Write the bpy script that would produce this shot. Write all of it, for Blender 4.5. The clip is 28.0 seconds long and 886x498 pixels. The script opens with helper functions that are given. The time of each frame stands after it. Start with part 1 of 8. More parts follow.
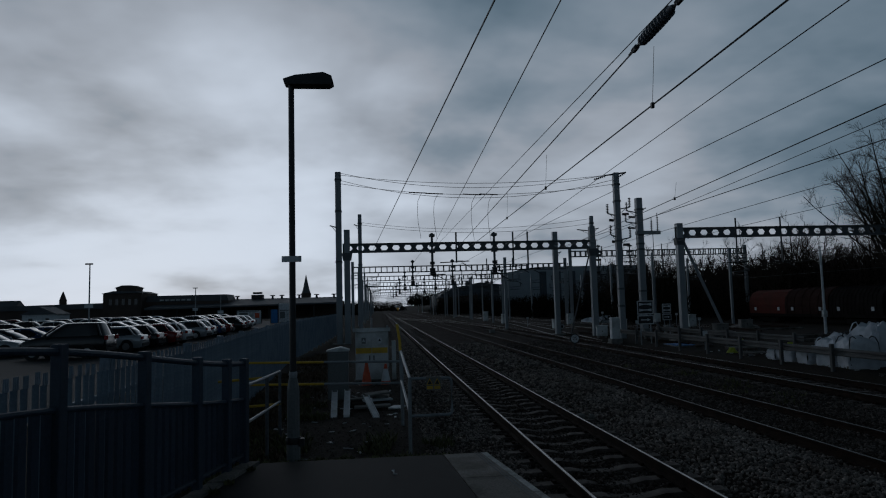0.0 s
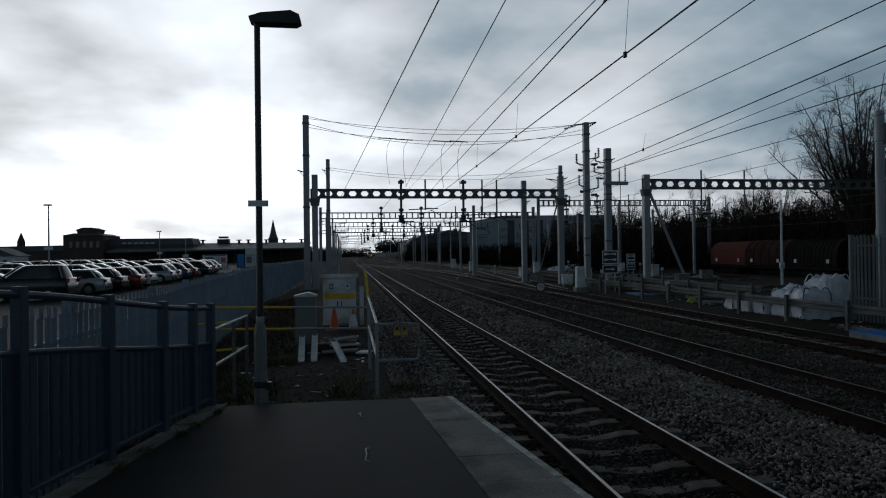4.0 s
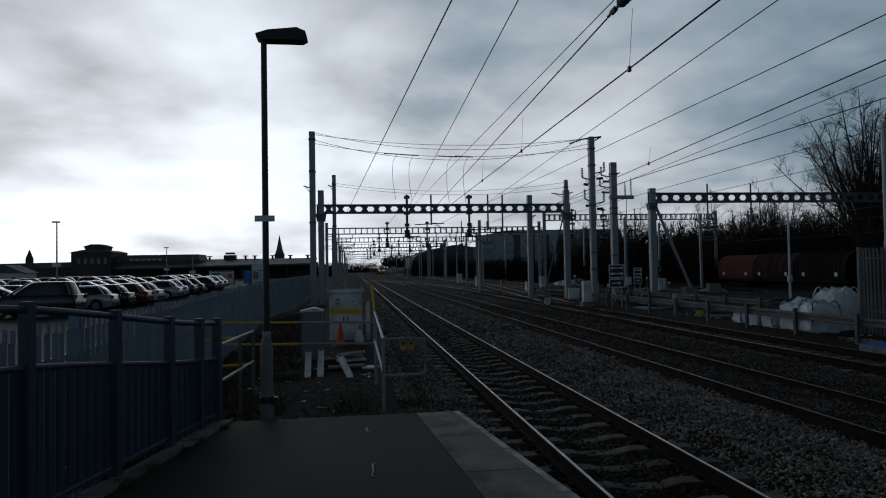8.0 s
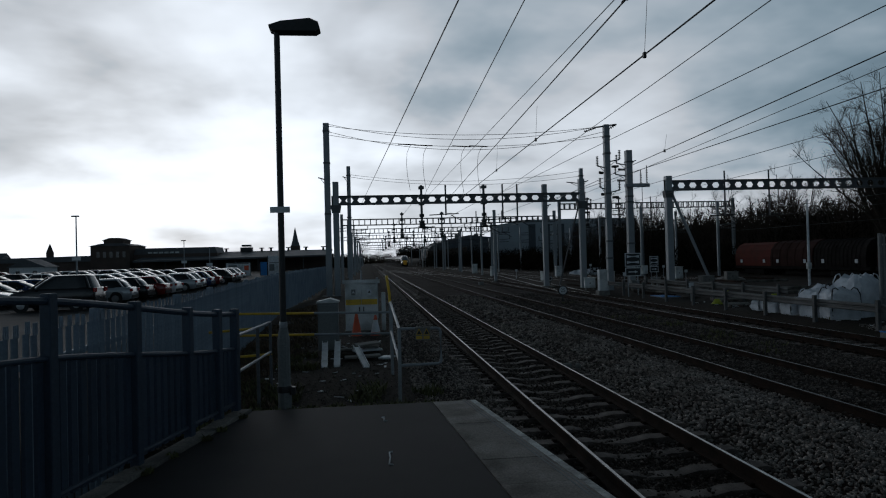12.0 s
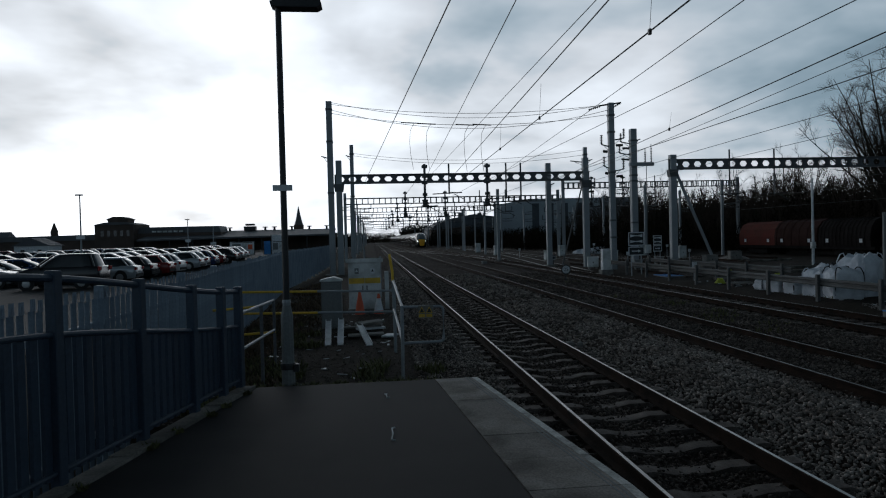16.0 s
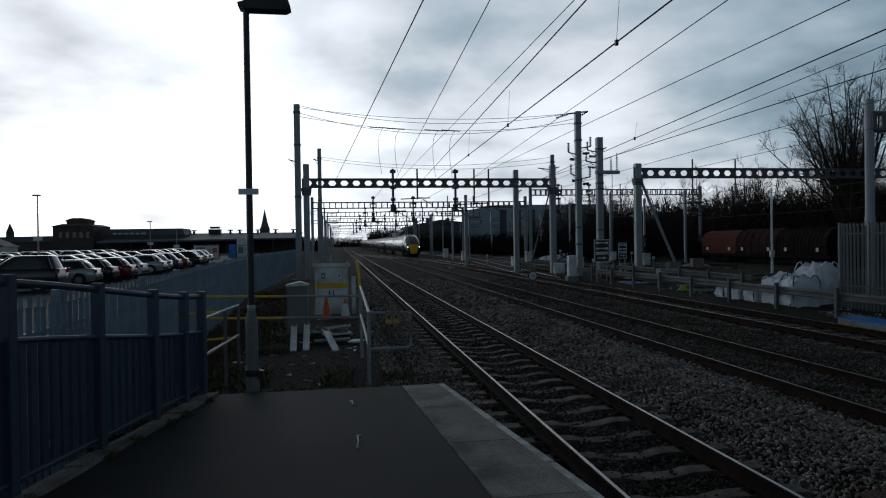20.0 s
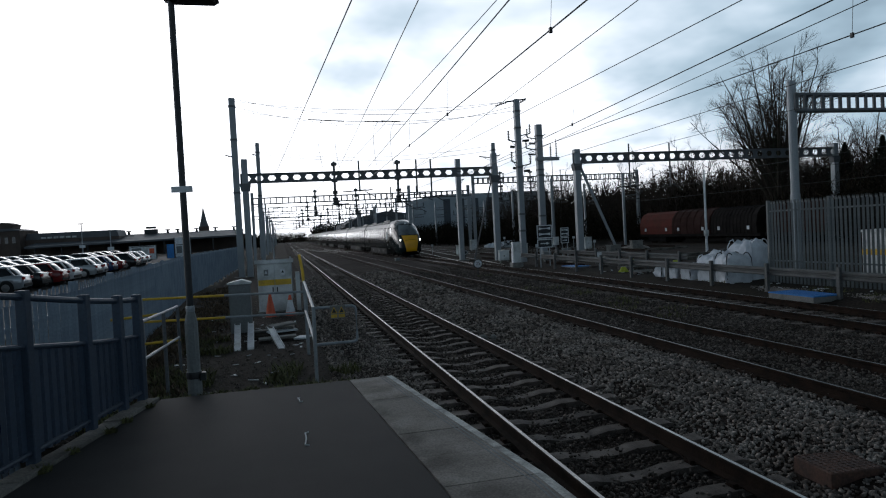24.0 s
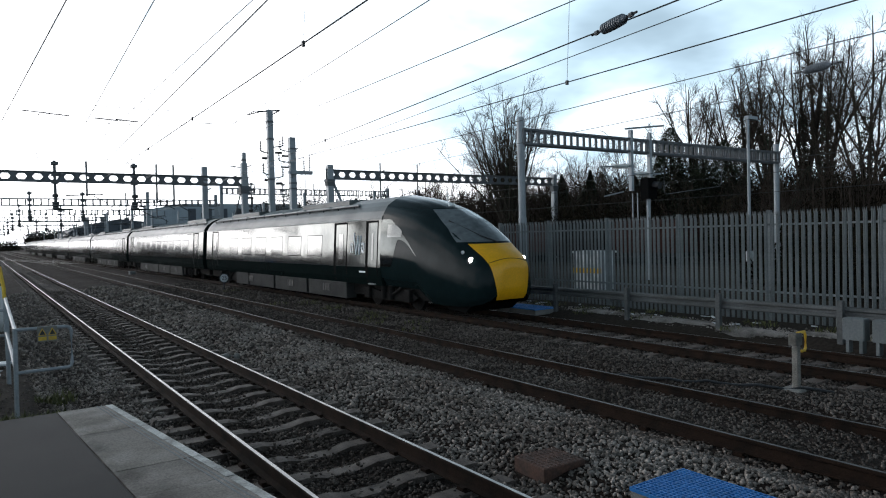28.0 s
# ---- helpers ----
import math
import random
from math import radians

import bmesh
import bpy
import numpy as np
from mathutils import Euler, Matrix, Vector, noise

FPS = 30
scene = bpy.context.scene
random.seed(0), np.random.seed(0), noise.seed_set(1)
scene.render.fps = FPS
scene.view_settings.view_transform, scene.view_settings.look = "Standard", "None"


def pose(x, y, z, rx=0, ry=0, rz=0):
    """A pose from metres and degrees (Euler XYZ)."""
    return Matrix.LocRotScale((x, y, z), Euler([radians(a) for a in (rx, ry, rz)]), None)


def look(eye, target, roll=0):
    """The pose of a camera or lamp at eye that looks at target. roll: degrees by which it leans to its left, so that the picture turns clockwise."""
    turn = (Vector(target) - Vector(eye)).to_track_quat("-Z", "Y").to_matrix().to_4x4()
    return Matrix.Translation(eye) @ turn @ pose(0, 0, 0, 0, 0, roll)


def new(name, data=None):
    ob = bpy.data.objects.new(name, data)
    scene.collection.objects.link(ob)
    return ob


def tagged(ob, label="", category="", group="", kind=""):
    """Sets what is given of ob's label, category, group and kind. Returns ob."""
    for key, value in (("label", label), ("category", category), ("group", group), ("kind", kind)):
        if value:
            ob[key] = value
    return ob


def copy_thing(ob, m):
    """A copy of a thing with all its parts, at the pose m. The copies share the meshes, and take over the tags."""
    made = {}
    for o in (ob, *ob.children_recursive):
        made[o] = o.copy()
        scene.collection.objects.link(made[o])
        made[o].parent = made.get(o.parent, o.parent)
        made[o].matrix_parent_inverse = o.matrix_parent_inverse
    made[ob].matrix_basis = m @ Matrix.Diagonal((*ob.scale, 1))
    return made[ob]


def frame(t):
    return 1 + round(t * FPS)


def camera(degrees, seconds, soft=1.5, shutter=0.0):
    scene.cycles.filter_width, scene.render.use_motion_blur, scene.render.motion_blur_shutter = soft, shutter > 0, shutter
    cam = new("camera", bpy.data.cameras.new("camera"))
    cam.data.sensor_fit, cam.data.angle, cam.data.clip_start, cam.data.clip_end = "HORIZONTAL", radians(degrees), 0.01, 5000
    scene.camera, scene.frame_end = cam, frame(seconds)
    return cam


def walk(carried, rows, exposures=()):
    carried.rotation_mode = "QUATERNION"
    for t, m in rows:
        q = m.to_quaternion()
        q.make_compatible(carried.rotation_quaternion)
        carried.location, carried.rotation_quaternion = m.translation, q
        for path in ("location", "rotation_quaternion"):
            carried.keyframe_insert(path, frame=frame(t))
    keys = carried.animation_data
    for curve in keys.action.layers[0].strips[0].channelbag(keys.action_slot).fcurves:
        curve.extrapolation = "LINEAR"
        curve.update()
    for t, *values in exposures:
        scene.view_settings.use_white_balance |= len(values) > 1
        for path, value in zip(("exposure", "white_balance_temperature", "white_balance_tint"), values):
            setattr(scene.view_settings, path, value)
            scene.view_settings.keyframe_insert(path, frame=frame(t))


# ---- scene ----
cam = camera(67.0, 28.0, soft=1.1)
ROWS = [
    (0.0, pose(-2.44, -0.00, 2.28, 94.89, 1.48, -5.47)),
    (0.5, pose(-2.44, -0.00, 2.28, 96.51, 0.81, -8.52)),
    (1.0, pose(-2.44, 0.01, 2.28, 89.80, 1.35, -7.50)),
    (1.5, pose(-2.44, 0.00, 2.29, 92.60, 0.15, -6.09)),
    (2.0, pose(-2.43, 0.00, 2.28, 90.77, 2.70, -3.35)),
    (2.5, pose(-2.44, 0.00, 2.28, 87.87, 0.68, -7.13)),
    (3.0, pose(-2.45, 0.00, 2.28, 89.31, 1.33, -7.56)),
    (3.5, pose(-2.44, 0.00, 2.27, 91.09, 0.81, -7.71)),
    (4.0, pose(-2.44, 0.00, 2.28, 90.33, 0.70, -8.19)),
    (4.5, pose(-2.44, 0.00, 2.28, 89.06, 0.68, -8.07)),
    (6.5, pose(-2.45, 0.01, 2.27, 89.63, 1.19, -8.73)),
    (7.0, pose(-2.44, 0.00, 2.27, 91.40, 1.10, -7.89)),
    (7.5, pose(-2.44, -0.01, 2.27, 91.69, 0.47, -7.88)),
    (8.0, pose(-2.44, 0.00, 2.27, 91.62, 0.97, -7.67)),
    (8.5, pose(-2.44, -0.01, 2.26, 91.26, 1.82, -6.47)),
    (9.0, pose(-2.44, 0.01, 2.27, 90.25, 1.14, -7.37)),
    (9.5, pose(-2.43, 0.00, 2.27, 91.08, 0.99, -7.00)),
    (10.0, pose(-2.44, -0.01, 2.26, 89.83, 0.46, -7.73)),
    (10.5, pose(-2.44, 0.00, 2.27, 91.50, 1.40, -6.99)),
    (11.0, pose(-2.44, 0.00, 2.26, 90.17, 1.44, -7.88)),
    (11.5, pose(-2.44, -0.00, 2.26, 90.92, 1.50, -6.81)),
    (13.5, pose(-2.43, -0.01, 2.26, 90.27, 1.45, -6.07)),
    (14.0, pose(-2.44, -0.01, 2.25, 90.71, 1.19, -6.36)),
    (14.5, pose(-2.44, -0.01, 2.25, 89.00, 1.63, -5.22)),
    (15.0, pose(-2.44, -0.01, 2.27, 90.66, 1.36, -6.70)),
    (15.5, pose(-2.43, -0.01, 2.26, 90.28, 2.02, -5.87)),
    (16.0, pose(-2.43, -0.01, 2.25, 89.05, 1.43, -6.09)),
    (16.5, pose(-2.43, -0.02, 2.25, 90.93, 1.61, -6.39)),
    (17.0, pose(-2.43, -0.01, 2.26, 89.94, 1.39, -5.68)),
    (17.5, pose(-2.43, -0.01, 2.26, 89.52, 1.17, -5.90)),
    (18.0, pose(-2.43, -0.01, 2.27, 89.81, 0.71, -6.48)),
    (18.5, pose(-2.43, -0.01, 2.26, 90.07, 0.56, -7.08)),
    (19.0, pose(-2.43, -0.01, 2.27, 90.72, 1.09, -6.66)),
    (19.5, pose(-2.42, -0.00, 2.26, 89.59, 0.60, -8.99)),
    (20.0, pose(-2.43, 0.00, 2.26, 89.44, 0.86, -8.85)),
    (20.5, pose(-2.43, 0.00, 2.27, 89.36, 0.48, -8.94)),
    (21.0, pose(-2.43, -0.00, 2.26, 89.96, 0.66, -9.11)),
    (21.5, pose(-2.42, -0.01, 2.26, 88.84, 1.04, -10.53)),
    (23.5, pose(-2.41, 0.02, 2.26, 88.91, 2.63, -12.73)),
    (24.0, pose(-2.40, 0.01, 2.26, 88.47, 3.02, -13.56)),
    (24.5, pose(-2.40, 0.01, 2.25, 87.64, 2.39, -14.65)),
    (25.0, pose(-2.39, 0.01, 2.26, 87.82, 2.42, -16.92)),
    (25.5, pose(-2.38, -0.00, 2.26, 87.38, 2.14, -20.88)),
    (26.0, pose(-2.38, 0.02, 2.27, 88.11, 2.39, -23.65)),
    (26.5, pose(-2.35, 0.02, 2.26, 88.71, 2.20, -25.30)),
    (27.0, pose(-2.34, 0.02, 2.27, 89.12, 1.81, -27.39)),
    (27.5, pose(-2.32, 0.03, 2.27, 89.04, 1.96, -30.65)),
    (28.0, pose(-2.30, 0.04, 2.27, 88.90, 1.46, -34.46)),
]
EXPOSURES = [(0, -2.46, 5760, 11), (0.6, -2.25, 5810, 11), (1.0, -1.6, 6060, 11), (1.4, -1.85, 5960, 11), (1.9, -2.45, 5860, 11), (2.1, -2.38, 5910, 11), (2.5, -1.55, 6160, 11), (3.0, -1.58, 6160, 11), (4.5, -1.62, 6160, 11), (6.5, -1.62, 6110, 11), (8.0, -1.80, 6060, 11),
             (11.0, -1.70, 6080, 11), (14.0, -1.90, 6040, 11), (15.0, -1.62, 6060, 11), (16.0, -1.44, 6110, 11), (17.0, -1.50, 6080, 11), (18.0, -1.52, 6080, 11), (19.0, -1.72, 6010, 11), (20.0, -1.36, 6110, 11), (21.0, -1.32, 6110, 11), (21.5, -1.20, 6140, 11), (24.0, -0.62, 6260, 14), (25.0, -0.08, 6360, 14), (26.0, 0.30, 6440, 14), (26.5, 0.30, 6440, 14), (28.0, 0.34, 6460, 14)]
walk(cam, ROWS, EXPOSURES)

# ---- light: overcast sky, sun low behind the clouds ahead and to the left ----
SUN_AZ, SUN_EL = radians(-20), radians(14)
SUN_DIR = Vector((math.sin(SUN_AZ) * math.cos(SUN_EL), math.cos(SUN_AZ) * math.cos(SUN_EL), math.sin(SUN_EL)))


def make_world():
    w = bpy.data.worlds.new("overcast")
    scene.world = w
    w.use_nodes = True
    nt = w.node_tree
    nt.nodes.clear()
    N, L = nt.nodes.new, nt.links.new

    def math_node(op, a, b=None, c=None):
        n = N("ShaderNodeMath")
        n.operation = op
        for i, v in enumerate((a, b, c)):
            if v is None:
                continue
            if isinstance(v, (int, float)):
                n.inputs[i].default_value = v
            else:
                L(v, n.inputs[i])
        return n.outputs[0]

    out, bg = N("ShaderNodeOutputWorld"), N("ShaderNodeBackground")
    tc = N("ShaderNodeTexCoord")
    sky = N("ShaderNodeTexSky")
    sky.sky_type, sky.sun_disc = "NISHITA", False
    sky.sun_elevation, sky.sun_rotation = SUN_EL, SUN_AZ
    dot = N("ShaderNodeVectorMath")
    dot.operation = "DOT_PRODUCT"
    L(tc.outputs["Generated"], dot.inputs[0])
    dot.inputs[1].default_value = SUN_DIR
    near = math_node("MAXIMUM", dot.outputs["Value"], 0.0)
    wide = math_node("POWER", near, 3.0)
    tight = math_node("POWER", near, 14.0)
    sep = N("ShaderNodeSeparateXYZ")
    L(tc.outputs["Generated"], sep.inputs[0])
    zz = math_node("ADD", math_node("MAXIMUM", sep.outputs["Z"], 0.0), 0.24)
    px, py = math_node("DIVIDE", sep.outputs["X"], zz), math_node("DIVIDE", sep.outputs["Y"], zz)
    comb = N("ShaderNodeCombineXYZ")
    L(px, comb.inputs[0]), L(py, comb.inputs[1])
    clouds = []
    for size, detail, rough, shift in ((1.05, 5, 0.5, 3.7), (2.6, 4, 0.5, 11.2)):
        no = N("ShaderNodeTexNoise")
        no.inputs["Scale"].default_value, no.inputs["Detail"].default_value, no.inputs["Roughness"].default_value = size, detail, rough
        no.inputs["Distortion"].default_value = 0.15
        mv = N("ShaderNodeVectorMath")
        mv.inputs[1].default_value = (shift, 0.4 * shift, 0.0)
        L(comb.outputs[0], mv.inputs[0]), L(mv.outputs[0], no.inputs["Vector"])
        clouds.append(math_node("SUBTRACT", no.outputs["Fac"], 0.5))
    cl = math_node("ADD", math_node("MULTIPLY", clouds[0], 2.7), math_node("MULTIPLY", clouds[1], 0.9))
    fall = N("ShaderNodeMapRange")
    fall.interpolation_type = "SMOOTHSTEP"
    fall.inputs["From Min"].default_value, fall.inputs["From Max"].default_value = 0.16, 0.75
    fall.inputs["To Min"].default_value, fall.inputs["To Max"].default_value = 1.0, 0.08
    L(sep.outputs["Z"], fall.inputs["Value"])
    front = math_node("POWER", math_node("ADD", math_node("MULTIPLY", dot.outputs["Value"], 0.5), 0.5), 3.0)
    veil = math_node("ADD", math_node("MULTIPLY", front, 1.25), 0.56)
    haze = math_node("MULTIPLY", math_node("POWER", math_node("SUBTRACT", 1.0, math_node("MAXIMUM", sep.outputs["Z"], 0.0)), 8.0), math_node("ADD", math_node("MULTIPLY", front, 1.15), 0.40))
    bright = math_node("ADD", math_node("ADD", math_node("MULTIPLY", wide, 0.20), math_node("MULTIPLY", tight, 0.45)), math_node("ADD", math_node("MULTIPLY", fall.outputs[0], veil), haze))
    mod = math_node("ADD", 1.06, cl)
    lum = math_node("MAXIMUM", math_node("MULTIPLY", bright, math_node("SMOOTH_MIN", math_node("SMOOTH_MAX", mod, 0.58, 0.25), 1.7, 0.4)), 0.03)
    lum = math_node("SMOOTH_MIN", lum, 3.7, 1.2)
    ramp = N("ShaderNodeValToRGB")
    ramp.color_ramp.elements[0].position, ramp.color_ramp.elements[0].color = 0.10, (0.56, 0.82, 1.0, 1)
    ramp.color_ramp.elements[1].position, ramp.color_ramp.elements[1].color = 1.0, (0.94, 0.98, 1.0, 1)
    e = ramp.color_ramp.elements.new(0.5)
    e.color = (0.64, 0.87, 1.0, 1)
    L(math_node("MULTIPLY", lum, 0.55), ramp.inputs[0])
    sc = N("ShaderNodeVectorMath")
    sc.operation = "SCALE"
    L(ramp.outputs[0], sc.inputs[0]), L(lum, sc.inputs["Scale"])
    sk = N("ShaderNodeVectorMath")
    sk.operation = "SCALE"
    L(sky.outputs[0], sk.inputs[0])
    sk.inputs["Scale"].default_value = 0.006
    add = N("ShaderNodeVectorMath")
    L(sc.outputs[0], add.inputs[0]), L(sk.outputs[0], add.inputs[1])
    L(add.outputs[0], bg.inputs[0])
    bg.inputs[1].default_value = 1.0
    L(bg.outputs[0], out.inputs[0])


make_world()
sun = new("sun", bpy.data.lights.new("sun", "SUN"))
sun.data.energy, sun.data.angle, sun.data.color = 0.3, radians(25), (1.0, 0.96, 0.9)
sun.matrix_world = look(SUN_DIR * 100, (0, 0, 0))


# ---- materials ----
def material(name, color, rough=0.6, metal=0.0, vary=0.25, scale=3.0, fine=60.0, bump=0.15, bump_dist=0.01, tint=None, spec=0.5, island=0.0, obj=0.0, stripes=None, stain=None):
    """Base colour varied at two scales, with fine relief. tint: the colour towards which the large stains go."""
    m = bpy.data.materials.new(name)
    m.use_nodes = True
    nt = m.node_tree
    N, L = nt.nodes.new, nt.links.new
    bs = nt.nodes["Principled BSDF"]
    bs.inputs["Roughness"].default_value, bs.inputs["Metallic"].default_value = rough, metal
    bs.inputs["Specular IOR Level"].default_value = spec
    tc = N("ShaderNodeTexCoord")
    big, small = N("ShaderNodeTexNoise"), N("ShaderNodeTexNoise")
    big.inputs["Scale"].default_value, big.inputs["Detail"].default_value = scale, 5
    small.inputs["Scale"].default_value, small.inputs["Detail"].default_value = fine, 3
    L(tc.outputs["Object"], big.inputs["Vector"]), L(tc.outputs["Object"], small.inputs["Vector"])
    mix = N("ShaderNodeMix")
    mix.data_type = "RGBA"
    c = Vector(color)
    t = Vector(tint) if tint else c * (1 - vary)
    mix.inputs["A"].default_value, mix.inputs["B"].default_value = (*c, 1), (*t, 1)
    mr = N("ShaderNodeMapRange")
    mr.inputs["From Min"].default_value, mr.inputs["From Max"].default_value = 0.42, 0.66
    L(big.outputs["Fac"], mr.inputs["Value"])
    L(mr.outputs[0], mix.inputs["Factor"])
    hsv = N("ShaderNodeHueSaturation")
    L(mix.outputs["Result"], hsv.inputs["Color"])
    val = N("ShaderNodeMapRange")
    val.inputs["To Min"].default_value, val.inputs["To Max"].default_value = 1 - vary, 1 + vary
    val.inputs["From Min"].default_value, val.inputs["From Max"].default_value = 0.3, 0.7
    L(small.outputs["Fac"], val.inputs["Value"])
    last = val.outputs[0]
    for amount, node, sock in ((island, "ShaderNodeNewGeometry", "Random Per Island"), (obj, "ShaderNodeObjectInfo", "Random")):
        if amount:
            g, r2, mu = N(node), N("ShaderNodeMapRange"), N("ShaderNodeMath")
            r2.inputs["To Min"].default_value, r2.inputs["To Max"].default_value = 1 - amount, 1 + amount
            L(g.outputs[sock], r2.inputs["Value"])
            mu.operation = "MULTIPLY"
            L(last, mu.inputs[0]), L(r2.outputs[0], mu.inputs[1])
            last = mu.outputs[0]
    L(last, hsv.inputs["Value"])
    L(hsv.outputs[0], bs.inputs["Base Color"])
    rr = N("ShaderNodeMapRange")
    rr.inputs["To Min"].default_value, rr.inputs["To Max"].default_value = max(rough - 0.12, 0.02), min(rough + 0.12, 1)
    L(big.outputs["Fac"], rr.inputs["Value"]), L(rr.outputs[0], bs.inputs["Roughness"])
    if bump:
        bn = N("ShaderNodeBump")
        bn.inputs["Strength"].default_value, bn.inputs["Distance"].default_value = bump, bump_dist
        L(small.outputs["Fac"], bn.inputs["Height"]), L(bn.outputs[0], bs.inputs["Normal"])
    return m


def emitter(name, color, strength):
    m = bpy.data.materials.new(name)
    m.use_nodes = True
    bs = m.node_tree.nodes["Principled BSDF"]
    bs.inputs["Base Color"].default_value = (*color, 1)
    bs.inputs["Emission Color"].default_value, bs.inputs["Emission Strength"].default_value = (*color, 1), strength
    return m


M_GROUND = material("cinder_ground", (0.0363, 0.0275, 0.0223), 0.95, vary=0.35, scale=0.25, fine=14, bump=0.6, bump_dist=0.05, tint=(0.0286, 0.024, 0.0175), spec=0.08)
M_BALLAST = material("ballast_bed", (0.0374, 0.028, 0.0233), 0.95, vary=0.5, scale=0.5, fine=30, bump=1.0, bump_dist=0.05, tint=(0.0264, 0.018, 0.0145), spec=0.08)
M_STONE = material("ballast_stone", (0.262, 0.226, 0.2), 0.85, vary=0.3, scale=0.8, fine=40, bump=0.4, bump_dist=0.01, tint=(0.165, 0.132, 0.112), island=0.6, spec=0.12)
M_STONE_DARK = material("oily_ballast_stone", (0.108, 0.088, 0.076), 0.85, vary=0.35, scale=0.8, fine=40, bump=0.4, bump_dist=0.01, tint=(0.062, 0.048, 0.04), island=0.6, spec=0.15)
M_STONE_GREY = material("dusty_ballast_stone", (0.128, 0.108, 0.095), 0.9, vary=0.3, scale=0.8, fine=40, bump=0.4, bump_dist=0.01, tint=(0.07, 0.057, 0.049), island=0.55, spec=0.1)
M_ASPHALT = material("platform_asphalt", (0.0155, 0.0142, 0.0146), 0.78, vary=0.3, scale=0.8, fine=150, bump=0.5, bump_dist=0.004, tint=(0.036, 0.0328, 0.0326), spec=0.25)
M_COPING = material("concrete_coping", (0.315, 0.28, 0.25), 0.9, vary=0.25, scale=2.2, fine=70, bump=0.5, bump_dist=0.004, tint=(0.15, 0.13, 0.115), obj=0.2, spec=0.2)
M_SAND = material("spilt_pale_ballast", (0.33, 0.29, 0.262), 0.95, vary=0.35, scale=1.6, fine=45, bump=1.0, bump_dist=0.03, tint=(0.077, 0.063, 0.0534))
M_WHITE = material("worn_white_paint", (0.56, 0.55, 0.52), 0.75, vary=0.25, scale=5, fine=60, bump=0.3, tint=(0.25, 0.235, 0.215))
M_KERB = material("kerb_stone", (0.19, 0.172, 0.152), 0.9, vary=0.3, scale=3, fine=50, bump=0.5, tint=(0.07, 0.064, 0.052), obj=0.2)
M_RAIL = material("rusty_rail", (0.026, 0.0145, 0.0098), 0.85, 0.0, vary=0.3, scale=3, fine=60, tint=(0.012, 0.0088, 0.007), spec=0.1)
M_RAILHEAD = material("polished_railhead", (0.22, 0.21, 0.20), 0.28, 1.0, vary=0.12, scale=3, fine=30, bump=0.05)
M_DULLHEAD = material("dull_railhead", (0.11, 0.095, 0.085), 0.42, 0.8, vary=0.2, scale=3, fine=30, bump=0.1)
M_SLEEPER = material("concrete_sleeper", (0.182, 0.148, 0.128), 0.9, vary=0.25, scale=3, fine=60, bump=0.5, tint=(0.0715, 0.054, 0.0446), obj=0.25)
M_TIMBER = material("dark_timber", (0.0825, 0.06, 0.0485), 0.9, vary=0.35, scale=5, fine=50, bump=0.5, tint=(0.143, 0.12, 0.107), obj=0.25)
M_GALV = material("galvanised_steel", (0.30, 0.32, 0.335), 0.55, 0.35, vary=0.12, scale=1.5, fine=25, bump=0.1, tint=(0.28, 0.30, 0.32), obj=0.06)
M_GALV_DARK = material("weathered_steel", (0.125, 0.132, 0.142), 0.6, 0.3, vary=0.2, scale=2, fine=30, bump=0.15, tint=(0.11, 0.11, 0.11))
M_BLACK = material("black_paint", (0.018, 0.018, 0.02), 0.5, vary=0.3, scale=3, fine=30, bump=0.1)
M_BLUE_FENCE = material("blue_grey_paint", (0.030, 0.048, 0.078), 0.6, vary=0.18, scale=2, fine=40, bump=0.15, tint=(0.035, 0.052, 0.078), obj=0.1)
# boundary fence: a lighter blue-grey than the near railing
M_PALE_FENCE = material("pale_blue_grey_paint", (0.25, 0.305, 0.365), 0.65, vary=0.15, scale=2, fine=40, bump=0.15, tint=(0.185, 0.23, 0.285), obj=0.1)
M_GREY_PAINT = material("grey_cabinet_paint", (0.66, 0.675, 0.67), 0.55, vary=0.1, scale=2, fine=40, bump=0.08, tint=(0.34, 0.35, 0.34))
M_DARK_GREY = material("dark_grey_paint", (0.17, 0.18, 0.18), 0.6, vary=0.15, scale=2, fine=40, bump=0.1)
M_YELLOW = material("yellow_paint", (0.75, 0.47, 0.03), 0.55, vary=0.15, scale=4, fine=40, bump=0.1, tint=(0.55, 0.34, 0.04))
M_ORANGE = material("orange_plastic", (0.70, 0.10, 0.03), 0.5, vary=0.12, scale=5, fine=30, bump=0.05)
M_PVC = material("white_plastic", (0.68, 0.70, 0.72), 0.5, vary=0.1, scale=4, fine=30, bump=0.05, tint=(0.5, 0.51, 0.52))
M_BAG = material("woven_white_bag", (0.66, 0.68, 0.72), 0.75, vary=0.15, scale=3, fine=120, bump=0.4, bump_dist=0.004, tint=(0.48, 0.50, 0.54))
M_BLUE = material("bright_blue_plastic", (0.02, 0.20, 0.55), 0.5, vary=0.15, scale=4, fine=40, bump=0.1)
M_BARK = material("bare_bark", (0.05, 0.042, 0.034), 0.95, vary=0.3, scale=3, fine=30, bump=0.5, tint=(0.035, 0.032, 0.022), spec=0.1)
M_TWIG = material("bare_twigs", (0.06, 0.045, 0.036), 0.95, vary=0.25, scale=2, fine=20, bump=0, spec=0.1)
M_IVY = material("ivy_leaves", (0.028, 0.042, 0.018), 0.7, vary=0.4, scale=2, fine=12, bump=0, island=0.4)
M_SCRUB = material("scrub", (0.020, 0.016, 0.010), 0.95, vary=0.4, scale=1, fine=10, bump=0, island=0.5, spec=0.05)
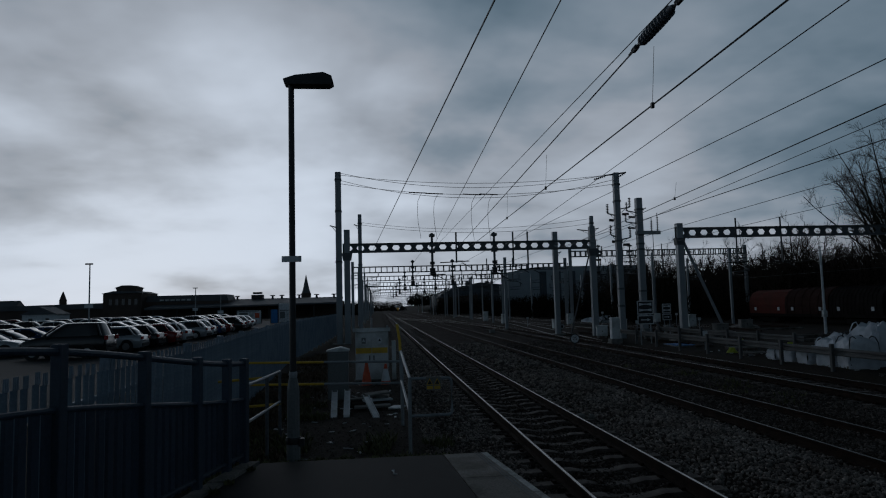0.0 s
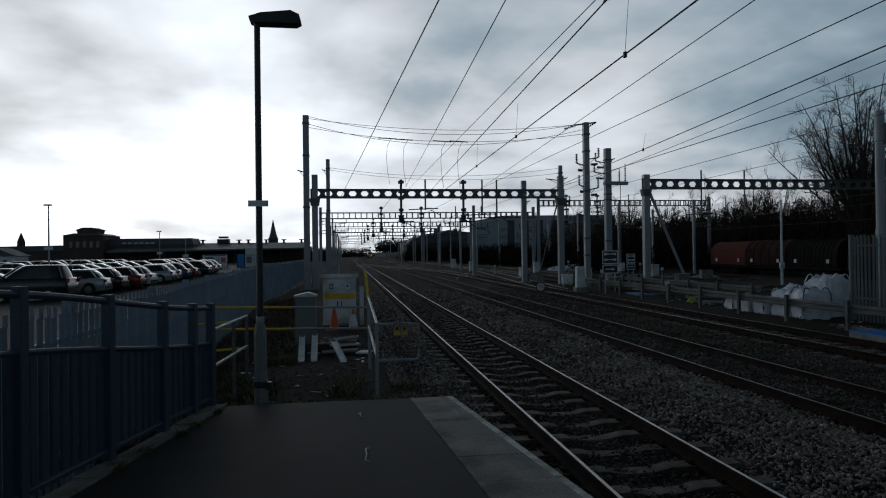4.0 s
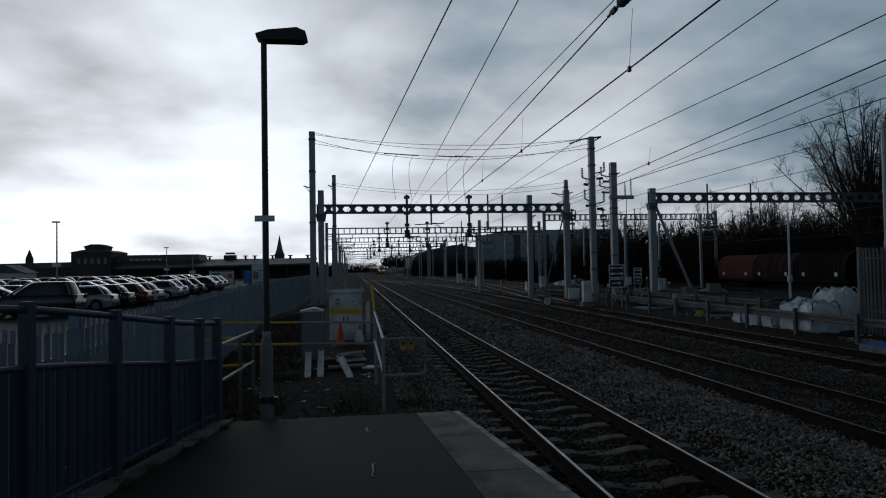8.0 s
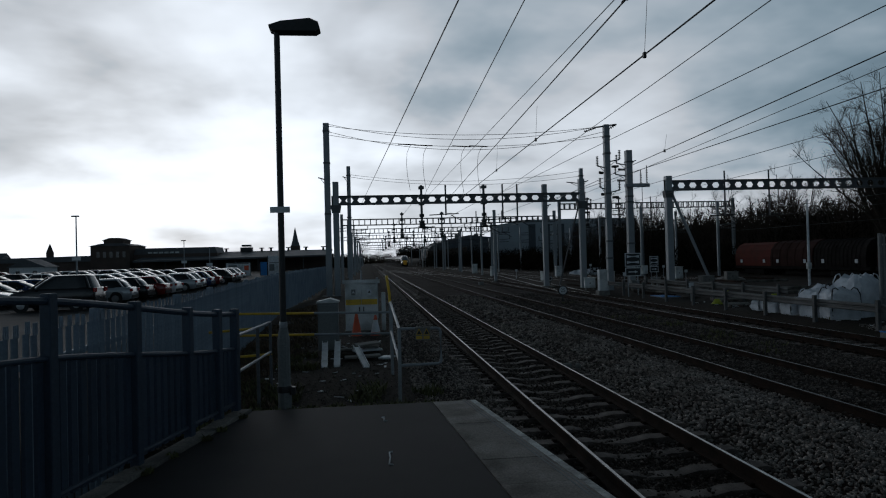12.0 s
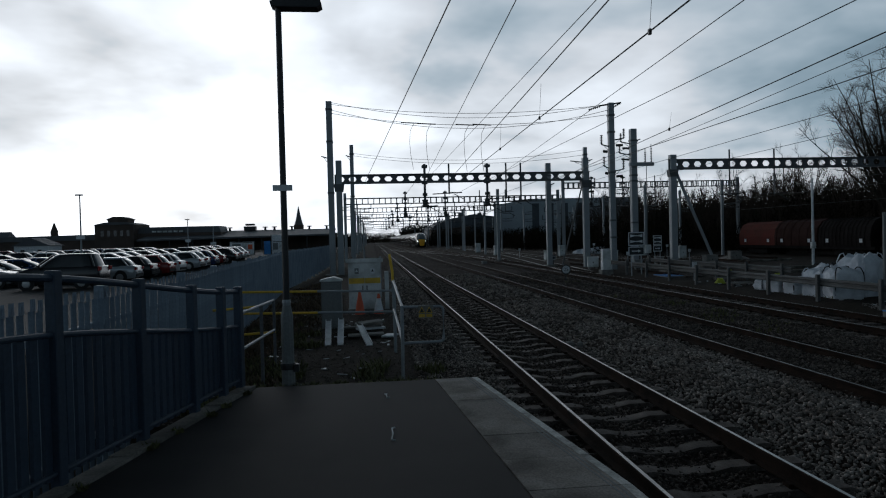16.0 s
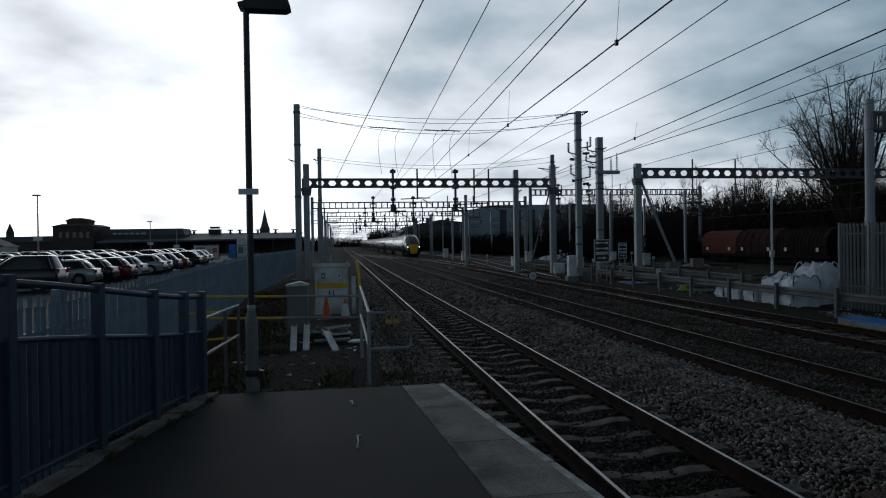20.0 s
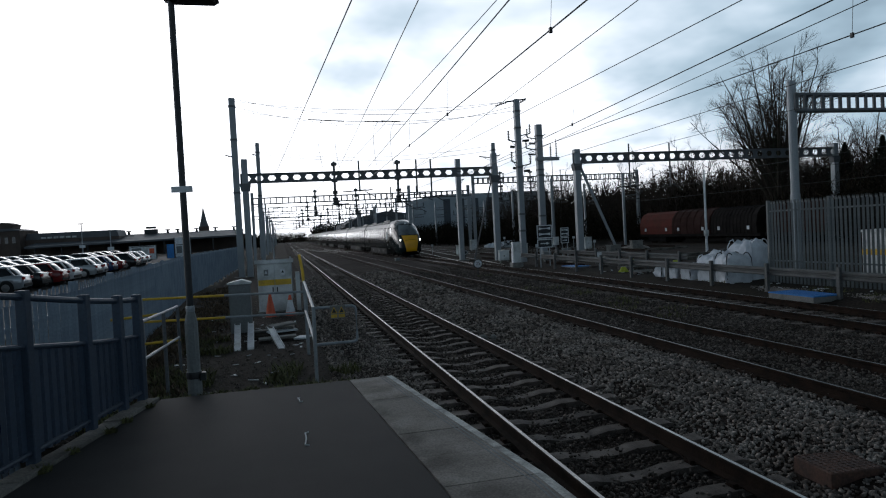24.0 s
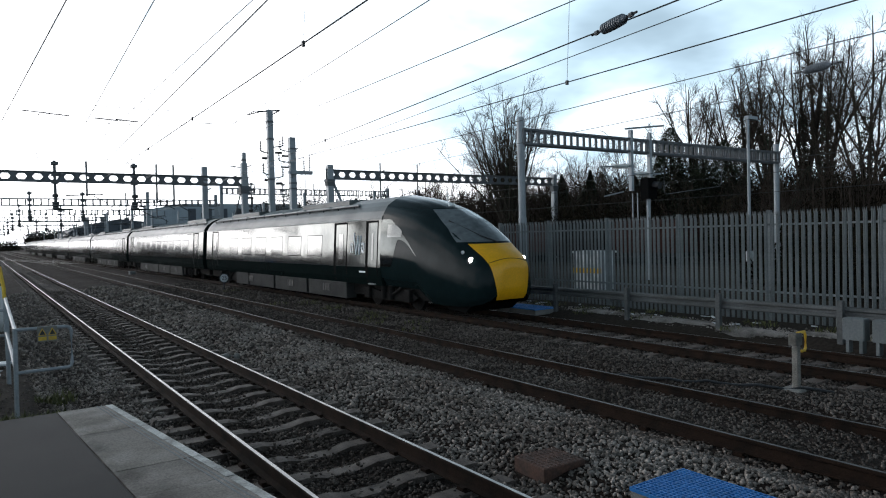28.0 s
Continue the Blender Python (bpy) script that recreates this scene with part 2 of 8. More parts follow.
M_WEED = material("weeds", (0.115, 0.115, 0.042), 0.85, vary=0.3, scale=2, fine=20, bump=0, island=0.5)
M_SHED = material("shed_cladding", (0.36, 0.40, 0.43), 0.6, vary=0.1, scale=0.3, fine=8, bump=0.1, tint=(0.29, 0.32, 0.35))
M_SHED_DARK = material("shed_dark_panel", (0.06, 0.07, 0.085), 0.6, vary=0.15, scale=0.3, fine=8, bump=0.1)
M_BRICK = material("dark_brick", (0.085, 0.062, 0.052), 0.9, vary=0.25, scale=0.4, fine=14, bump=0.3)
M_SLATE = material("slate_roof", (0.10, 0.105, 0.115), 0.7, vary=0.2, scale=0.5, fine=10, bump=0.3)
M_GLASS_DARK = material("dark_glass", (0.012, 0.014, 0.016), 0.08, vary=0.1, scale=1, fine=5, bump=0, spec=0.7)
M_WIRE = material("copper_wire", (0.06, 0.06, 0.058), 0.5, 0.5, vary=0.1, scale=1, fine=10, bump=0)
M_RUBBER = material("rubber", (0.02, 0.02, 0.02), 0.85, vary=0.2, scale=6, fine=60, bump=0.2)
M_LINESIDE = material("concrete_block", (0.225, 0.215, 0.2), 0.9, vary=0.2, scale=3, fine=50, bump=0.4, tint=(0.14, 0.135, 0.122))


# ---- mesh tools ----
class Shape:
    """Collects vertices and faces of one part."""

    def __init__(self):
        self.v, self.f, self.m = [], [], []

    def add(self, verts, faces, mi=0):
        k = len(self.v)
        self.v += [tuple(p) for p in verts]
        self.f += [tuple(i + k for i in fc) for fc in faces]
        self.m += [mi] * len(faces)
        return self

    def box(self, x0, y0, z0, x1, y1, z1, m=None, mi=0):
        p = [Vector(q) for q in ((x0, y0, z0), (x1, y0, z0), (x1, y1, z0), (x0, y1, z0), (x0, y0, z1), (x1, y0, z1), (x1, y1, z1), (x0, y1, z1))]
        if m is not None:
            p = [m @ q for q in p]
        return self.add(p, [(0, 3, 2, 1), (4, 5, 6, 7), (0, 1, 5, 4), (1, 2, 6, 5), (2, 3, 7, 6), (3, 0, 4, 7)], mi)

    def bevel_box(self, x0, y0, z0, x1, y1, z1, b=0.01, m=None, mi=0):
        """A box whose upright and top edges are cut by b."""
        ring = lambda e: [(x0 + e, y0 + b + 0 * e), (x0 + b, y0 + e), (x1 - b, y0 + e), (x1 - e, y0 + b), (x1 - e, y1 - b), (x1 - b, y1 - e), (x0 + b, y1 - e), (x0 + e, y1 - b)]
        top = [(x0 + b, y0 + 2 * b), (x0 + 2 * b, y0 + b), (x1 - 2 * b, y0 + b), (x1 - b, y0 + 2 * b), (x1 - b, y1 - 2 * b), (x1 - 2 * b, y1 - b), (x0 + 2 * b, y1 - b), (x0 + b, y1 - 2 * b)]
        p = [(x, y, z0) for x, y in ring(0)] + [(x, y, z1 - b) for x, y in ring(0)] + [(x, y, z1) for x, y in top]
        p = [Vector(q) for q in p]
        if m is not None:
            p = [m @ q for q in p]
        fs = [tuple(range(7, -1, -1)), tuple(range(16, 24))]
        for a in (0, 8):
            fs += [(a + i, a + (i + 1) % 8, a + 8 + (i + 1) % 8, a + 8 + i) for i in range(8)]
        return self.add(p, fs, mi)

    def rod(self, a, b, r, r2=None, n=8, caps=True, mi=0):
        a, b = Vector(a), Vector(b)
        r2 = r if r2 is None else r2
        q = (b - a).to_track_quat("Z", "Y")
        p = []
        for c, rr in ((a, r), (b, r2)):
            p += [c + q @ Vector((rr * math.cos(2 * math.pi * i / n), rr * math.sin(2 * math.pi * i / n), 0)) for i in range(n)]
        fs = [(i, (i + 1) % n, n + (i + 1) % n, n + i) for i in range(n)]
        if caps:
            fs += [tuple(range(n - 1, -1, -1)), tuple(range(n, 2 * n))]
        return self.add(p, fs, mi)

    def tube(self, pts, r, n=6, mi=0):
        """One bent tube through all the points."""
        pts = [Vector(q) for q in pts]
        p = []
        for i, c in enumerate(pts):
            d = pts[min(i + 1, len(pts) - 1)] - pts[max(i - 1, 0)]
            q = d.to_track_quat("Z", "Y")
            p += [c + q @ Vector((r * math.cos(2 * math.pi * j / n), r * math.sin(2 * math.pi * j / n), 0)) for j in range(n)]
        m = len(pts)
        fs = [(i * n + j, i * n + (j + 1) % n, (i + 1) * n + (j + 1) % n, (i + 1) * n + j) for i in range(m - 1) for j in range(n)]
        return self.add(p, fs + [tuple(range(n - 1, -1, -1)), tuple(range((m - 1) * n, m * n))], mi)

    def turned(self, profile, n=16, m=None, mi=0):
        """A body turned about z from (radius, z) pairs."""
        p = [Vector((r * math.cos(2 * math.pi * i / n), r * math.sin(2 * math.pi * i / n), z)) for r, z in profile for i in range(n)]
        if m is not None:
            p = [m @ q for q in p]
        fs = [(k * n + i, k * n + (i + 1) % n, (k + 1) * n + (i + 1) % n, (k + 1) * n + i) for k in range(len(profile) - 1) for i in range(n)]
        fs += [tuple(range(n - 1, -1, -1)), tuple(range((len(profile) - 1) * n, len(profile) * n))]
        return self.add(p, fs, mi)

    def prism(self, outline, a, b, axis="y", mi=0, m=None):
        """An outline pushed from a to b along an axis. Outline in the other two axes, in order."""
        put = {"y": lambda p, t: (p[0], t, p[1]), "x": lambda p, t: (t, p[0], p[1]), "z": lambda p, t: (p[0], p[1], t)}[axis]
        n = len(outline)
        p = [Vector(put(q, a)) for q in outline] + [Vector(put(q, b)) for q in outline]
        if m is not None:
            p = [m @ q for q in p]
        fs = [(i, (i + 1) % n, n + (i + 1) % n, n + i) for i in range(n)] + [tuple(range(n - 1, -1, -1)), tuple(range(n, 2 * n))]
        return self.add(p, fs, mi)

    def mesh(self, name, *mats, smooth=False, sharp=40):
        me = bpy.data.meshes.new(name)
        me.from_pydata(self.v, [], self.f)
        for mt in mats:
            me.materials.append(mt)
        if len(mats) > 1:
            me.polygons.foreach_set("material_index", self.m)
        bm = bmesh.new()
        bm.from_mesh(me)
        bmesh.ops.recalc_face_normals(bm, faces=bm.faces)
        bm.to_mesh(me)
        bm.free()
        if smooth:
            me.shade_smooth()
            me.set_sharp_from_angle(angle=radians(sharp))
        return me


def part(name, shape, mats, parent=None, label="", at=None, smooth=False, sharp=40):
    mats = mats if isinstance(mats, (tuple, list)) else (mats,)
    me = shape if isinstance(shape, bpy.types.Mesh) else shape.mesh(name, *mats, smooth=smooth, sharp=sharp)
    ob = new(name, me)
    if parent is not None:
        ob.parent = parent
    if at is not None:
        ob.matrix_basis = at
    if label:
        ob["label"] = label
    return ob


def thing(name, label, category, at=None, group="", kind=""):
    ob = new(name)
    ob.empty_display_size = 0.2
    if at is not None:
        ob.matrix_basis = at
    return tagged(ob, label, category, group, kind)


rnd = random.Random(7)
# ---- the large structure ----
def step(v, a, b):
    t = min(max((v - a) / (b - a), 0), 1)
    return t * t * (3 - 2 * t)


def ground_height(x, y):
    z = -0.42
    if x < 0:
        left = 0.62 * (1 - step(y, 24, 45)) * step(y, 7.0, 7.8) + 0.30 * step(y, 24, 45)
        z += left * step(-x, 0.95, 1.9)
        z += (0.52 + 0.36 * step(y, 40, 95) - max(z + 0.42, 0)) * step(-x, 6.4, 9.0) * step(y, -10, 14)
    z += 0.34 * step(x, 11.0, 12.2)
    bank = step(x, 47, 80) * 7.0 * step(y, -60, -10)
    z += bank * (1 - step(y, 110, 170))
    z += step(y, 250, 420) * 5.0 * step(x, 14, 60)
    if x > 12:
        z += 0.05 * noise.noise(Vector((x * 0.3, y * 0.3, 0)))
    return z


def make_ground():
    xs = [-2500, -900, -400, -200, -120] + [-90 + 6 * i for i in range(13)] + [-15 + 1.5 * i for i in range(5)] + [-8 + 0.35 * i for i in range(22)] + [0 + 1.5 * i for i in range(8)] + [11.2 + 0.5 * i for i in range(8)] + [16 + 3 * i for i in range(30)] + [120, 200, 400, 900, 2500]
    ys = [-2500, -900, -300, -120, -60, -30, -15, -8, -4, 0, 3, 5, 6.6] + [7 + 0.4 * i for i in range(12)] + [12 + 1.5 * i for i in range(34)] + [66 + 6 * i for i in range(30)] + [250, 280, 320, 370, 420, 600, 1000, 2500]
    s = Shape()
    v = [(x, y, ground_height(x, y)) for y in ys for x in xs]
    n = len(xs)
    s.add(v, [(j * n + i, j * n + i + 1, (j + 1) * n + i + 1, (j + 1) * n + i) for j in range(len(ys) - 1) for i in range(n - 1)])
    g = part("ground", s, M_GROUND, smooth=True)
    tagged(g, "dark cinder and earth ground beside the railway", "ground", kind="structure")


make_ground()

TRACKS = {"near": 0.0, "middle": 4.535, "far": 8.88}
GAUGE = 1.507


def ballast_height(x, y):
    z = -0.225
    z += 0.13 * step(x, 2.0, 2.6) * (1 - step(x, 3.6, 4.3))
    z += 0.05 * step(x, 4.3, 4.7) * (1 - step(x, 6.0, 6.3)) + 0.10 * step(x, 6.2, 6.8) * (1 - step(x, 7.9, 8.6))
    z += 0.055 * step(-x, 0.15, 0.5) * step(y, 6.0, 12.0) - 0.2 * step(-x, 0.75, 1.7) - 0.4 * step(-x, 1.9, 1.98)
    z -= 0.2 * step(x, 10.9, 11.7)
    if x < -0.9:
        z = max(z, ground_height(x, y) + 0.02 - 0.3 * step(-x, 1.7, 1.95))
    return z + 0.025 * noise.noise(Vector((x * 1.7, y * 1.7, 3))) + 0.015 * noise.noise(Vector((x * 6, y * 6, 9)))


def make_ballast():
    xs = [-1.98 + 0.12 * i for i in range(116)]
    ys = [-8 + 0.5 * i for i in range(16)] + [0 + 0.16 * i for i in range(150)] + [24 + 1.5 * i for i in range(50)] + [100, 130, 170, 220, 300, 400]
    s = Shape()
    n = len(xs)
    s.add([(x, y, ballast_height(x, y)) for y in ys for x in xs], [(j * n + i, j * n + i + 1, (j + 1) * n + i + 1, (j + 1) * n + i) for j in range(len(ys) - 1) for i in range(n - 1)])
    tagged(part("ballast", s, M_BALLAST, smooth=True), "grey brown stone ballast bed under the running lines", "ballast", kind="structure")


make_ballast()


PIT = (2.45, 5.12)


def make_stones():
    """Loose ballast stones: uneven squarish lumps, pale on the open shoulder, dark with oil in the near track, dusty beyond."""
    rs = np.random.RandomState(3)
    V, F, K, k = [], [], [], 0
    cube = np.array([(-1, -1, -1), (1, -1, -1), (1, 1, -1), (-1, 1, -1), (-1, -1, 1), (1, -1, 1), (1, 1, 1), (-1, 1, 1)], float) * 0.72
    tris = np.array([(0, 3, 2), (0, 2, 1), (4, 5, 6), (4, 6, 7), (0, 1, 5), (0, 5, 4), (1, 2, 6), (1, 6, 5), (2, 3, 7), (2, 7, 6), (3, 0, 4), (3, 4, 7)])
    for y0, y1, per, size in ((1.5, 8, 600, 0.0245), (8, 14, 400, 0.0275), (14, 24, 150, 0.037), (24, 42, 38, 0.055)):
        cnt = int((y1 - y0) * 13.2 * per)
        X, Y = rs.uniform(-1.85, 11.4, cnt), rs.uniform(y0, y1, cnt)
        for x, y in zip(X, Y):
            if abs(x - 0.04) < 0.09 or 1.42 < x < 1.6 or (x < -1.2 and y < 7.4) or (abs(x - PIT[0]) < 0.30 and abs(y - PIT[1]) < 0.30):
                continue
            shoulder = 1.75 < x < 4.45
            if not shoulder and x > 4.45 and rs.rand() < 0.25:
                continue
            a, q = rs.uniform(0, 6.283), size * rs.uniform(0.5, 1.25) * (1.12 if shoulder else 0.95)
            p = cube * rs.uniform(0.6, 1.15, (8, 1)) * (q, q * rs.uniform(0.6, 0.95), q * rs.uniform(0.5, 0.8))
            c, s = math.cos(a), math.sin(a)
            z = ballast_height(x, y) + q * 0.35
            if -0.6 < x < 2.1 and rs.rand() < (0.22 if noise.noise(Vector((x * 1.3, y * 0.9, 7))) > 0.0 else 0.05):
                z += 0.04
            V.append(np.c_[p[:, 0] * c - p[:, 1] * s + x, p[:, 0] * s + p[:, 1] * c + y, p[:, 2] + p[:, 0] * rs.uniform(-0.5, 0.5) + p[:, 1] * rs.uniform(-0.4, 0.4) + z])
            F.append(tris + k)
            K.append(0 if shoulder or x < -0.2 else 1 if x < 1.75 else 2)
            k += 8
    V, F = np.concatenate(V), np.concatenate(F)
    me = bpy.data.meshes.new("ballast_stones")
    me.vertices.add(len(V)), me.loops.add(F.size), me.polygons.add(len(F))
    me.vertices.foreach_set("co", V.ravel().astype(np.float32))
    me.loops.foreach_set("vertex_index", F.ravel().astype(np.int32))
    me.polygons.foreach_set("loop_start", np.arange(0, F.size, 3, dtype=np.int32))
    for mt in (M_STONE, M_STONE_DARK, M_STONE_GREY):
        me.materials.append(mt)
    me.polygons.foreach_set("material_index", np.repeat(np.array(K, dtype=np.int32), 12))
    me.update(calc_edges=True)
    tagged(new("ballast_stones", me), "loose grey and brown ballast stones between the rails", "ballast", kind="stuff")


make_stones()


def rail_shape(x, y0, y1, z=0.0):
    """Flat-bottomed rail: rusty web and foot, bright running surface."""
    pr = [(-0.07, -0.159), (0.07, -0.159), (0.07, -0.147), (0.012, -0.128), (0.010, -0.05), (0.034, -0.036), (0.035, -0.006), (0.029, -0.001), (0.019, 0), (-0.019, 0), (-0.029, -0.001), (-0.035, -0.006), (-0.034, -0.036), (-0.010, -0.05), (-0.012, -0.128), (-0.07, -0.147)]
    s = Shape().prism([(x + a, z + b) for a, b in pr], y0, y1)
    s.m[8] = 1
    return s


def sleeper_mesh(concrete):
    s = Shape()
    if concrete:
        s.prism([(-0.50, -0.10), (-0.50, 0.0), (-0.46, 0.012), (0.35, 0.012), (0.55, -0.03), (0.95, -0.03), (1.15, 0.012), (1.96, 0.012), (2.0, 0.0), (2.0, -0.10)], -0.105, 0.105)
    else:
        s.bevel_box(-0.52, -0.125, -0.12, 2.03, 0.125, 0.0, 0.012)
    for x in (0, GAUGE):
        s.box(x - 0.12, -0.07, 0.0, x + 0.12, 0.07, 0.022, mi=1)
        for d in (-0.1, 0.1):
            s.box(x + d - 0.025, -0.05, 0.022, x + d + 0.025, 0.05, 0.05, mi=1)
    return s.mesh("sleeper", M_SLEEPER if concrete else M_TIMBER, M_RAIL)


for name, x0 in TRACKS.items():
    tr = thing("railway_track", {"near": "platform line with bright rails on concrete sleepers", "middle": "middle line with rusty rails half buried in ballast", "far": "far running line with dark sleepers"}[name], "railway track", kind="structure")
    z0 = {"near": 0.0, "middle": -0.03, "far": -0.02}[name]
    for dx in (0.04 if name == "near" else 0, GAUGE):
        part("rail", rail_shape(x0 + dx, -10, 420, z0), (M_RAIL, M_RAILHEAD if name != "middle" else M_DULLHEAD), tr)
    sm = sleeper_mesh(name == "near")
    zs = z0 - 0.175 - (0.02 if name == "middle" else 0)
    y, pitch = (-6.19, 0.67) if name == "near" else (-6.0, 0.64)
    k = 0
    rest = Shape()
    while y < 150:
        if y < 75:
            o = part("sleeper", sm, None, tr, at=pose(x0 + rnd.uniform(-0.02, 0.02), y, zs + rnd.uniform(-0.006, 0.006), 0, 0, rnd.uniform(-0.6, 0.6)))
        else:
            rest.box(x0 - 0.5, y - 0.125, zs - 0.1, x0 + 2.0, y + 0.125, zs)
        y += pitch
    part("far_sleepers", rest, M_SLEEPER if name == "near" else M_TIMBER, tr)["kind"] = "stuff"

# platform: asphalt top with a concrete coping of single slabs and a worn white edge
PLAT_Z = 0.72
EDGE = lambda y: -1.32 + (7.17 - y) * 0.13 if y > 3.8 else -0.882 + (3.8 - y) * 0.035
INNER = lambda y: -1.79 + (7.19 - y) * 0.075 if y > 3.8 else -1.536 + (3.8 - y) * 0.03
LEFT = lambda y: -3.83 - (7.2 - max(y, 2.5)) * 0.225


def make_platform():
    ys = [-9, -5, -2, 0, 1.5, 2.5, 3.2, 3.8, 4.6, 5.4, 6.2, 7.2]
    s = Shape()
    n = len(ys)
    for f0, f1, z0, z1 in ((lambda y: LEFT(y) + 0.16, lambda y: INNER(y) - 0.004, -0.5, PLAT_Z), (lambda y: INNER(y) - 0.004, lambda y: EDGE(y) - 0.08, -0.5, PLAT_Z - 0.09)):
        v = [(f0(y), y, z1) for y in ys] + [(f1(y), y, z1) for y in ys] + [(f0(y), y, z0) for y in ys] + [(f1(y), y, z0) for y in ys]
        fs = [(i, i + 1, n + i + 1, n + i) for i in range(n - 1)] + [(2 * n + i, i, i + 1, 2 * n + i + 1)[::-1] for i in range(n - 1)] + [(n + i, 3 * n + i, 3 * n + i + 1, n + i + 1) for i in range(n - 1)]
        fs += [(n - 1, 3 * n - 1, 4 * n - 1, 2 * n - 1), (0, n, 3 * n, 2 * n)]
        s.add(v, fs)
    p = tagged(part("platform", s, M_ASPHALT), "black asphalt platform end with a pale concrete edge", "platform", kind="structure")
    joints = [-8.75 + 0.575 * i for i in range(27)] + [7.2]
    for a, b in zip(joints, joints[1:]):
        q = Shape()
        g = 0.005
        a2, b2 = a + g, b - g
        x = [(INNER(a2) + 0.006, a2), (EDGE(a2) - 0.064, a2), (EDGE(b2) - 0.064, b2), (INNER(b2) + 0.006, b2)]
        q.prism(x, PLAT_Z - 0.088, PLAT_Z + 0.002 + rnd.uniform(0, 0.003), "z")
        part("coping_slab", q, M_COPING, p, "weathered concrete coping slab")
        w = Shape()
        x = [(EDGE(a2) - 0.062, a2), (EDGE(a2), a2), (EDGE(b2), b2), (EDGE(b2) - 0.062, b2)]
        w.prism(x, PLAT_Z - 0.088, PLAT_Z + 0.004, "z")
        part("edge_nosing", w, M_WHITE, p, "worn white painted edge")
    # two scored lines beside the white edge
    for off in (0.105, 0.14):
        w = Shape()
        for a, b in zip(ys, ys[1:]):
            w.prism([(EDGE(a) - off, a), (EDGE(a) - off + 0.012, a), (EDGE(b) - off + 0.012, b), (EDGE(b) - off, b)], PLAT_Z + 0.0062, PLAT_Z + 0.0072, "z")
        part("scored_line", w, M_DARK_GREY, p)
    # kerb stones under the railing
    y = -4.0
    while y < 7.1:
        ln = min(0.42 + rnd.uniform(-0.16, 0.2), 7.2 - y)
        q = Shape()
        d = rnd.uniform(-0.012, 0.016)
        q.prism([(LEFT(y) + d, y + 0.006), (LEFT(y) + 0.155 + d, y + 0.006), (LEFT(y + ln) + 0.155 + d, y + ln), (LEFT(y + ln) + d, y + ln)], PLAT_Z - 0.2, PLAT_Z + rnd.uniform(0.015, 0.035), "z")
        part("kerb_stone", q, M_KERB, p)
        y += ln
    # fallen twigs and straws on the asphalt
    return p


make_platform()


# ---- overhead line structures ----
def insulator(s, a, b, r=0.05, n=5, mi=0):
    """A rod with n sheds, turned in one piece between two points."""
    a, b = Vector(a), Vector(b)
    d = b - a
    ln = d.length
    prof = [(r * 0.3, 0.0)]
    for i in range(n):
        c = ln * (i + 0.5) / n
        prof += [(r * 0.35, c - 0.03), (r, c - 0.012), (r, c + 0.012), (r * 0.35, c + 0.03)]
    prof.append((r * 0.3, ln))
    s.turned(prof, 8, Matrix.Translation(a) @ d.to_track_quat("Z", "Y").to_matrix().to_4x4(), mi)


def hex_boom(x0, x1, z0, z1, cell):
    """Castellated girder along x: web with hexagonal holes between two flanges."""
    s = Shape()
    n = max(1, round((x1 - x0) / cell))
    c = (x1 - x0) / n
    h = z1 - z0
    zc = (z0 + z1) / 2
    for y in (-0.03, 0.03):
        for i in range(n):
            a = x0 + i * c
            m = a + c / 2
            hx = [(m - 0.33 * c, zc), (m - 0.18 * c, zc + 0.29 * h), (m + 0.18 * c, zc + 0.29 * h), (m + 0.33 * c, zc), (m + 0.18 * c, zc - 0.29 * h), (m - 0.18 * c, zc - 0.29 * h)]
            bx = [(a, zc), (a, z1), (a + c, z1), (a + c, zc), (a + c, z0), (a, z0)]
            s.add([(p, y, q) for p, q in hx + bx], [(j, (j + 1) % 6, 6 + (j + 1) % 6, 6 + j) for j in range(6)])
    s.box(x0, -0.15, z1, x1, 0.15, z1 + 0.035)
    s.box(x0, -0.15, z0 - 0.035, x1, 0.15, z0)
    return s


def ladder_boom(x0, x1, z0, z1, cell, wid=0.4):
    """Open girder along x: four chords joined by uprights."""
    s = Shape()
    for y in (-wid / 2, wid / 2):
        for z in (z0, z1):
            s.box(x0, y - 0.05, z - 0.05, x1, y + 0.05, z + 0.05)
        n = max(1, round((x1 - x0) / cell))
        for i in range(n + 1):
            x = x0 + (x1 - x0) * i / n
            s.box(x - 0.05, y - 0.04, z0, x + 0.05, y + 0.04, z1)
    n = max(1, round((x1 - x0) / cell))
    for i in range(0, n + 1, 2):
        x = x0 + (x1 - x0) * i / n
        s.box(x - 0.03, -wid / 2, z1 - 0.03, x + 0.03, wid / 2, z1 + 0.03)
    return s


def h_post(h, w=0.3, taper=0.0):
    """An H-section post."""
    a, t, b = w / 2, 0.03, 0.015
    s = Shape().prism([(-a, -a), (a, -a), (a, -a + t), (b, -a + t), (b, a - t), (a, a - t), (a, a), (-a, a), (-a, a - t), (-b, a - t), (-b, -a + t), (-a, -a + t)], -0.05, h, "z")
    return s


def box_post(h, w=0.34):
    s = Shape()
    s.bevel_box(-w / 2, -w / 2, 0, w / 2, w / 2, h, 0.02)
    s.bevel_box(-w * 0.9, -w * 0.9, -0.3, w * 0.9, w * 0.9, 0.06, 0.02)
    return s


def tube_post(h, r):
    """A round tube post with a thicker lower length and a base flange."""
    return Shape().turned([(r * 1.9, -0.1), (r * 1.9, 0.05), (r * 1.12, 0.06), (r * 1.12, h * 0.42), (r, h * 0.43), (r, h - 0.02), (r * 0.8, h)], 14)


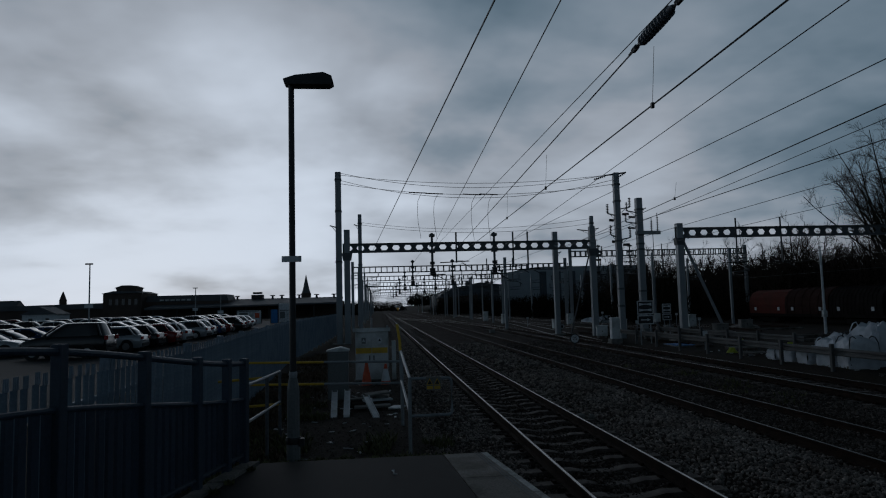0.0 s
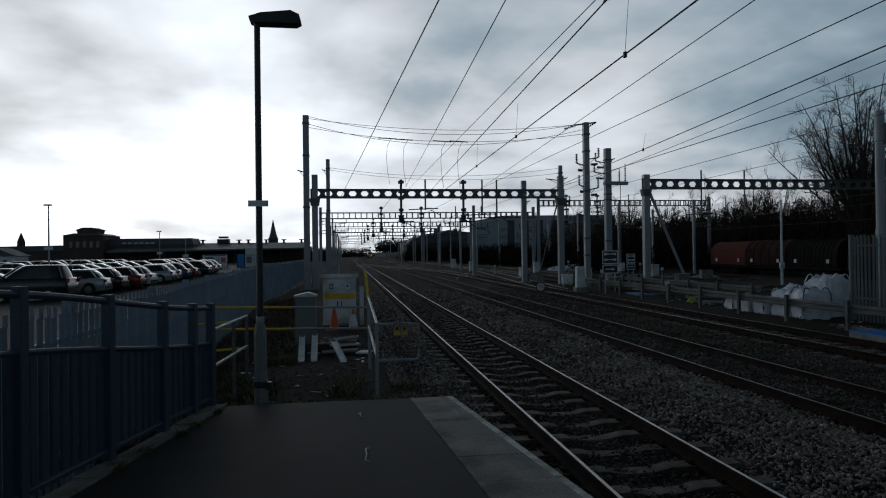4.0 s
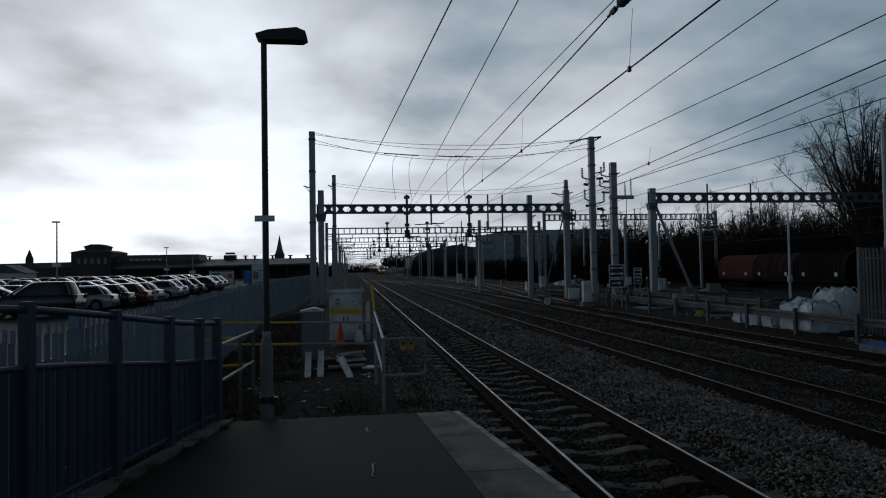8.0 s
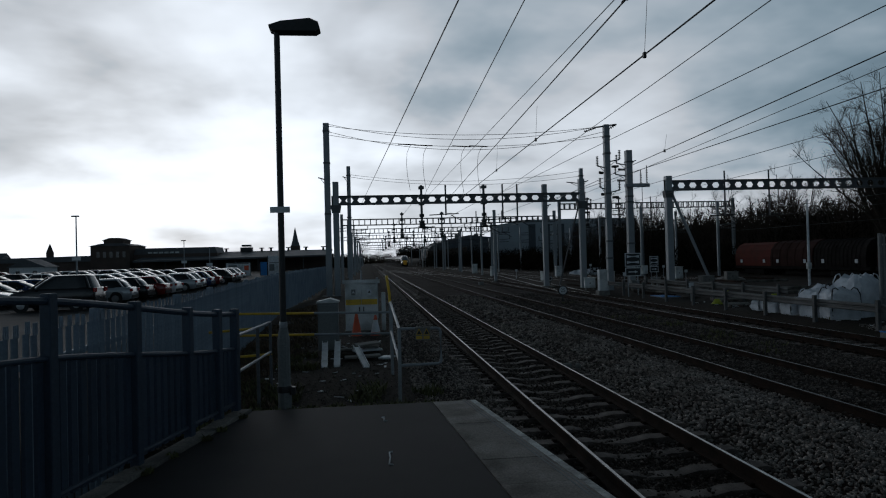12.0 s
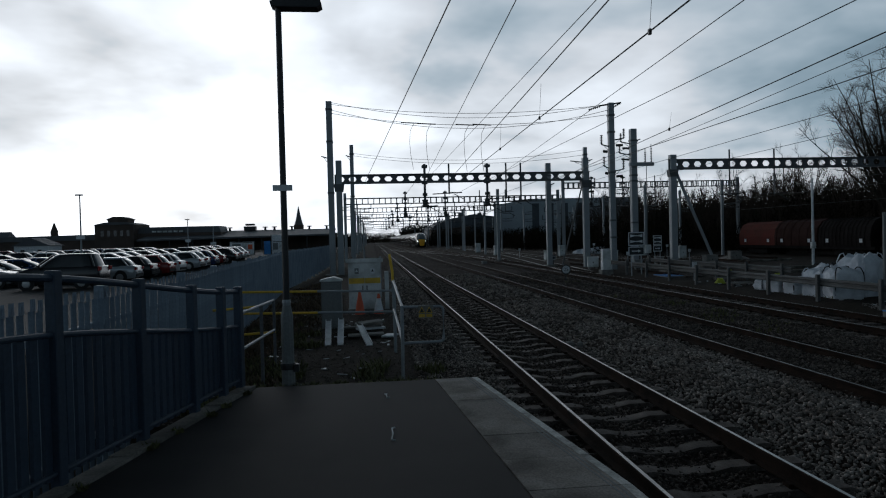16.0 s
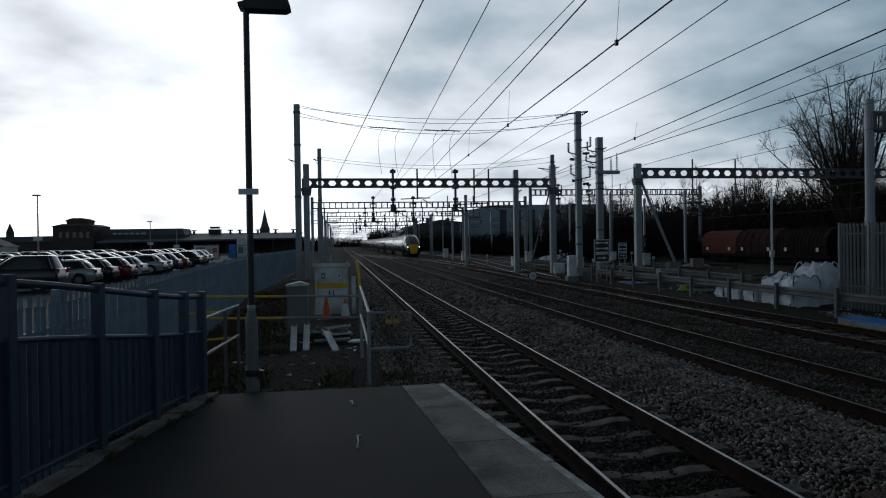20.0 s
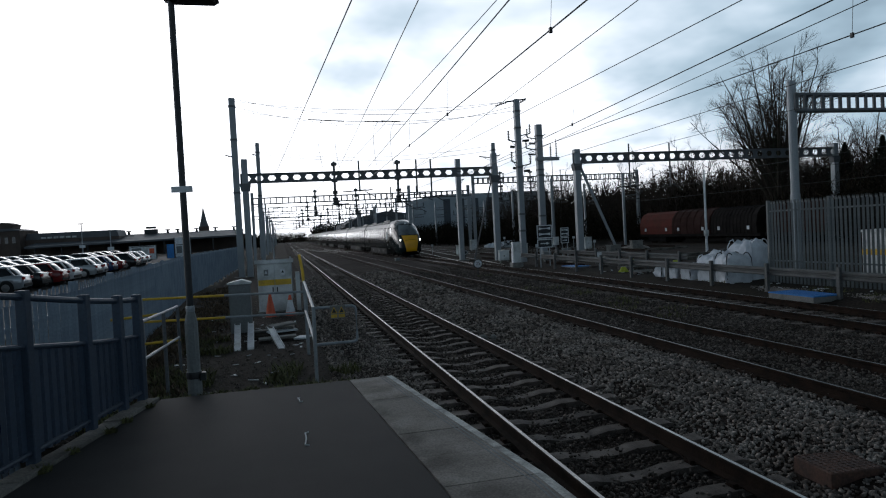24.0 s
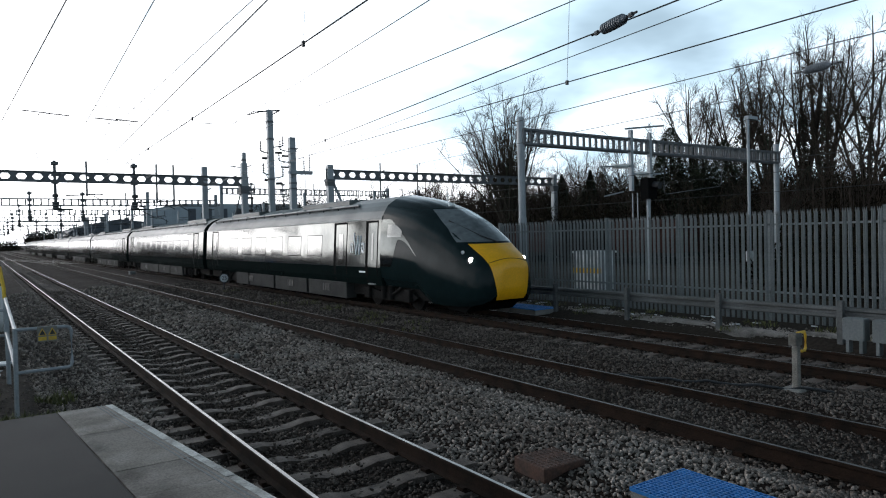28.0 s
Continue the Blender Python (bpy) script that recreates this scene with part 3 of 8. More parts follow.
def drop_tube(parent, x, z_top, z_bot, arm=0.9, heavy=True):
    """A tube that hangs from a boom, with a cantilever arm and insulators for one wire run."""
    s = Shape()
    s.rod((x, 0, z_top), (x, 0, z_bot), 0.085 if heavy else 0.06, n=8)
    o = part("drop_tube", s, M_GALV_DARK, parent)
    if heavy:
        for zc in (z_top - 0.18, z_top - 0.85, z_top - 1.3):
            part("clamp", Shape().bevel_box(x - 0.19, -0.26, zc - 0.09, x + 0.19, 0.26, zc + 0.09, 0.02), M_GALV_DARK, o)
        for j, zz in enumerate((z_bot + 0.15, z_bot + 0.32, z_bot + 0.49, z_bot + 0.7)):
            part("insulator_disc", Shape().turned([(0.08, -0.05), (0.26 - 0.02 * j, -0.02), (0.26 - 0.02 * j, 0.02), (0.08, 0.06)], 12, pose(x, 0, zz)), M_GALV_DARK, o)
    k = Shape()
    if heavy:
        k.rod((x, 0, z_bot + 0.55), (x, 0, z_bot + 0.05), 0.2, 0.15, n=10)
        k.rod((x, 0, z_bot + 1.0), (x, 0, z_bot + 0.8), 0.17, n=10)
    insulator(k, (x, 0, z_bot + 0.1), (x + arm * 0.5, 0, z_bot + 0.1), 0.06)
    k.rod((x - arm * 1.3, 0, z_bot + 0.02), (x + arm, 0, z_bot + 0.1), 0.04, n=6)
    k.rod((x + arm * 0.4, 0, z_bot), (x + arm * 1.2, 0, z_bot - 0.4), 0.03, n=6)
    part("registration_arm", k, M_BLACK, o)


def portal(y, x0, x1, z, kind, h_over, label, drops=(), post_w=0.34, depth=0.55, strut=None, cell=0.62, mat=None, tube=0):
    g = thing("gantry", label, "gantry", pose(0, y, -0.3), group="overhead line gantries")
    mat = mat or M_GALV
    for x in (x0, x1):
        if x is None:
            continue
        part("post", tube_post(z + h_over, tube) if tube else box_post(z + h_over, post_w) if kind == "hex" else h_post(z + h_over, post_w), M_GALV, g, at=pose(x, 0, 0))
    a, b = (x0 if x0 is not None else x1 - 20), x1
    bm = hex_boom(a - 0.3, b + 0.3, z - depth, z, cell) if kind == "hex" else ladder_boom(a, b, z - depth, z, cell)
    part("boom", bm, mat, g)
    for x in (a, b):
        if kind != "hex":
            continue
        k = Shape()
        k.prism([(x - 0.28, z - depth - 0.55), (x + 0.28, z - depth - 0.55), (x + 0.36, z - depth - 0.04), (x - 0.36, z - depth - 0.04)], -0.24, 0.24)
        part("knee_bracket", k, M_GALV_DARK, g)
    for dx, zb, heavy in drops:
        drop_tube(g, dx, z + 0.7, zb, heavy=heavy)
    if strut:
        part("strut", Shape().rod((strut[0], 0, z - 1.0), (strut[1], strut[2], 0.3), strut[3], n=10), M_GALV if strut[3] > 0.08 else M_GALV_DARK, g)
    return g


portal(46.5, -4.55, 12.85, 7.02, "hex", 1.0, "galvanised portal gantry with hexagonal holes over the running lines", drops=((1.35, 4.7, True), (5.75, 4.7, True), (3.05, 5.6, False), (7.1, 5.2, False), (8.15, 5.0, False)), post_w=0.40, cell=0.80, depth=0.58, mat=M_GALV_DARK, strut=(12.6, 11.7, 2.2, 0.055))
portal(47.0, 19.6, 43.0, 7.85, "hex", 0.35, "galvanised portal gantry over the sidings with a raking strut", drops=((27.5, 5.2, False), (24.0, 5.2, False)), post_w=0.46, cell=0.9, depth=0.7, mat=M_GALV_DARK, strut=(19.9, 22.2, -1.0, 0.11))
portal(22.6, 17.5, 38.4, 7.2, "ladder", 0.55, "galvanised ladder girder gantry behind the palisade fence", drops=(), post_w=0.34, cell=0.42, depth=0.62, tube=0.165, mat=M_GALV_DARK)
portal(73.8, 19.2, 40.0, 8.4, "ladder", 0.4, "ladder girder gantry over the sidings beyond the masts", drops=((22.5, 5.6, True), (26.2, 5.6, True), (30.0, 5.6, False)), post_w=0.3, cell=0.62, depth=0.62, mat=M_GALV_DARK)
for i, (yy, xa, xb) in enumerate(((73.5, -5.2, 18.5), (96, -5.2, 15.5), (120, -5.2, 14), (143, -5.0, 14), (171, -5, 15), (205, -5, 15), (240, -5, 16), (285, -5, 16), (330, -5, 17))):
    portal(yy, xa, xb, 7.05, "ladder", 0.6, "distant ladder girder gantry spanning the running lines", drops=((1.35, 4.9, True), (5.75, 4.9, True), (9.6, 5.0, False), (12.5, 5.2, False)) if i < 5 else ((1.35, 4.9, False), (5.75, 4.9, False)), post_w=0.3, cell=0.62, depth=0.62, mat=M_GALV_DARK)


def mast(x, y, h, w, label, arms=(), top=0.0, bands=()):
    """A square tube mast with base, bands, a top cross arm and insulated brackets."""
    g = thing("overhead_mast", label, "mast", pose(x, y, -0.3), group="overhead line masts")
    part("post", box_post(h + 0.3, w), M_GALV, g)
    part("foundation", Shape().bevel_box(-w * 1.3, -w * 1.3, -0.3, w * 1.3, w * 1.3, 0.22, 0.03), M_LINESIDE, g)
    for z in bands:
        part("band", Shape().bevel_box(-w / 2 - 0.03, -w / 2 - 0.03, z + 0.25, w / 2 + 0.03, w / 2 + 0.03, z + 0.37, 0.01), M_GALV_DARK, g)
    if top:
        t = part("cross_arm", Shape().rod((-top, 0, h + 0.12), (top, 0.1, h + 0.34), 0.055, n=6), M_GALV_DARK, g)
        for sg in (-1, 1):
            k = Shape()
            insulator(k, (sg * top * 0.9, 0, h + 0.2 + 0.1 * sg), (sg * top * 0.9 - 0.75, 0.15, h - 0.12), 0.09, 6)
            part("insulator", k, M_BLACK, t)
    for z, dx, ins in arms:
        sg = 1 if dx > 0 else -1
        s = Shape().tube([(sg * w / 2, 0, z + 0.3), (dx, 0, z + 0.42)], 0.045)
        o = part("bracket_arm", s, M_GALV_DARK, g)
        part("stay", Shape().rod((sg * w / 2, 0, z + 0.02), (dx * 0.75, 0, z + 0.36), 0.02, n=5), M_GALV_DARK, o)
        if ins:
            k = Shape()
            insulator(k, (dx, 0, z + 0.42), (dx, 0, z + 1.05), 0.095, 6)
            part("insulator", k, M_BLACK, o)
            k = Shape()
            insulator(k, (sg * w / 2 + sg * 0.1, -0.05, z - 0.05), (dx * 0.9, -0.05, z - 0.02), 0.095, 6)
            part("insulator", k, M_BLACK, o)
    return g


mast(-5.1, 46.4, 11.75, 0.40, "tall galvanised mast carrying span wires", ((7.9, -0.6, False),), 0.0, (11.2, 9.0, 5.5))
mast(13.15, 42.0, 10.7, 0.36, "tall galvanised mast with cross arm and insulators", ((8.3, 0.85, True), (7.9, -0.65, True), (6.3, 0.8, True), (6.5, -0.5, True), (4.6, -0.6, False)), 0.75, (9.9, 8.8, 6.2, 3.1, 2.0))
mast(16.47, 46.6, 9.75, 0.44, "galvanised mast with switch gear and insulators", ((8.7, -0.9, True), (7.9, -1.0, True), (8.9, 0.55, False)), 0.0, (8.9, 6.4, 6.0, 3.0))
mast(14.67, 52.0, 9.2, 0.28, "slender galvanised mast with bracket arms", ((8.0, -1.2, False), (8.1, 0.6, False), (6.0, 0.75, True), (5.0, 0.6, True)), 0.0, (8.6, 4.4))
sw = thing("isolator_switch", "overhead line isolator switch on a mast bracket", "switch", pose(16.47, 46.3, 0))
part("platform_beam", Shape().bevel_box(-0.45, -0.25, 7.05, 1.35, 0.1, 7.3, 0.03), M_GALV, sw)
for dx, zt in ((0.75, 8.3), (1.2, 8.6)):
    k = Shape()
    insulator(k, (dx, -0.05, 7.3), (dx, -0.05, zt - 0.25), 0.09, 6)
    part("insulator", k, M_BLACK, sw)
    part("contact_rod", Shape().rod((dx, -0.05, zt - 0.25), (dx, -0.05, zt), 0.03, n=6), M_GALV_DARK, sw)
part("drive_rod", Shape().rod((0.8, -0.1, 1.2), (0.8, -0.1, 7.05), 0.025, n=6), M_GALV_DARK, sw)
part("drive_box", Shape().bevel_box(0.6, -0.25, 0.8, 1.0, 0.05, 1.4, 0.02), M_GREY_PAINT, sw)
part("drive_foot", Shape().box(0.75, -0.15, -0.4, 0.85, -0.05, 0.8), M_GALV_DARK, sw)
mast(-3.95, 58.0, 10.4, 0.32, "slender galvanised mast beside the fence", ((9.4, -0.5, False),), 0.0, (9.6, 6.0))
mast(11.45, 51.4, 7.9, 0.38, "short galvanised mast beside the gantry", ((6.2, 0.5, False),), 0.0, (6.9,))
mast(10.2, 66.0, 7.0, 0.28, "slender galvanised mast with a raking stay", ((6.0, -0.8, True),))
for x, y, h in ((20.5, 62, 7.4), (25.5, 66, 7.2), (19, 80, 7.4), (27.5, 84, 7.2), (18, 104, 7.2), (23, 110, 7.2), (-6.5, 88, 7.5), (17.5, 128, 7.2), (30.5, 60, 7.0), (34, 76, 7.2)):
    mast(x, y, h, 0.22, "slender lineside mast with cantilever arms", ((h - 1.0, 1.7, True), (h - 2.2, 1.9, True)))

fm = random.Random(44)
for x, y in ((12.6, 88), (13.2, 112), (12.8, 136), (13.4, 160), (13.0, 190), (24.0, 92), (28.5, 100), (22.0, 130), (25.0, 150), (18.5, 175), (-4.6, 108), (-4.5, 132), (-4.4, 158), (-4.6, 190), (31.5, 92), (21.0, 205)):
    h = 6.6 + fm.uniform(-0.3, 1.4)
    side = 1 if x < 0 else -1
    mast(x, y, h, 0.24, "slender lineside mast with cantilever arms", ((h - 0.9, side * 2.2, True), (h - 2.0, side * 2.5, True), (h - 1.4, -side * 1.2, False)))

# wires along the lines: (x at y=10, x at y=32, z at y=10, z at y=32, radius)
WIRES = ((-1.02, -2.12, 6.1, 6.1, 0.012), (-0.01, 0.74, 6.1, 6.1, 0.009), (1.35, 1.28, 6.1, 6.1, 0.008), (1.53, 2.36, 6.1, 6.1, 0.013), (2.92, 3.34, 6.1, 6.1, 0.016), (3.83, 5.11, 6.1, 6.1, 0.009),
         (5.83, 5.62, 6.1, 6.1, 0.010), (7.60, 9.37, 6.1, 6.1, 0.015), (8.32, 10.33, 6.1, 6.1, 0.010), (10.06, 10.06, 6.1, 6.1, 0.015), (12.59, 13.15, 6.1, 6.1, 0.012), (16.2, 16.68, 6.1, 6.1, 0.012))


def wire_at(w, y):
    t = (y - 10) / 22
    return (w[0] + (w[1] - w[0]) * t, y, w[2] + (w[3] - w[2]) * t)


for w in WIRES:
    s = Shape()
    s.tube([wire_at(w, yy) for yy in (-12, 20, 46.5)], w[4], n=5)
    tagged(part("contact_wire", s, M_WIRE), "dark overhead line wire strung along the track", "wire", group="overhead wires")
for x, za in ((0.7, 6.2), (0.75, 4.95), (5.3, 6.2), (5.3, 4.95), (9.6, 6.2), (9.6, 4.95)):
    tagged(part("contact_wire", Shape().tube([(x, 46.5, za), (x, 240, za)], 0.014, n=4), M_WIRE), "dark overhead line wire strung along the track", "wire", group="overhead wires")


def sag(a, b, d, n=14):
    a, b = Vector(a), Vector(b)
    return [a.lerp(b, i / n) - Vector((0, 0, 4 * d * (i / n) * (1 - i / n))) for i in range(n + 1)]


for za, zb, d in ((11.7, 10.7, 1.0), (11.2, 10.3, 1.25), (10.95, 10.0, 0.75), (11.55, 10.65, 0.6)):
    tagged(part("span_wire", Shape().tube(sag((-5.1, 46.3, za), (13.15, 42.2, zb), d), 0.016, n=5), M_WIRE), "sagging span wire hung between two masts", "wire", group="span wires")
for za, zb in ((9.7, 9.0), (9.5, 8.6)):
    tagged(part("span_wire", Shape().tube(sag((-3.95, 58, za), (14.67, 52, zb), 0.7), 0.014, n=5), M_WIRE), "sagging span wire hung between two masts", "wire", group="span wires")


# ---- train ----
# one dark green paint: grey metal here puts the sky's sheen into the colour
M_TRAIN = material("green_paint_sky_sheen", (0.064, 0.070, 0.068), 0.04, 1.0, vary=0.08, scale=0.9, fine=1.1, bump=0.3, bump_dist=0.012, tint=(0.034, 0.039, 0.038))
# the same paint as it looks in shade, its reflection turned down
M_TRAIN_SHADED = material("green_paint_shaded", (0.007, 0.012, 0.0115), 0.16, 0.0, vary=0.1, scale=0.8, fine=6, bump=0.0, spec=0.3)
M_TRAIN_SHADED.node_tree.nodes["Principled BSDF"].inputs["IOR"].default_value = 1.08
# black for rubber seals, and for the painted shade of the door recesses
M_MATT_BLACK = material("rubber_and_recess_black", (0.006, 0.006, 0.006), 0.9, vary=0.1, scale=3, fine=20, bump=0.0, spec=0.05)
M_SCREEN = material("windscreen_glass", (0.12, 0.135, 0.14), 0.06, 0.0, vary=0.2, scale=1.2, fine=6, bump=0.0, spec=1.0)
M_SIDERAIL = material("pale_roof_rail", (0.34, 0.355, 0.35), 0.5, vary=0.2, scale=2, fine=20, bump=0.1)
M_TRAIN_YELLOW = material("warning_yellow_paint", (0.90, 0.43, 0.008), 0.4, vary=0.08, scale=2, fine=20, bump=0.02)
M_TRAIN_GREY = material("grey_skirt", (0.05, 0.0485, 0.047), 0.7, vary=0.2, scale=1.5, fine=20, bump=0.05, spec=0.04)
M_TRAIN_UNDER = material("dirty_underframe", (0.02, 0.018, 0.017), 0.85, vary=0.3, scale=2, fine=20, bump=0.2, spec=0.04)
M_ROOF = material("train_roof", (0.06, 0.072, 0.071), 0.45, vary=0.15, scale=1, fine=12, bump=0.05)
M_COATED = material("coated_glass", (0.115, 0.12, 0.119), 0.06, 1.0, vary=0.04, scale=1, fine=5, bump=0)
M_LIGHT = emitter("headlight_glow", (1.0, 0.97, 0.9), 14.0)
M_LOGO = material("white_lettering_shapes", (0.9, 0.9, 0.9), 0.6, vary=0.03)

CAB = [(1.16, 0.30), (1.31, 0.62), (1.35, 1.00), (1.355, 1.32), (1.335, 1.75), (1.30, 2.25), (1.255, 2.65), (1.17, 3.0), (1.0, 3.3), (0.72, 3.52), (0.36, 3.65), (0.0, 3.69)]
SIDE = [(1.27, 0.72), (1.335, 0.95), (1.352, 1.26), (1.356, 1.31), (1.353, 1.36), (1.252, 2.88), (1.244, 2.93), (1.20, 3.02), (1.10, 3.18), (0.95, 3.34), (0.72, 3.50), (0.42, 3.63), (0.2, 3.68), (0.0, 3.69)]


def side_x(z):
    for (x0, z0), (x1, z1) in zip(SIDE, SIDE[1:]):
        if z0 <= z <= z1:
            return x0 + (x1 - x0) * (z - z0) / (z1 - z0)
    return SIDE[0][0]


def side_panel(y0, y1, z0, z1, sgn, off=0.006, thick=0.02, nz=3):
    """A plate that follows the body side, proud by off."""
    s = Shape()
    zs = [z0 + (z1 - z0) * i / nz for i in range(nz + 1)]
    v = []
    for d in (off, off - thick):
        for y in (y0, y1):
            v += [(sgn * (side_x(z) + d), y, z) for z in zs]
    n = nz + 1
    fs = [(i, i + 1, n + i + 1, n + i) for i in range(nz)]
    fs += [(i, 2 * n + i, 2 * n + i + 1, i + 1) for i in range(nz)] + [(n + i, n + i + 1, 3 * n + i + 1, 3 * n + i) for i in range(nz)]
    fs += [(0, n, 3 * n, 2 * n), (nz, 2 * n + nz, 3 * n + nz, n + nz)]
    return s.add(v, fs)


def coach_shell(y0, y1):
    ring = [(x, z) for x, z in SIDE] + [(-x, z) for x, z in SIDE[-2::-1]]
    s = Shape().prism(ring, y0, y1)
    n = len(ring)
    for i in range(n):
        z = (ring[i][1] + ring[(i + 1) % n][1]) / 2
        # shaded copy below 1.30, sky sheen copy up the side, then roof
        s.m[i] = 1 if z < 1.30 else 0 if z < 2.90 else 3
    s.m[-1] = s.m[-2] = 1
    return s


def bogie(parent, y):
    b = Shape()
    for sg in (-1, 1):
        b.prism([(y - 1.75, 0.42), (y - 1.3, 0.66), (y - 0.5, 0.5), (y + 0.5, 0.5), (y + 1.3, 0.62), (y + 1.75, 0.42), (y + 1.5, 0.3), (y + 0.5, 0.26), (y - 0.5, 0.26), (y - 1.5, 0.3)], sg * 1.05 - 0.07, sg * 1.05 + 0.07, "x")
        for d in (-1.3, 1.3):
            b.bevel_box(sg * 1.12 - 0.12, y + d - 0.17, 0.28, sg * 1.12 + 0.12, y + d + 0.17, 0.66, 0.03)
        b.rod((sg * 1.15, y - 0.25, 0.3), (sg * 1.15, y - 0.25, 0.75), 0.1, n=10)
        b.rod((sg * 1.15, y + 0.25, 0.3), (sg * 1.15, y + 0.25, 0.75), 0.1, n=10)
        b.rod((sg * 1.16, y - 0.9, 0.7), (sg * 1.16, y - 0.2, 0.4), 0.05, n=6)
    b.box(-0.95, y - 0.3, 0.35, 0.95, y + 0.3, 0.6)
    o = part("bogie", b, M_TRAIN_UNDER, parent)
    for d in (-1.3, 1.3):
        for sg in (-1, 1):
            w = Shape().turned([(0.10, -0.08), (0.42, -0.075), (0.455, -0.05), (0.455, -0.03), (0.42, -0.02), (0.42, 0.06), (0.36, 0.065), (0.12, 0.05), (0.10, 0.09)], 20, pose(sg * 0.76, y + d, 0.425, 0, 90 * sg, 0))
            part("wheel", w, M_TRAIN_UNDER, o)


def window_row(parent, y0, n, pitch, w, z0=1.66, z1=2.42):
    for sg in (-1, 1):
        for i in range(n):
            part("window_seal", side_panel(y0 + i * pitch - 0.025, y0 + i * pitch + w + 0.025, z0 - 0.025, z1 + 0.025, sg, 0.003), M_MATT_BLACK, parent)
            part("window", side_panel(y0 + i * pitch, y0 + i * pitch + w, z0, z1, sg), M_COATED, parent)


def door_pair(parent, y, w=0.95):
    for sg in (-1, 1):
        d = part("door", side_panel(y, y + w, 1.34, 2.78, sg, 0.004, nz=2), M_TRAIN, parent)
        part("door_window", side_panel(y + 0.25, y + w - 0.25, 1.55, 2.45, sg, 0.012), M_COATED, d)
        # lower half of the door, in the shaded copy of the paint
        part("door_lower_half", side_panel(y, y + w, 0.80, 1.28, sg, 0.004, nz=2), M_TRAIN_SHADED, d)
        part("door_seal", side_panel(y - 0.05, y, 0.80, 2.84, sg, 0.008, nz=8), M_MATT_BLACK, parent)
        # flat dark strip on the skin paints the shade of the recess
        part("door_recess_shade", side_panel(y + w, y + w + 0.17, 0.80, 2.84, sg, 0.008, nz=8), M_MATT_BLACK, parent)
        part("door_seal", side_panel(y - 0.05, y + w + 0.17, 2.80, 2.86, sg, 0.009, nz=1), M_MATT_BLACK, parent)


def roof_gear(parent, y0, y1, k):
    s = Shape()
    s.bevel_box(-0.62, y0 + 2, 3.52, 0.62, y0 + 6.5, 3.74, 0.05)
    part("roof_housing", s, M_ROOF, parent)
    part("roof_housing", Shape().bevel_box(-0.7, y1 - 7.5, 3.46, 0.7, y1 - 3.2, 3.73, 0.05), M_ROOF, parent)
    r = Shape()
    for x in (-0.95, 0.95):
        r.rod((x, y0 + 0.6, 3.42), (x, y1 - 0.6, 3.42), 0.03, n=6)
    for i in range(14):
        yy = y0 + 1 + i * (y1 - y0 - 2) / 13
        for x in (-0.95, 0.95):
            r.rod((x, yy, 3.28), (x, yy, 3.45), 0.025, n=5)
    part("roof_cable", r, M_BLACK, parent)
    for sg in (-1, 1):
        yy = y0 + 0.8
        while yy < y1 - 1.6:
            part("roof_rail", Shape().bevel_box(sg * 0.84 - 0.05, yy, 3.40, sg * 0.84 + 0.05, yy + 2.2, 3.50, 0.015), M_SIDERAIL, parent)
            yy += 2.45
        part("gutter", Shape().box(min(sg * 1.235, sg * 1.262), y0, 2.90, max(sg * 1.235, sg * 1.262), y1, 2.935), M_SIDERAIL, parent)
    for i in range(9):
        yy = y0 + 7.2 + i * (y1 - y0 - 15.2) / 9
        part("roof_rib", Shape().prism([(-0.8, 3.44), (-0.45, 3.61), (0.0, 3.685), (0.45, 3.61), (0.8, 3.44), (0.8, 3.50), (0.45, 3.665), (0.0, 3.74), (-0.45, 3.665), (-0.8, 3.50)], yy, yy + 0.09), M_SIDERAIL, parent)
    if k == 1:
        p = Shape()
        p.rod((-0.5, y0 + 3.3, 3.85), (0.0, y0 + 5.0, 4.5), 0.03, n=6).rod((0.0, y0 + 5.0, 4.5), (0.0, y0 + 3.2, 4.95), 0.03, n=6)
        p.rod((-0.8, y0 + 3.2, 4.97), (0.8, y0 + 3.2, 4.97), 0.03, n=6)
        part("pantograph", p, M_BLACK, parent)


def underframe(parent, y0, y1):
    for sg in (-1, 1):
        for a, b in ((y0 + 5.6, y0 + 9.0), (y0 + 9.2, y0 + 12.7), (y0 + 12.9, y0 + 16.2), (y0 + 16.4, y1 - 5.6)):
            s = Shape().bevel_box(min(sg * 1.30, sg * 0.9), a, 0.17, max(sg * 1.30, sg * 0.9), b, 0.735, 0.02)
            part("equipment_case", s, M_TRAIN_GREY, parent)
        for q in (y0 + 7.0, y0 + 10.6, y1 - 8.2):
            g = Shape()
            for i in range(4):
                g.box(sg * 1.31 - 0.012, q + i * 0.16, 0.36, sg * 1.31 + 0.01, q + i * 0.16 + 0.10, 0.62)
            part("vent_grille", g, M_BLACK, parent)
    part("underframe", Shape().box(-1.0, y0 + 0.3, 0.35, 1.0, y1 - 0.3, 0.85), M_TRAIN_UNDER, parent)


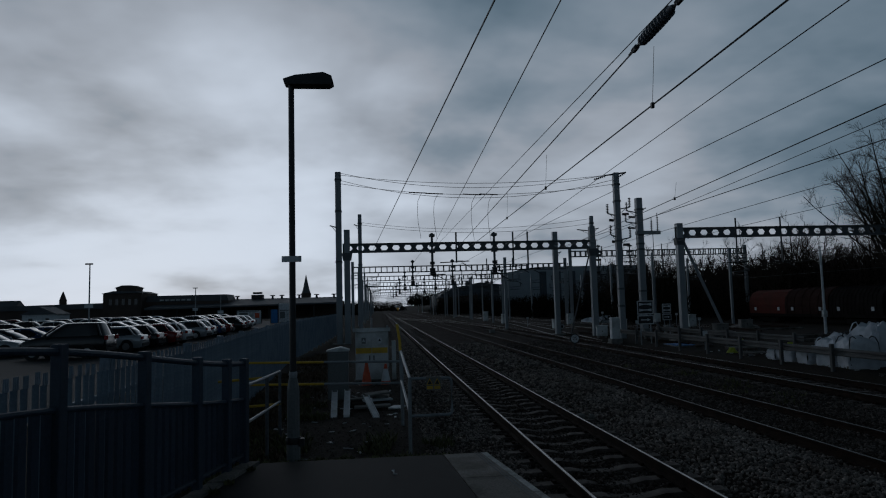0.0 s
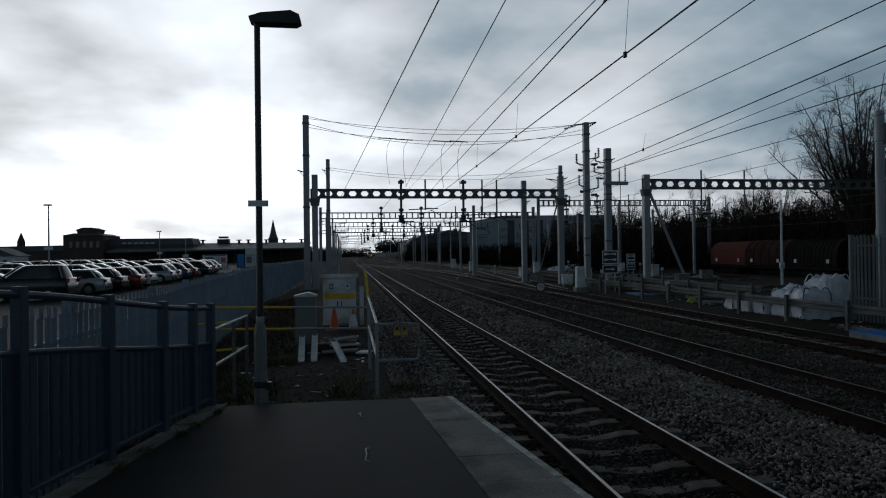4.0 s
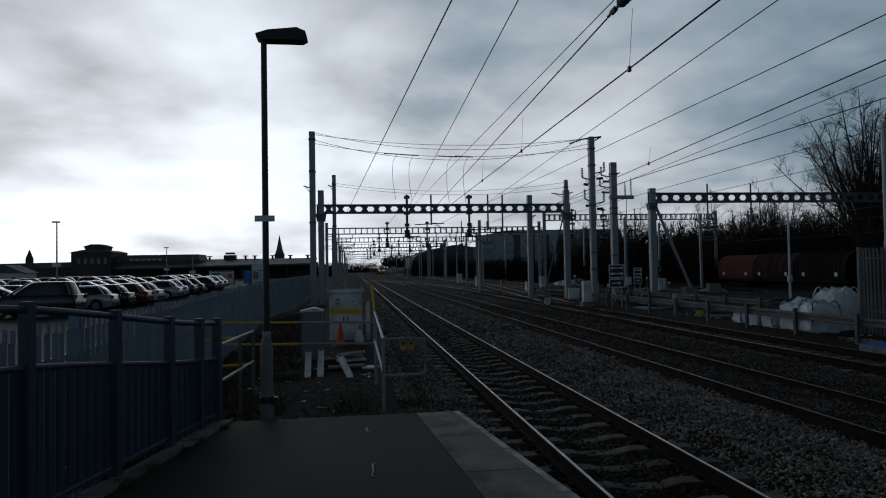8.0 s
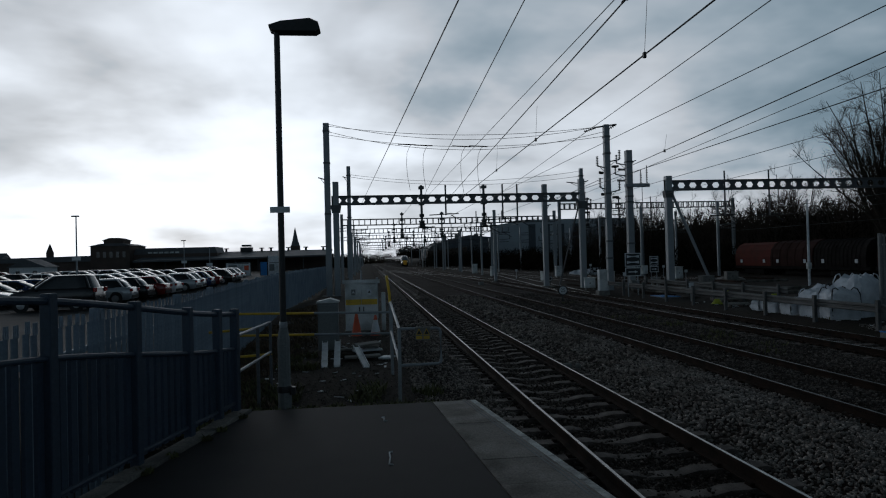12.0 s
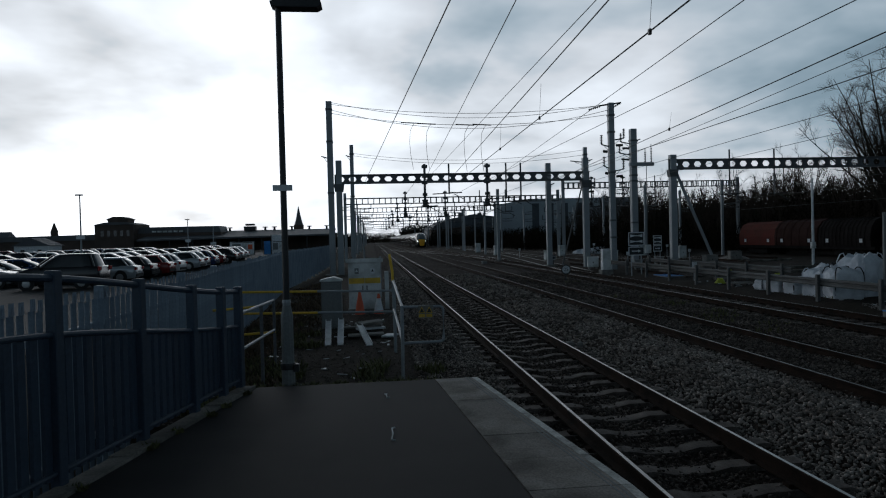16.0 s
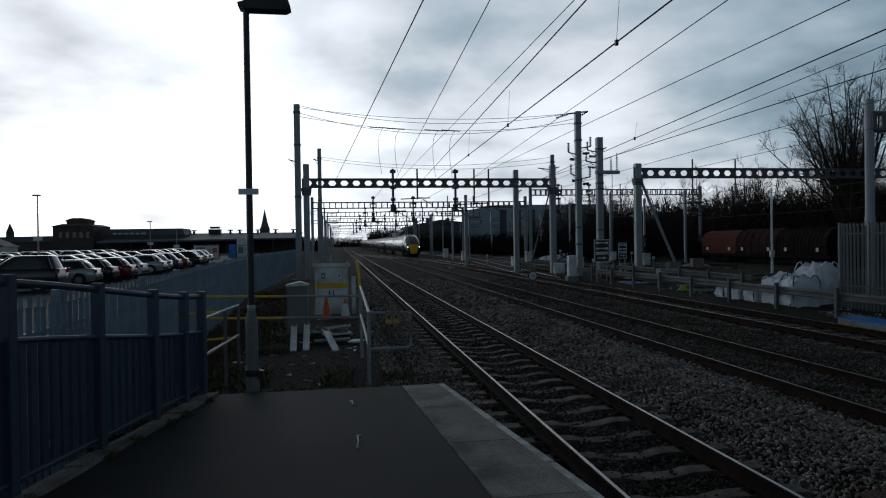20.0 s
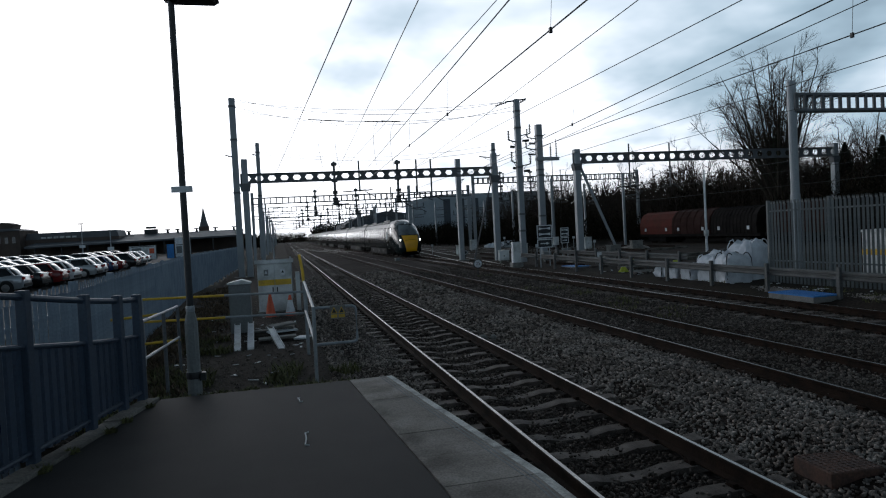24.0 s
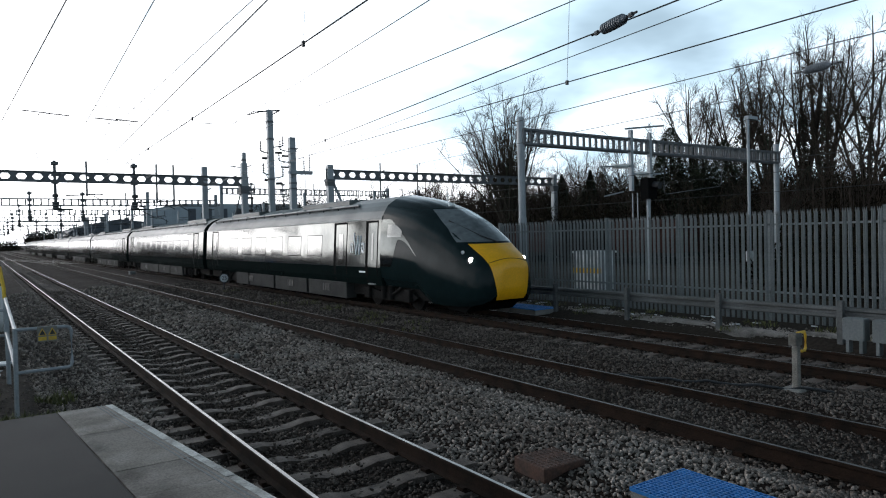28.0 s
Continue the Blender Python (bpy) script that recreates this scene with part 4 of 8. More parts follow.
def coach(k, length=25.2):
    c = thing("train_coach", "glossy dark green passenger coach of the express train", "train coach", group="train coaches")
    part("body", coach_shell(0.40, length - 0.28), (M_TRAIN, M_TRAIN_SHADED, M_TRAIN_GREY, M_ROOF), c, smooth=True, sharp=7)
    window_row(c, 3.9, 9, 1.95, 1.45)
    door_pair(c, 1.5)
    door_pair(c, length - 2.5)
    bogie(c, 3.9), bogie(c, length - 3.9)
    underframe(c, 0, length)
    roof_gear(c, 0.15, length - 0.15, k)
    g = Shape()
    for i in range(5):
        g.prism([(-0.95, 0.75), (0.95, 0.75), (0.95, 3.0), (0.6, 3.3), (-0.6, 3.3), (-0.95, 3.0)], -0.38 + i * 0.11, -0.32 + i * 0.11)
    part("gangway", g, M_RUBBER, c)
    return c


NOSE = 5.0


def cab_x(z):
    for (x0, z0), (x1, z1) in zip(CAB, CAB[1:]):
        if z0 <= z <= z1:
            return x0 + (x1 - x0) * (z - z0) / (z1 - z0)
    return 0.0


def nose_depth(x, z):
    """How far behind the tip the cab's skin lies at (x, z)."""
    lo, hi = 0.0, NOSE
    for _ in range(40):
        d = (lo + hi) / 2
        w, top, bot = nose_section(d)
        q = (z - bot) / (top - bot)
        inside = 0 <= q <= 1 and abs(x) <= cab_x(0.30 + q * 3.39) / 1.355 * w
        lo, hi = (lo, d) if inside else (d, hi)
    return hi


def nose_patch(rows, nx=16, off=0.012):
    """A panel laid on the cab's front from rows of (z, left x, right x)."""
    s = Shape()
    v = []
    for k in (off, off - 0.03):
        for z, xa, xb in rows:
            for i in range(nx + 1):
                x = xa + (xb - xa) * i / nx
                v.append((x, nose_depth(x, z) - k, z + k * 0.4))
    n, m = nx + 1, len(rows)
    s.add(v, [(j * n + i, j * n + i + 1, (j + 1) * n + i + 1, (j + 1) * n + i) for j in range(m - 1) for i in range(nx)])
    return s


M_NOSE = material("dark_green_cab_gloss", (0.008, 0.016, 0.017), 0.07, 0.0, vary=0.1, scale=0.8, fine=6, bump=0.0, spec=0.5)
M_NOSE.node_tree.nodes["Principled BSDF"].inputs["IOR"].default_value = 1.16


def nose_section(d):
    """Half width, top and bottom of the nose at d metres behind its tip."""
    t = [(0.0, 0.42, 1.42, 0.80), (0.06, 0.64, 1.58, 0.62), (0.15, 0.80, 1.68, 0.50), (0.35, 0.95, 1.83, 0.40), (0.7, 1.07, 2.05, 0.33), (1.2, 1.17, 2.42, 0.30), (1.8, 1.24, 2.80, 0.30), (2.3, 1.28, 3.03, 0.32), (2.6, 1.30, 3.16, 0.45), (3.0, 1.32, 3.29, 0.70), (3.6, 1.335, 3.45, 0.72), (4.3, 1.35, 3.58, 0.72), (5.0, 1.356, 3.69, 0.72)]
    for a, b in zip(t, t[1:]):
        if a[0] <= d <= b[0]:
            f = (d - a[0]) / (b[0] - a[0])
            return [a[i] + (b[i] - a[i]) * f for i in (1, 2, 3)]
    return t[-1][1:]


def nose_shape():
    """Rounded cab: rings from the tip to the full coach section."""
    ds = [0, 0.03, 0.06, 0.1, 0.15, 0.24, 0.35, 0.5, 0.7, 0.85, 1.0, 1.2, 1.4, 1.6, 1.8, 2.0, 2.15, 2.3, 2.45, 2.6, 2.8, 3.0, 3.3, 3.6, 3.95, 4.3, 4.65, 5.0]
    fine = []
    for (x0, z0), (x1, z1) in zip(CAB, CAB[1:]):
        for i in range(3):
            fine.append((x0 + (x1 - x0) * i / 3, z0 + (z1 - z0) * i / 3))
    fine.append(CAB[-1])
    ring = fine + [(-x, z) for x, z in fine[-2::-1]]
    n = len(ring)
    s = Shape()
    v, cen = [], []
    for d in ds:
        w, top, bot = nose_section(d)
        for x, z in ring:
            q = (z - 0.30) / 3.39
            v.append((x / 1.355 * w, d, bot + q * (top - bot)))
    fs, mi = [], []
    for j in range(len(ds) - 1):
        d = (ds[j] + ds[j + 1]) / 2
        w, top, bot = nose_section(d)
        for i in range(n - 1):
            k = (j * n + i, j * n + i + 1, (j + 1) * n + i + 1, (j + 1) * n + i)
            x = sum(v[a][0] for a in k) / 4
            z = sum(v[a][2] for a in k) / 4
            q = (z - bot) / (top - bot)
            m = 0
            fs.append(k)
            mi.append(m)
    s.add(v, fs)
    s.m = mi
    s.add([v[i] for i in range(n)], [tuple(range(n))], 0)
    return s


def cab_side(cols, sg, off=0.006, nz=10):
    """A panel on the flank of the cab from columns of (distance behind the tip, low z, high z)."""
    s = Shape()
    v = []
    for d, z0, z1 in cols:
        w, top, bot = nose_section(d)
        for j in range(nz + 1):
            z = z0 + (z1 - z0) * j / nz
            v.append((sg * (cab_x(0.30 + (z - bot) / (top - bot) * 3.39) / 1.355 * w + off), d, z))
    n = nz + 1
    return s.add(v, [(i * n + j, i * n + j + 1, (i + 1) * n + j + 1, (i + 1) * n + j) for i in range(len(cols) - 1) for j in range(nz)])


def flank(d):
    """Low and high edge of the sky reflection laid on the cab flank: a thin curved blade that opens out behind the side
    window.
    """
    if d < 3.9:
        lo = 1.70 + 0.52 * math.sin((d - 2.9) * 1.571)
        return lo, lo + 0.03 + 0.24 * (d - 2.9) ** 1.5
    f = min(1.0, (d - 3.9) / 0.45)
    return 2.22 - 0.86 * f * f * (3 - 2 * f), 2.49 + 0.39 * math.sin(min(1.0, (d - 3.9) / 0.7) * 1.571)


def driving_car():
    c = thing("train_driving_car", "dark green train driving car with yellow nose and lit headlights", "train driving car")
    L = 25.85
    part("nose", nose_shape(), (M_NOSE, M_TRAIN_YELLOW, M_GLASS_DARK), c, "dark green rounded cab with yellow front panel", smooth=True)
    part("warning_panel", nose_patch([(0.50 + 1.55 * i / 22, -(0.40 + 0.19 * (0.50 + 1.55 * i / 22)), 0.40 + 0.19 * (0.50 + 1.55 * i / 22)) for i in range(23)]), M_TRAIN_YELLOW, c, "bright yellow front panel", smooth=True)
    part("windscreen", nose_patch([(2.10 + 1.0 * i / 14, -(0.96 - 0.26 * (i / 14) ** 1.6), 0.96 - 0.26 * (i / 14) ** 1.6) for i in range(15)], off=0.014), M_SCREEN, c, "dark raked windscreen", smooth=True)
    for sg in (-1, 1):
        # panel in the sheen metal imitates sky mirrored in the dark cab paint
        part("cab_side", cab_side([(d, flank(d)[0], flank(d)[1]) for d in (2.9 + 2.1 * i / 42 for i in range(43))], sg), M_TRAIN, c, "sky sheen laid over the cab side", smooth=True)
        part("cab_window", cab_side([(3.72 + 0.85 * i / 8, 2.30, 2.40 + 0.30 * math.sin(min(1.0, (i + 1) / 6) * 1.571)) for i in range(9)], sg, 0.012), M_COATED, c, "small cab side window", smooth=True)
    seam = [(x, nose_depth(x, 1.52 + 0.12 * (1 - (x / 0.7) ** 2)) - 0.02, 1.52 + 0.12 * (1 - (x / 0.7) ** 2)) for x in [-0.68 + 0.085 * i for i in range(17)]]
    part("coupler_seam", Shape().tube(seam, 0.008, n=4), M_BLACK, c)
    part("body", coach_shell(NOSE, L - 0.28), (M_TRAIN, M_TRAIN_SHADED, M_TRAIN_GREY, M_ROOF), c, smooth=True, sharp=7)
    window_row(c, 9.6, 6, 2.05, 1.35)
    door_pair(c, 5.25, 0.62)
    door_pair(c, 7.5, 0.85)
    door_pair(c, L - 2.5)
    bogie(c, 4.9), bogie(c, L - 3.9)
    underframe(c, 2.0, L)
    roof_gear(c, NOSE + 1.5, L - 0.15, 0)
    for sg in (-1, 1):
        h = part("headlight_housing", Shape().turned([(0.12, -0.06), (0.125, 0.0), (0.10, 0.015)], 16, pose(sg * 0.93, nose_depth(0.93, 1.60) - 0.0, 1.60, 70, 0, sg * 42)), M_BLACK, c)
        part("headlight", Shape().turned([(0.075, -0.02), (0.075, 0.0), (0.05, 0.006)], 14, pose(sg * 0.945, nose_depth(0.945, 1.61) - 0.06, 1.61, 86, 0, sg * 6)), M_LIGHT, h, "lit white headlight")
        part("marker_light", Shape().turned([(0.05, -0.02), (0.05, 0.03)], 10, pose(sg * 0.98, nose_depth(0.98, 1.82) - 0.01, 1.82, 70, 0, sg * 42)), M_PVC, c)
    part("high_light", Shape().turned([(0.11, -0.05), (0.11, 0.03), (0.07, 0.05)], 14, pose(0, nose_depth(0, 3.22) + 0.02, 3.24, 28, 0, 0)), M_PVC, c, "pale round lamp above the windscreen")
    part("wiper", Shape().tube([(0.05, nose_depth(0.05, 2.08) - 0.03, 2.10), (-0.3, nose_depth(-0.3, 2.25) - 0.03, 2.27), (-0.72, nose_depth(-0.72, 2.72) - 0.03, 2.74)], 0.022), M_BLACK, c)
    part("snow_plough", Shape().prism([(0.75, 0.36), (1.9, 0.36), (1.9, 0.16), (1.05, 0.14)], -0.85, 0.85, "x"), M_MATT_BLACK, c)
    for sg in (-1, 1):
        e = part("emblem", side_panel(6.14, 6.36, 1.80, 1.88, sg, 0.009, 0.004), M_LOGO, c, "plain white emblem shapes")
        for ya, yb, za, zb in ((6.14, 6.20, 1.80, 2.14), (6.14, 6.34, 2.06, 2.14), (6.30, 6.36, 1.80, 1.98), (6.98, 7.04, 1.80, 2.14), (6.98, 7.16, 2.06, 2.14), (7.11, 7.17, 1.80, 2.10)):
            part("emblem_block", side_panel(ya, yb, za, zb, sg, 0.009, 0.004), M_LOGO, e)
        for ya, za, yb, zb in ((6.40, 2.38, 6.50, 1.72), (6.50, 1.72, 6.62, 2.38), (6.62, 2.38, 6.74, 1.72), (6.74, 1.72, 6.90, 2.48)):
            part("emblem_stroke", Shape().rod((sg * (side_x(za) + 0.008), ya, za), (sg * (side_x(zb) + 0.008), yb, zb), 0.024, n=4), M_LOGO, e)
        part("number_bar", side_panel(6.05, 6.5, 1.12, 1.18, sg, 0.009, 0.004, nz=1), M_LOGO, c, "small pale number bar")
        part("door_step", side_panel(5.45, 5.9, 0.74, 0.78, sg, 0.06, 0.06, nz=1), M_SIDERAIL, c)
    return c


TRAIN_X = 9.633
train = []
lead = driving_car()
train.append((lead, 0.0))
for k in range(8):
    train.append((coach(k) if k < 2 else None, 26.0 + 25.6 * k))
first = train[2][0]
train = [(o if o is not None else copy_thing(first, pose(0, 0, 0)), d) for o, d in train]

TRAIN_Y = ((0, 425), (4, 352), (8, 285), (11, 236), (14, 190), (17, 147), (20, 108.3), (22, 86), (24, 63), (25, 50.8), (26, 38.9), (27, 26.8), (28, 14.1))


def motions():
    for ob, back in train:
        walk(ob, [(t, pose(TRAIN_X, y + back, -0.02)) for t, y in TRAIN_Y])


# ---- fences ----
def pale_mesh(h, w=0.065, mat=None, tri=True, d=0.026):
    """One palisade pale: a folded W strip with a pointed head."""
    s = Shape()
    a, t = w / 2, 0.004
    prof = [(-a, d), (-a * 0.45, 0), (0, d * 0.7), (a * 0.45, 0), (a, d)]
    out = [(x, y) for x, y in prof] + [(x, y + t) for x, y in prof[::-1]]
    s.prism(out, 0, h - 0.1, "z")
    if tri:
        for x0, x1 in ((-a, -a * 0.3), (-a * 0.3, a * 0.3), (a * 0.3, a)):
            s.prism([(x0, h - 0.1), (x1, h - 0.1), ((x0 + x1) / 2 * 1.25, h)], 0.0, 0.012, "y")
    return s.mesh("pale", mat)


def palisade(name, label, pts, z0, height, pitch, mat, near, w=0.068, post_every=2.7, rails=(0.35, -0.35), post_over=0.02):
    """A palisade fence along a line of points; pales of the stretches named near are single parts."""
    f = thing(name, label, "fence", kind="structure")
    pm = pale_mesh(height, w, mat)
    rest = Shape()
    src = [(v.co.copy()) for v in pm.vertices]
    fcs = [tuple(p.vertices) for p in pm.polygons]
    for (x0, y0), (x1, y1) in zip(pts, pts[1:]):
        ln = math.hypot(x1 - x0, y1 - y0)
        ang = math.degrees(math.atan2(y1 - y0, x1 - x0))
        base = lambda d: pose(x0 + (x1 - x0) * d / ln, y0 + (y1 - y0) * d / ln, z0, 0, 0, ang)
        d = 0.07
        while d < ln:
            m = base(d) @ pose(0, 0, rnd.uniform(-0.012, 0.012), 0, rnd.uniform(-0.5, 0.5), 0)
            p = m.translation
            if near[0] <= p.y <= near[1]:
                part("pale", pm, None, f, at=m)
            else:
                rest.add([m @ q for q in src], fcs)
            d += pitch
        for r in rails:
            zz = r if r > 0 else height + r
            part("rail", Shape().box(0, 0.03, zz - 0.025, ln, 0.07, zz + 0.025, base(0)), mat, f)
        n = max(1, round(ln / post_every))
        for i in range(n + 1):
            part("post", Shape().box(-0.05, 0.03, -0.3, 0.05, 0.13, height + post_over), mat, f, at=base(ln * i / n))
    if rest.v:
        part("far_pales", rest, mat, f)["kind"] = "stuff"
    return f


M_PALE = material("galvanised_pale", (0.16, 0.171, 0.172), 0.65, 0.2, vary=0.15, scale=1.2, fine=25, bump=0.1, tint=(0.11, 0.12, 0.121), obj=0.14)
palisade("palisade_fence", "tall galvanised palisade fence along the depot boundary", [(14.0, 20.0), (14.0, -12.0)], -0.1, 2.8, 0.155, M_PALE, (-6, 20.1), w=0.092, post_every=2.62, rails=(0.75, -0.35))


def near_railing():
    """Blue-grey platform railing: square posts, two rails and flat close pales."""
    f = thing("platform_railing", "blue-grey painted steel railing beside the platform", "railing", kind="structure")
    P = [(LEFT(2.5), 2.5), (LEFT(7.17), 7.17)]
    (x0, y0), (x1, y1) = P
    ln = math.hypot(x1 - x0, y1 - y0)
    ang = math.degrees(math.atan2(y1 - y0, x1 - x0))
    top = lambda d: 2.10 - 0.37 * step(y0 + (y1 - y0) * d / ln, 3.6, 7.6)
    at = lambda d: pose(x0 + (x1 - x0) * d / ln, y0 + (y1 - y0) * d / ln, 0, 0, 0, ang)
    for d in (ln, ln - 0.40, ln - 0.99, ln - 1.82, ln - 2.77, ln - 3.45, ln - 4.6):
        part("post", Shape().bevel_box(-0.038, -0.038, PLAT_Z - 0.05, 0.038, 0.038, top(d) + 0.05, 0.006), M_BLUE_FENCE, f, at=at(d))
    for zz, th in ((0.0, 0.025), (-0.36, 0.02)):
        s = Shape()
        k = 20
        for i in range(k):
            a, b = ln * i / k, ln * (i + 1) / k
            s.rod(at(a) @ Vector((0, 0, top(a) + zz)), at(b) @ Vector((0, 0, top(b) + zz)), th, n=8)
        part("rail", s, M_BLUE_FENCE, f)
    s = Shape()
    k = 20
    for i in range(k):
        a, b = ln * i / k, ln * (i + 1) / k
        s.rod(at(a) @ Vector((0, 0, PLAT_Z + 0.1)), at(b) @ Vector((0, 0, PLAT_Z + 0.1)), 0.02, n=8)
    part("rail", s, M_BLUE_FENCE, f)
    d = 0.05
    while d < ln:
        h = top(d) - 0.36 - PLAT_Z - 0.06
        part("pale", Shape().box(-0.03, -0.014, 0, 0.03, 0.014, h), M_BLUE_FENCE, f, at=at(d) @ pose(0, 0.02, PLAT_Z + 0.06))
        d += 0.105


near_railing()
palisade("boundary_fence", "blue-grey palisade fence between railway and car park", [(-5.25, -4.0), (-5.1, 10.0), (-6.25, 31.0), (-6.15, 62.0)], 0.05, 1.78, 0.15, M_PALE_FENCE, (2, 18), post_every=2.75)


# ---- platform lamp ----
def platform_lamp():
    g = thing("platform_lamp", "dark steel platform lamp post with flat lantern and white plate", "lamp post", pose(-3.37, 7.42, PLAT_Z - 0.1))
    part("base_column", Shape().turned([(0.072, 0), (0.072, 0.30), (0.066, 0.33), (0.066, 0.82), (0.04, 0.95)], 12), M_DARK_GREY, g)
    part("column", Shape().rod((0, 0, 0.9), (0, 0, 4.17), 0.036, 0.032, n=12), M_BLACK, g)
    part("strap", Shape().turned([(0.078, 0.24), (0.082, 0.26), (0.082, 0.29), (0.078, 0.31)], 14), M_BLACK, g)
    part("strap_box", Shape().bevel_box(0.06, -0.07, 0.22, 0.12, 0.02, 0.30, 0.008), M_BLACK, g)
    part("access_door", Shape().bevel_box(-0.035, -0.074, 0.42, 0.035, -0.06, 0.74, 0.004), M_DARK_GREY, g)
    part("collar", Shape().turned([(0.042, 0.94), (0.046, 0.97), (0.042, 1.0)], 12), M_GALV, g)
    s = Shape()
    s.prism([(-0.07, 4.17), (-0.08, 4.21), (0.05, 4.255), (0.36, 4.29), (0.45, 4.25), (0.47, 4.18), (0.42, 4.15), (0.0, 4.15)], -0.09, 0.09)
    part("lantern", s, M_BLACK, g)
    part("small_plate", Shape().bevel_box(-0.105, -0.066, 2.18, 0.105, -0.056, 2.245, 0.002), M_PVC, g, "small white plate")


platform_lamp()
# ---- platform end: handrails, cabinets, clutter ----
def handrails():
    g = thing("handrail", "grey and yellow tubular handrails across the platform ramp", "handrail")
    y = 12.1
    for x in (-4.75, -2.05):
        part("post", Shape().rod((x, y, 0.1), (x, y, 1.40), 0.03, n=10), M_GALV, g)
    for z in (1.35, 0.97):
        part("rail", Shape().rod((-4.8, y, z + 0.03), (-3.42, y, z), 0.021, n=10), M_YELLOW, g, "yellow painted rail")
        part("rail", Shape().rod((-3.42, y, z), (-2.05, y, z - 0.03), 0.021, n=10), M_GALV, g)
    for za, zb in ((1.47, 1.29), (1.07, 0.80)):
        part("rail", Shape().rod((-3.89, 7.6, za), (-4.07, 11.3, zb), 0.018, n=10), M_GALV, g, "galvanised sloping rail")
    for xa, xb, za, zb in ((-5.05, -4.35, 1.15, 1.19), (-4.95, -4.05, 0.72, 0.76)):
        part("rail", Shape().rod((xa, 11.3, za), (xb, 11.3, zb), 0.021, n=10), M_YELLOW, g, "yellow painted rail")
    part("post", Shape().rod((-4.07, 11.3, 0.1), (-4.07, 11.3, 1.30), 0.024, n=10), M_GALV_DARK, g)
    part("post", Shape().rod((-4.0, 9.6, 0.1), (-4.0, 9.6, 1.37), 0.024, n=10), M_GALV_DARK, g)
    part("post", Shape().rod((-3.89, 7.6, 0.3), (-3.89, 7.6, 1.50), 0.024, n=10), M_GALV_DARK, g)
    h = thing("hoop_barrier", "galvanised tubular hoop barrier with a warning sign", "barrier")
    part("post", Shape().rod((-2.05, 12.1, 0.1), (-2.07, 12.1, 1.5), 0.025, n=10), M_GALV, h)
    part("post_top", Shape().tube([(-2.07, 12.1, 1.5), (-2.075, 12.1, 1.66), (-2.12, 12.1, 1.98)], 0.026, n=10), M_YELLOW, h, "yellow painted post top")
    part("post", Shape().rod((-2.04, 9.4, 0.1), (-2.03, 9.4, 1.31), 0.026, n=10), M_GALV, h)
    part("rail", Shape().rod((-2.06, 12.1, 1.5), (-2.03, 9.4, 1.29), 0.022, n=10), M_GALV, h)
    part("rail", Shape().rod((-2.06, 12.1, 0.98), (-2.03, 9.4, 0.80), 0.022, n=10), M_GALV, h)
    part("hoop", Shape().tube([(-2.03, 9.4, 1.29), (-1.50, 9.4, 1.285), (-1.465, 9.4, 1.27), (-1.45, 9.4, 1.23), (-1.45, 9.4, 0.84), (-1.46, 9.4, 0.80), (-1.50, 9.4, 0.785), (-2.03, 9.4, 0.78)], 0.021, n=10), M_GALV, h)
    sg = part("warning_sign", Shape().bevel_box(-1.81, 9.345, 1.13, -1.60, 9.36, 1.31, 0.004), M_LINESIDE, h, "grey plate with yellow warning triangles")
    for cx in (-1.757, -1.653):
        part("warning_triangle", Shape().prism([(cx - 0.045, 1.205), (cx + 0.045, 1.205), (cx, 1.295)], 9.338, 9.344), M_YELLOW, sg)
        part("triangle_symbol", Shape().prism([(cx - 0.031, 1.213), (cx + 0.031, 1.213), (cx, 1.276)], 9.332, 9.337), M_BLACK, sg)
        part("lettering_bar", Shape().box(cx - 0.042, 9.338, 1.145, cx + 0.042, 9.344, 1.19), M_YELLOW, sg)


handrails()


